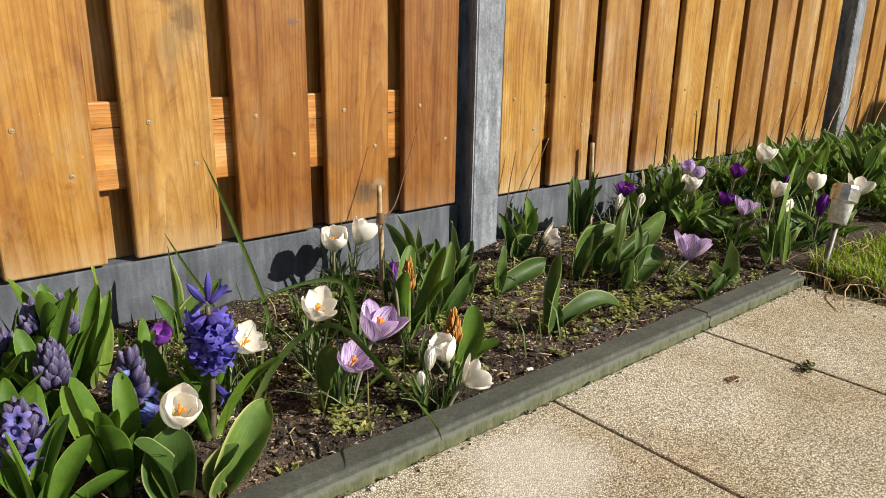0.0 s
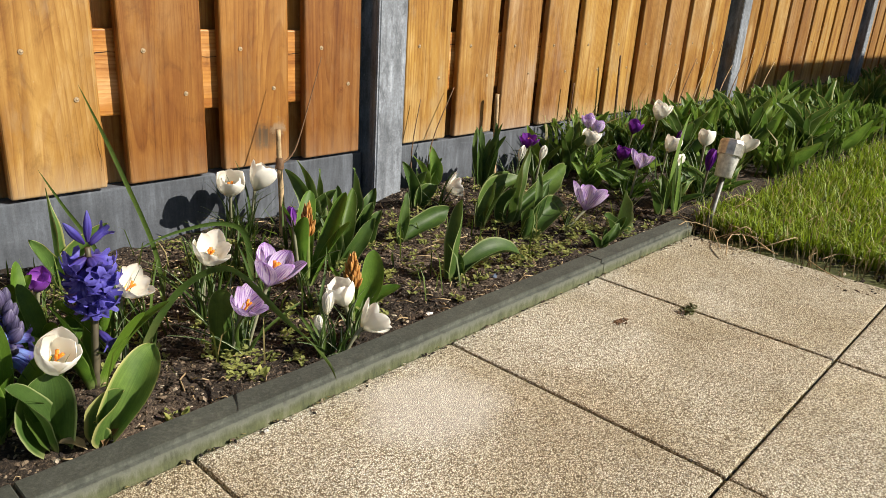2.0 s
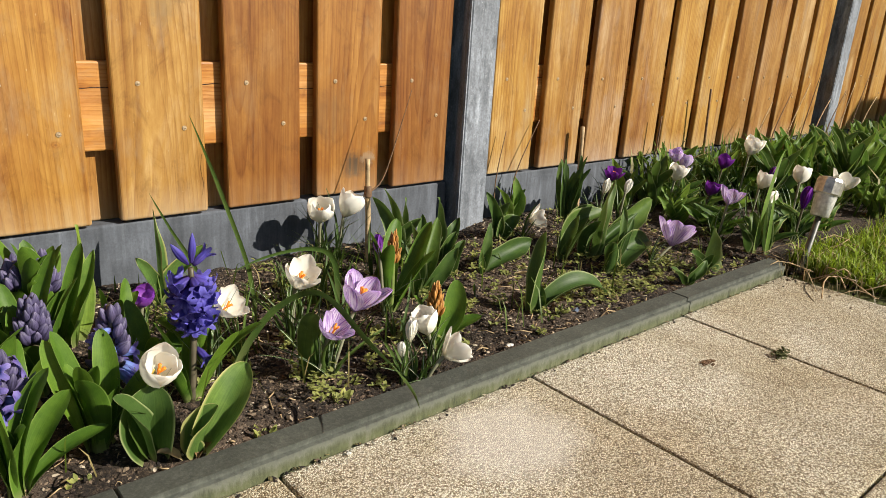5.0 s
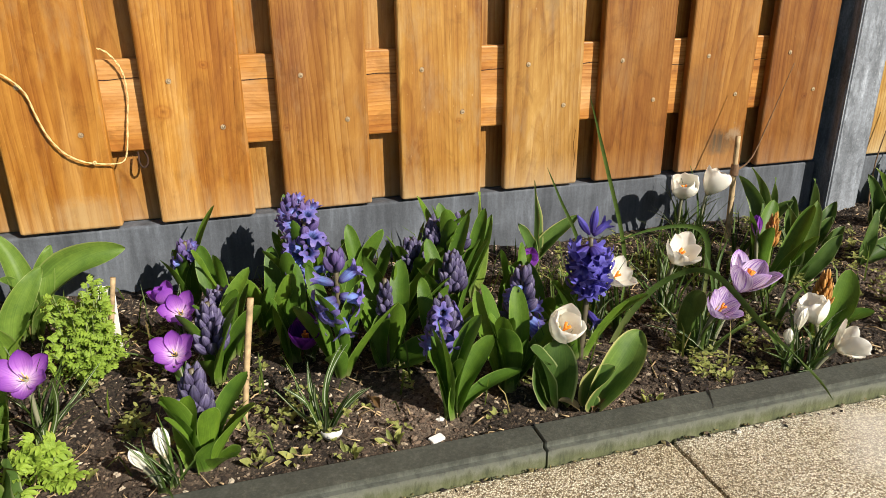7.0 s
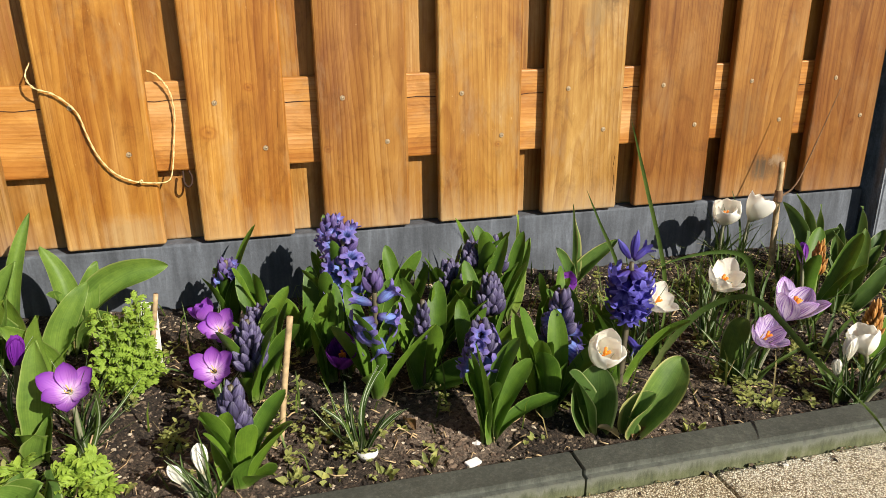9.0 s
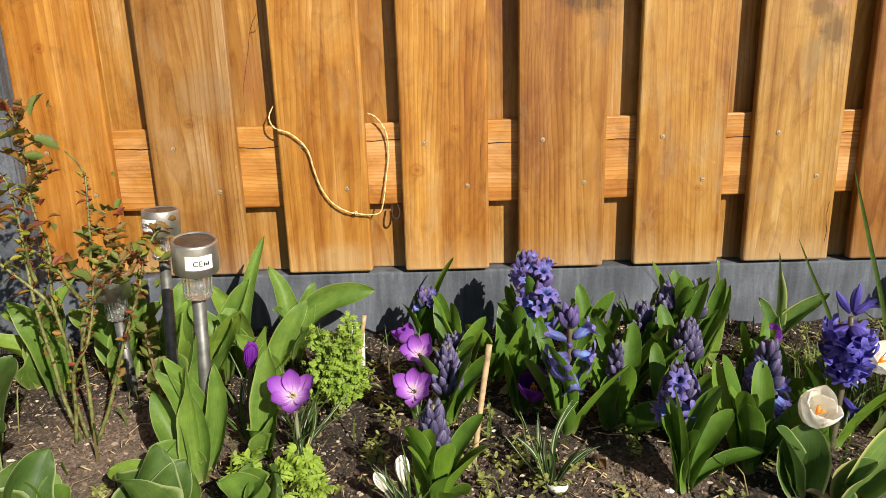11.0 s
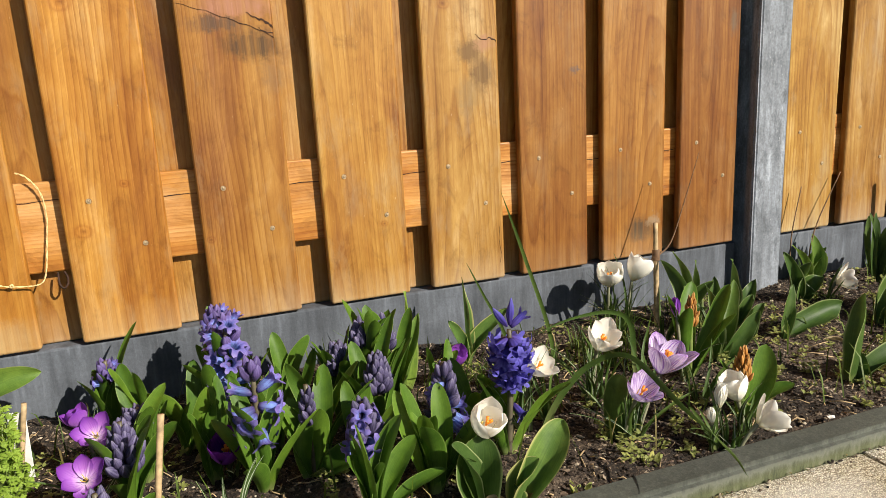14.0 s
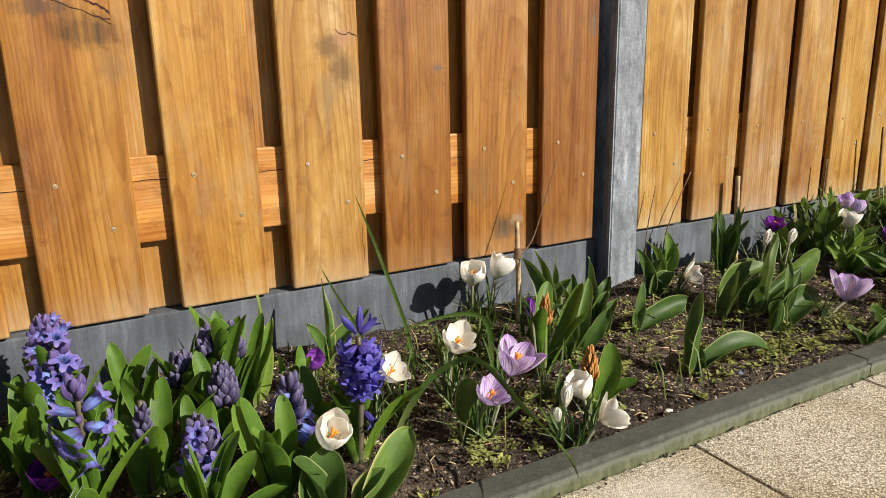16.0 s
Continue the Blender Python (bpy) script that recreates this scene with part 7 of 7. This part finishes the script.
# tufts of leaves: x, z, colours, count and leaf length
tufts = (
    (-0.674, 0.422, "b", 6, 0.018),
    (-0.702, 0.409, "b", 3, 0.018),
    (-0.668, 0.387, "b", 5, 0.016),
    (-0.637, 0.382, "g", 2, 0.036),
    (-0.619, 0.373, "g", 1, 0.040),
    (-0.649, 0.362, "gb", 5, 0.022),
    (-0.691, 0.340, "yb", 5, 0.032),
    (-0.741, 0.353, "r", 3, 0.028),
    (-0.726, 0.318, "rb", 5, 0.024),
    (-0.725, 0.295, "bb", 11, 0.022),
    (-0.669, 0.301, "br", 4, 0.018),
    (-0.607, 0.261, "g", 5, 0.027),
    (-0.617, 0.243, "b", 5, 0.024),
    (-0.577, 0.274, "br", 4, 0.020),
    (-0.598, 0.275, "b", 4, 0.016),
    (-0.578, 0.239, "g", 6, 0.022),
    (-0.569, 0.224, "gb", 6, 0.022),
    (-0.534, 0.245, "gy", 5, 0.024),
    (-0.510, 0.269, "b", 4, 0.018),
    (-0.630, 0.207, "g", 2, 0.036),
    (-0.606, 0.221, "g", 2, 0.034),
    (-0.552, 0.217, "g", 4, 0.024),
    (-0.662, 0.237, "g", 3, 0.022),
    (-0.725, 0.208, "gb", 3, 0.022),
    (-0.581, 0.295, "g", 2, 0.022),
    (-0.763, 0.303, "r", 2, 0.018),
    (-0.669, 0.407, "br", 3, 0.016),
)
rr = random.Random(21)
MAT_ROSE_LIME = leaf_material("yellow_green_rose_leaf", (0.30, 0.30, 0.04), (0.28, 0.14, 0.04), 0.06, 0.3, False)
rose_meshes = {k: [data_mesh("rose_leaf", [leaf_data(1.0, w, 20, bend, 0.5, "serrate", 0, 0.05, 14, 4)], m) for w, bend in ((0.64, 10), (0.58, 26), (0.50, 48))] for k, m in (("g", MAT_ROSE_LEAF), ("b", MAT_ROSE_BROWN), ("r", MAT_ROSE_RED), ("y", MAT_ROSE_LIME))}
thorn_me = data_mesh("thorn", [tube_data([(0, 0, 0), (0.003, 0, -0.0003), (0.0058, 0, -0.0014)], [0.0016, 0.0009, 0.0002], 5)], MAT_ROSE_RED)


def rose_leaf(at, color, sc):
    away = Matrix.Rotation(rr.uniform(0, 6.28), 4, "Z") @ Matrix.Rotation(radians(rr.uniform(10, 80)), 4, "Y") @ Matrix.Rotation(rr.uniform(-1.6, 1.6), 4, "Z")
    part("leaf", rr.choice(rose_meshes[color]), None, rose, at=Matrix.Translation(at) @ away @ Matrix.Diagonal((sc, sc, sc, 1)))


nodes_on_canes = []
for pts in canes:
    crooked = [Vector(pts[0])]
    for a, b in zip(pts, pts[1:]):
        a, b = Vector(a), Vector(b)
        crooked += [a.lerp(b, 0.5) + Vector((rr.uniform(-0.007, 0.007), rr.uniform(-0.006, 0.006), 0)), b + Vector((rr.uniform(-0.003, 0.003), 0, 0))]
    pts = crooked
    tube_part("cane", rose, pts, 0.0027, 0.0012, MAT_CANE, sides=8)
    path = smooth_path(pts, 8)
    n = len(path)
    nodes_on_canes += path[n // 3:]
    for i in range(3, n):
        p = path[i] - rose_b
        part("thorn", thorn_me, None, rose, at=Matrix.Translation(p) @ Matrix.Rotation(rr.uniform(0, 6.28), 4, "Z"))
        if i > n * 0.22 and rr.random() < 0.5:
            rose_leaf(p, rr.choice("gbbry"), rr.uniform(0.010, 0.018))
for x, z, colors, count, size in tufts:
    centre = Vector((x, -0.31, z))
    root = min(nodes_on_canes, key=lambda q: (q - centre).length + 0.6 * max(0, q.z - z))
    tube_part("petiole", rose, [root, root.lerp(centre, 0.5) + Vector((0, 0, 0.004)), centre], 0.0013, 0.0009, MAT_CANE)
    for k in range(count * 2 if size < 0.03 else count):
        off = Vector((rr.gauss(0, 0.55), rr.gauss(0, 0.5), rr.gauss(0, 0.55))) * size
        rose_leaf(centre - rose_b + off, colors[k % len(colors)], size * rr.uniform(0.7, 1.15))
runner = empty("trailing_shoot", "thin brown shoot with small green leaves on the soil", "shoot", (-0.500, -0.40, 0.0))
tr = [(-0.519, -0.385, 0.163), (-0.510, -0.394, 0.108), (-0.499, -0.409, 0.053), (-0.474, -0.429, 0.021), (-0.428, -0.459, 0.012), (-0.384, -0.480, 0.006)]
tube_part("shoot", runner, tr, 0.0016, 0.0013, MAT_TWIG)
for i, p in enumerate(smooth_path(tr, 5)[:18]):
    for k in range(3):
        sc = rr.uniform(0.013, 0.024)
        part("leaf", rose_meshes["g"][0], None, runner, at=Matrix.Translation(p - runner.location) @ Matrix.Rotation(rr.uniform(0, 6.28), 4, "Z") @ Matrix.Rotation(radians(rr.uniform(20, 70)), 4, "Y") @ Matrix.Diagonal((sc, sc, sc, 1)))

# dark loop of old cord below the cross board
loop = empty("cord_loop", "small dark loop of old cord under the fence batten", "cord", (-0.255, -0.003, 0.215))
part("cord", data_mesh("cord", [tube_data(smooth_path([(0.004, 0.020, 0.012), (0.005, 0.012, -0.004), (0.010, 0.010, -0.011), (0.016, 0.011, -0.006), (0.017, 0.014, 0.004), (0.013, 0.020, 0.012)], 6), 0.0016, 6)], MAT_CRACK), None, loop)
# bluish stone at the foot of the sprawling tulip leaf
bluish = lumps("pebble", [(0.925, -0.490, 0.004, 0.009)], plain("blue_grey_stone", (0.10, 0.13, 0.19), 0.6, var=0.25, scale=200), 11)
tagged(bluish, "small blue-grey pebble lying on the soil", "pebble", "pebbles")

# white oddments on the soil
MAT_SHELL = plain("white_plastic", (0.78, 0.77, 0.72), 0.45, var=0.05)


def shell_piece(x, y, turn):
    """A curved sliver of a broken white pot rim."""
    vs, fs, us = [], [], []
    for i in range(11):
        g = radians(-100 + 200 * i / 10)
        for j, (q, h) in enumerate(((0.0100, -0.003), (0.0118, 0.004), (0.0112, 0.010), (0.0098, 0.004))):
            vs.append(Vector((q * math.cos(g), q * math.sin(g), h * (1 - 0.5 * abs(i - 5) / 5))))
            us.append((i / 10, j / 3))
        if i:
            o = 4 * i
            fs += [(o - 4 + j, o - 4 + (j + 1) % 4, o + (j + 1) % 4, o + j) for j in range(4)]
    piece = part("broken_rim", data_mesh("broken_rim", [(vs, fs, us)], MAT_SHELL), None, None, at=pose(x, y, soil_height(x, y) + 0.003, 0, 0, turn))
    tagged(piece, "curved white broken piece lying on the soil", "shard")


shell_piece(-0.042, -0.486, -90)
shard = part("flat_shard", box(-0.009, 0.009, -0.005, 0.005, 0, 0.004, 0.0012), MAT_SHELL, at=pose(0.067, -0.522, soil_height(0.067, -0.522) + 0.001, 6, 4, 25))
tagged(shard, "flat white chip lying beside the kerb", "shard")
plant_tag = part("plant_tag", box(-0.011, 0.011, -0.0006, 0.0006, -0.02, 0.098, 0.0005, 1), MAT_SHELL, at=pose(-0.298, -0.186, 0, 6, 4, -8))
tagged(plant_tag, "upright white plastic plant tag behind the herb", "plant tag")


# ---- withered leaves on the soil ----
MAT_DEAD = leaf_material("withered_brown_leaf", (0.20, 0.115, 0.055), (0.28, 0.17, 0.08), 0.06, 0.15, False)
MAT_DEAD_PALE = leaf_material("bleached_dry_leaf", (0.48, 0.38, 0.23), (0.40, 0.30, 0.17), 0.06, 0.25, False)
wr = random.Random(61)
for x, y, size, pale in ((0.050, -0.190, 0.040, 0), (0.090, -0.205, 0.030, 0), (0.150, -0.330, 0.034, 1), (0.170, -0.300, 0.026, 0), (0.020, -0.445, 0.030, 0), (-0.090, -0.250, 0.040, 1), (-0.070, -0.235, 0.034, 1), (0.255, -0.530, 0.036, 0), (0.240, -0.525, 0.028, 1), (0.390, -0.300, 0.030, 0), (0.700, -0.430, 0.028, 0), (0.980, -0.330, 0.032, 1), (-0.500, -0.300, 0.034, 1), (-0.560, -0.270, 0.030, 0), (-0.250, -0.300, 0.030, 0)):
    dead = part("dry_leaf", data_mesh("dry_leaf", [leaf_data(size, size * 0.5, 55, 50, 0.8, "oval", 60, 0.12, 10, 4, wr.uniform(0, 6))], MAT_DEAD_PALE if pale else MAT_DEAD), None, at=pose(x, y, soil_height(x, y) + 0.002, wr.uniform(-20, 20), wr.uniform(-10, 15), wr.uniform(0, 360)))
    tagged(dead, "bleached curled dry leaf lying on the soil" if pale else "withered brown curled leaf lying on the soil", "dry leaf", "withered leaves")
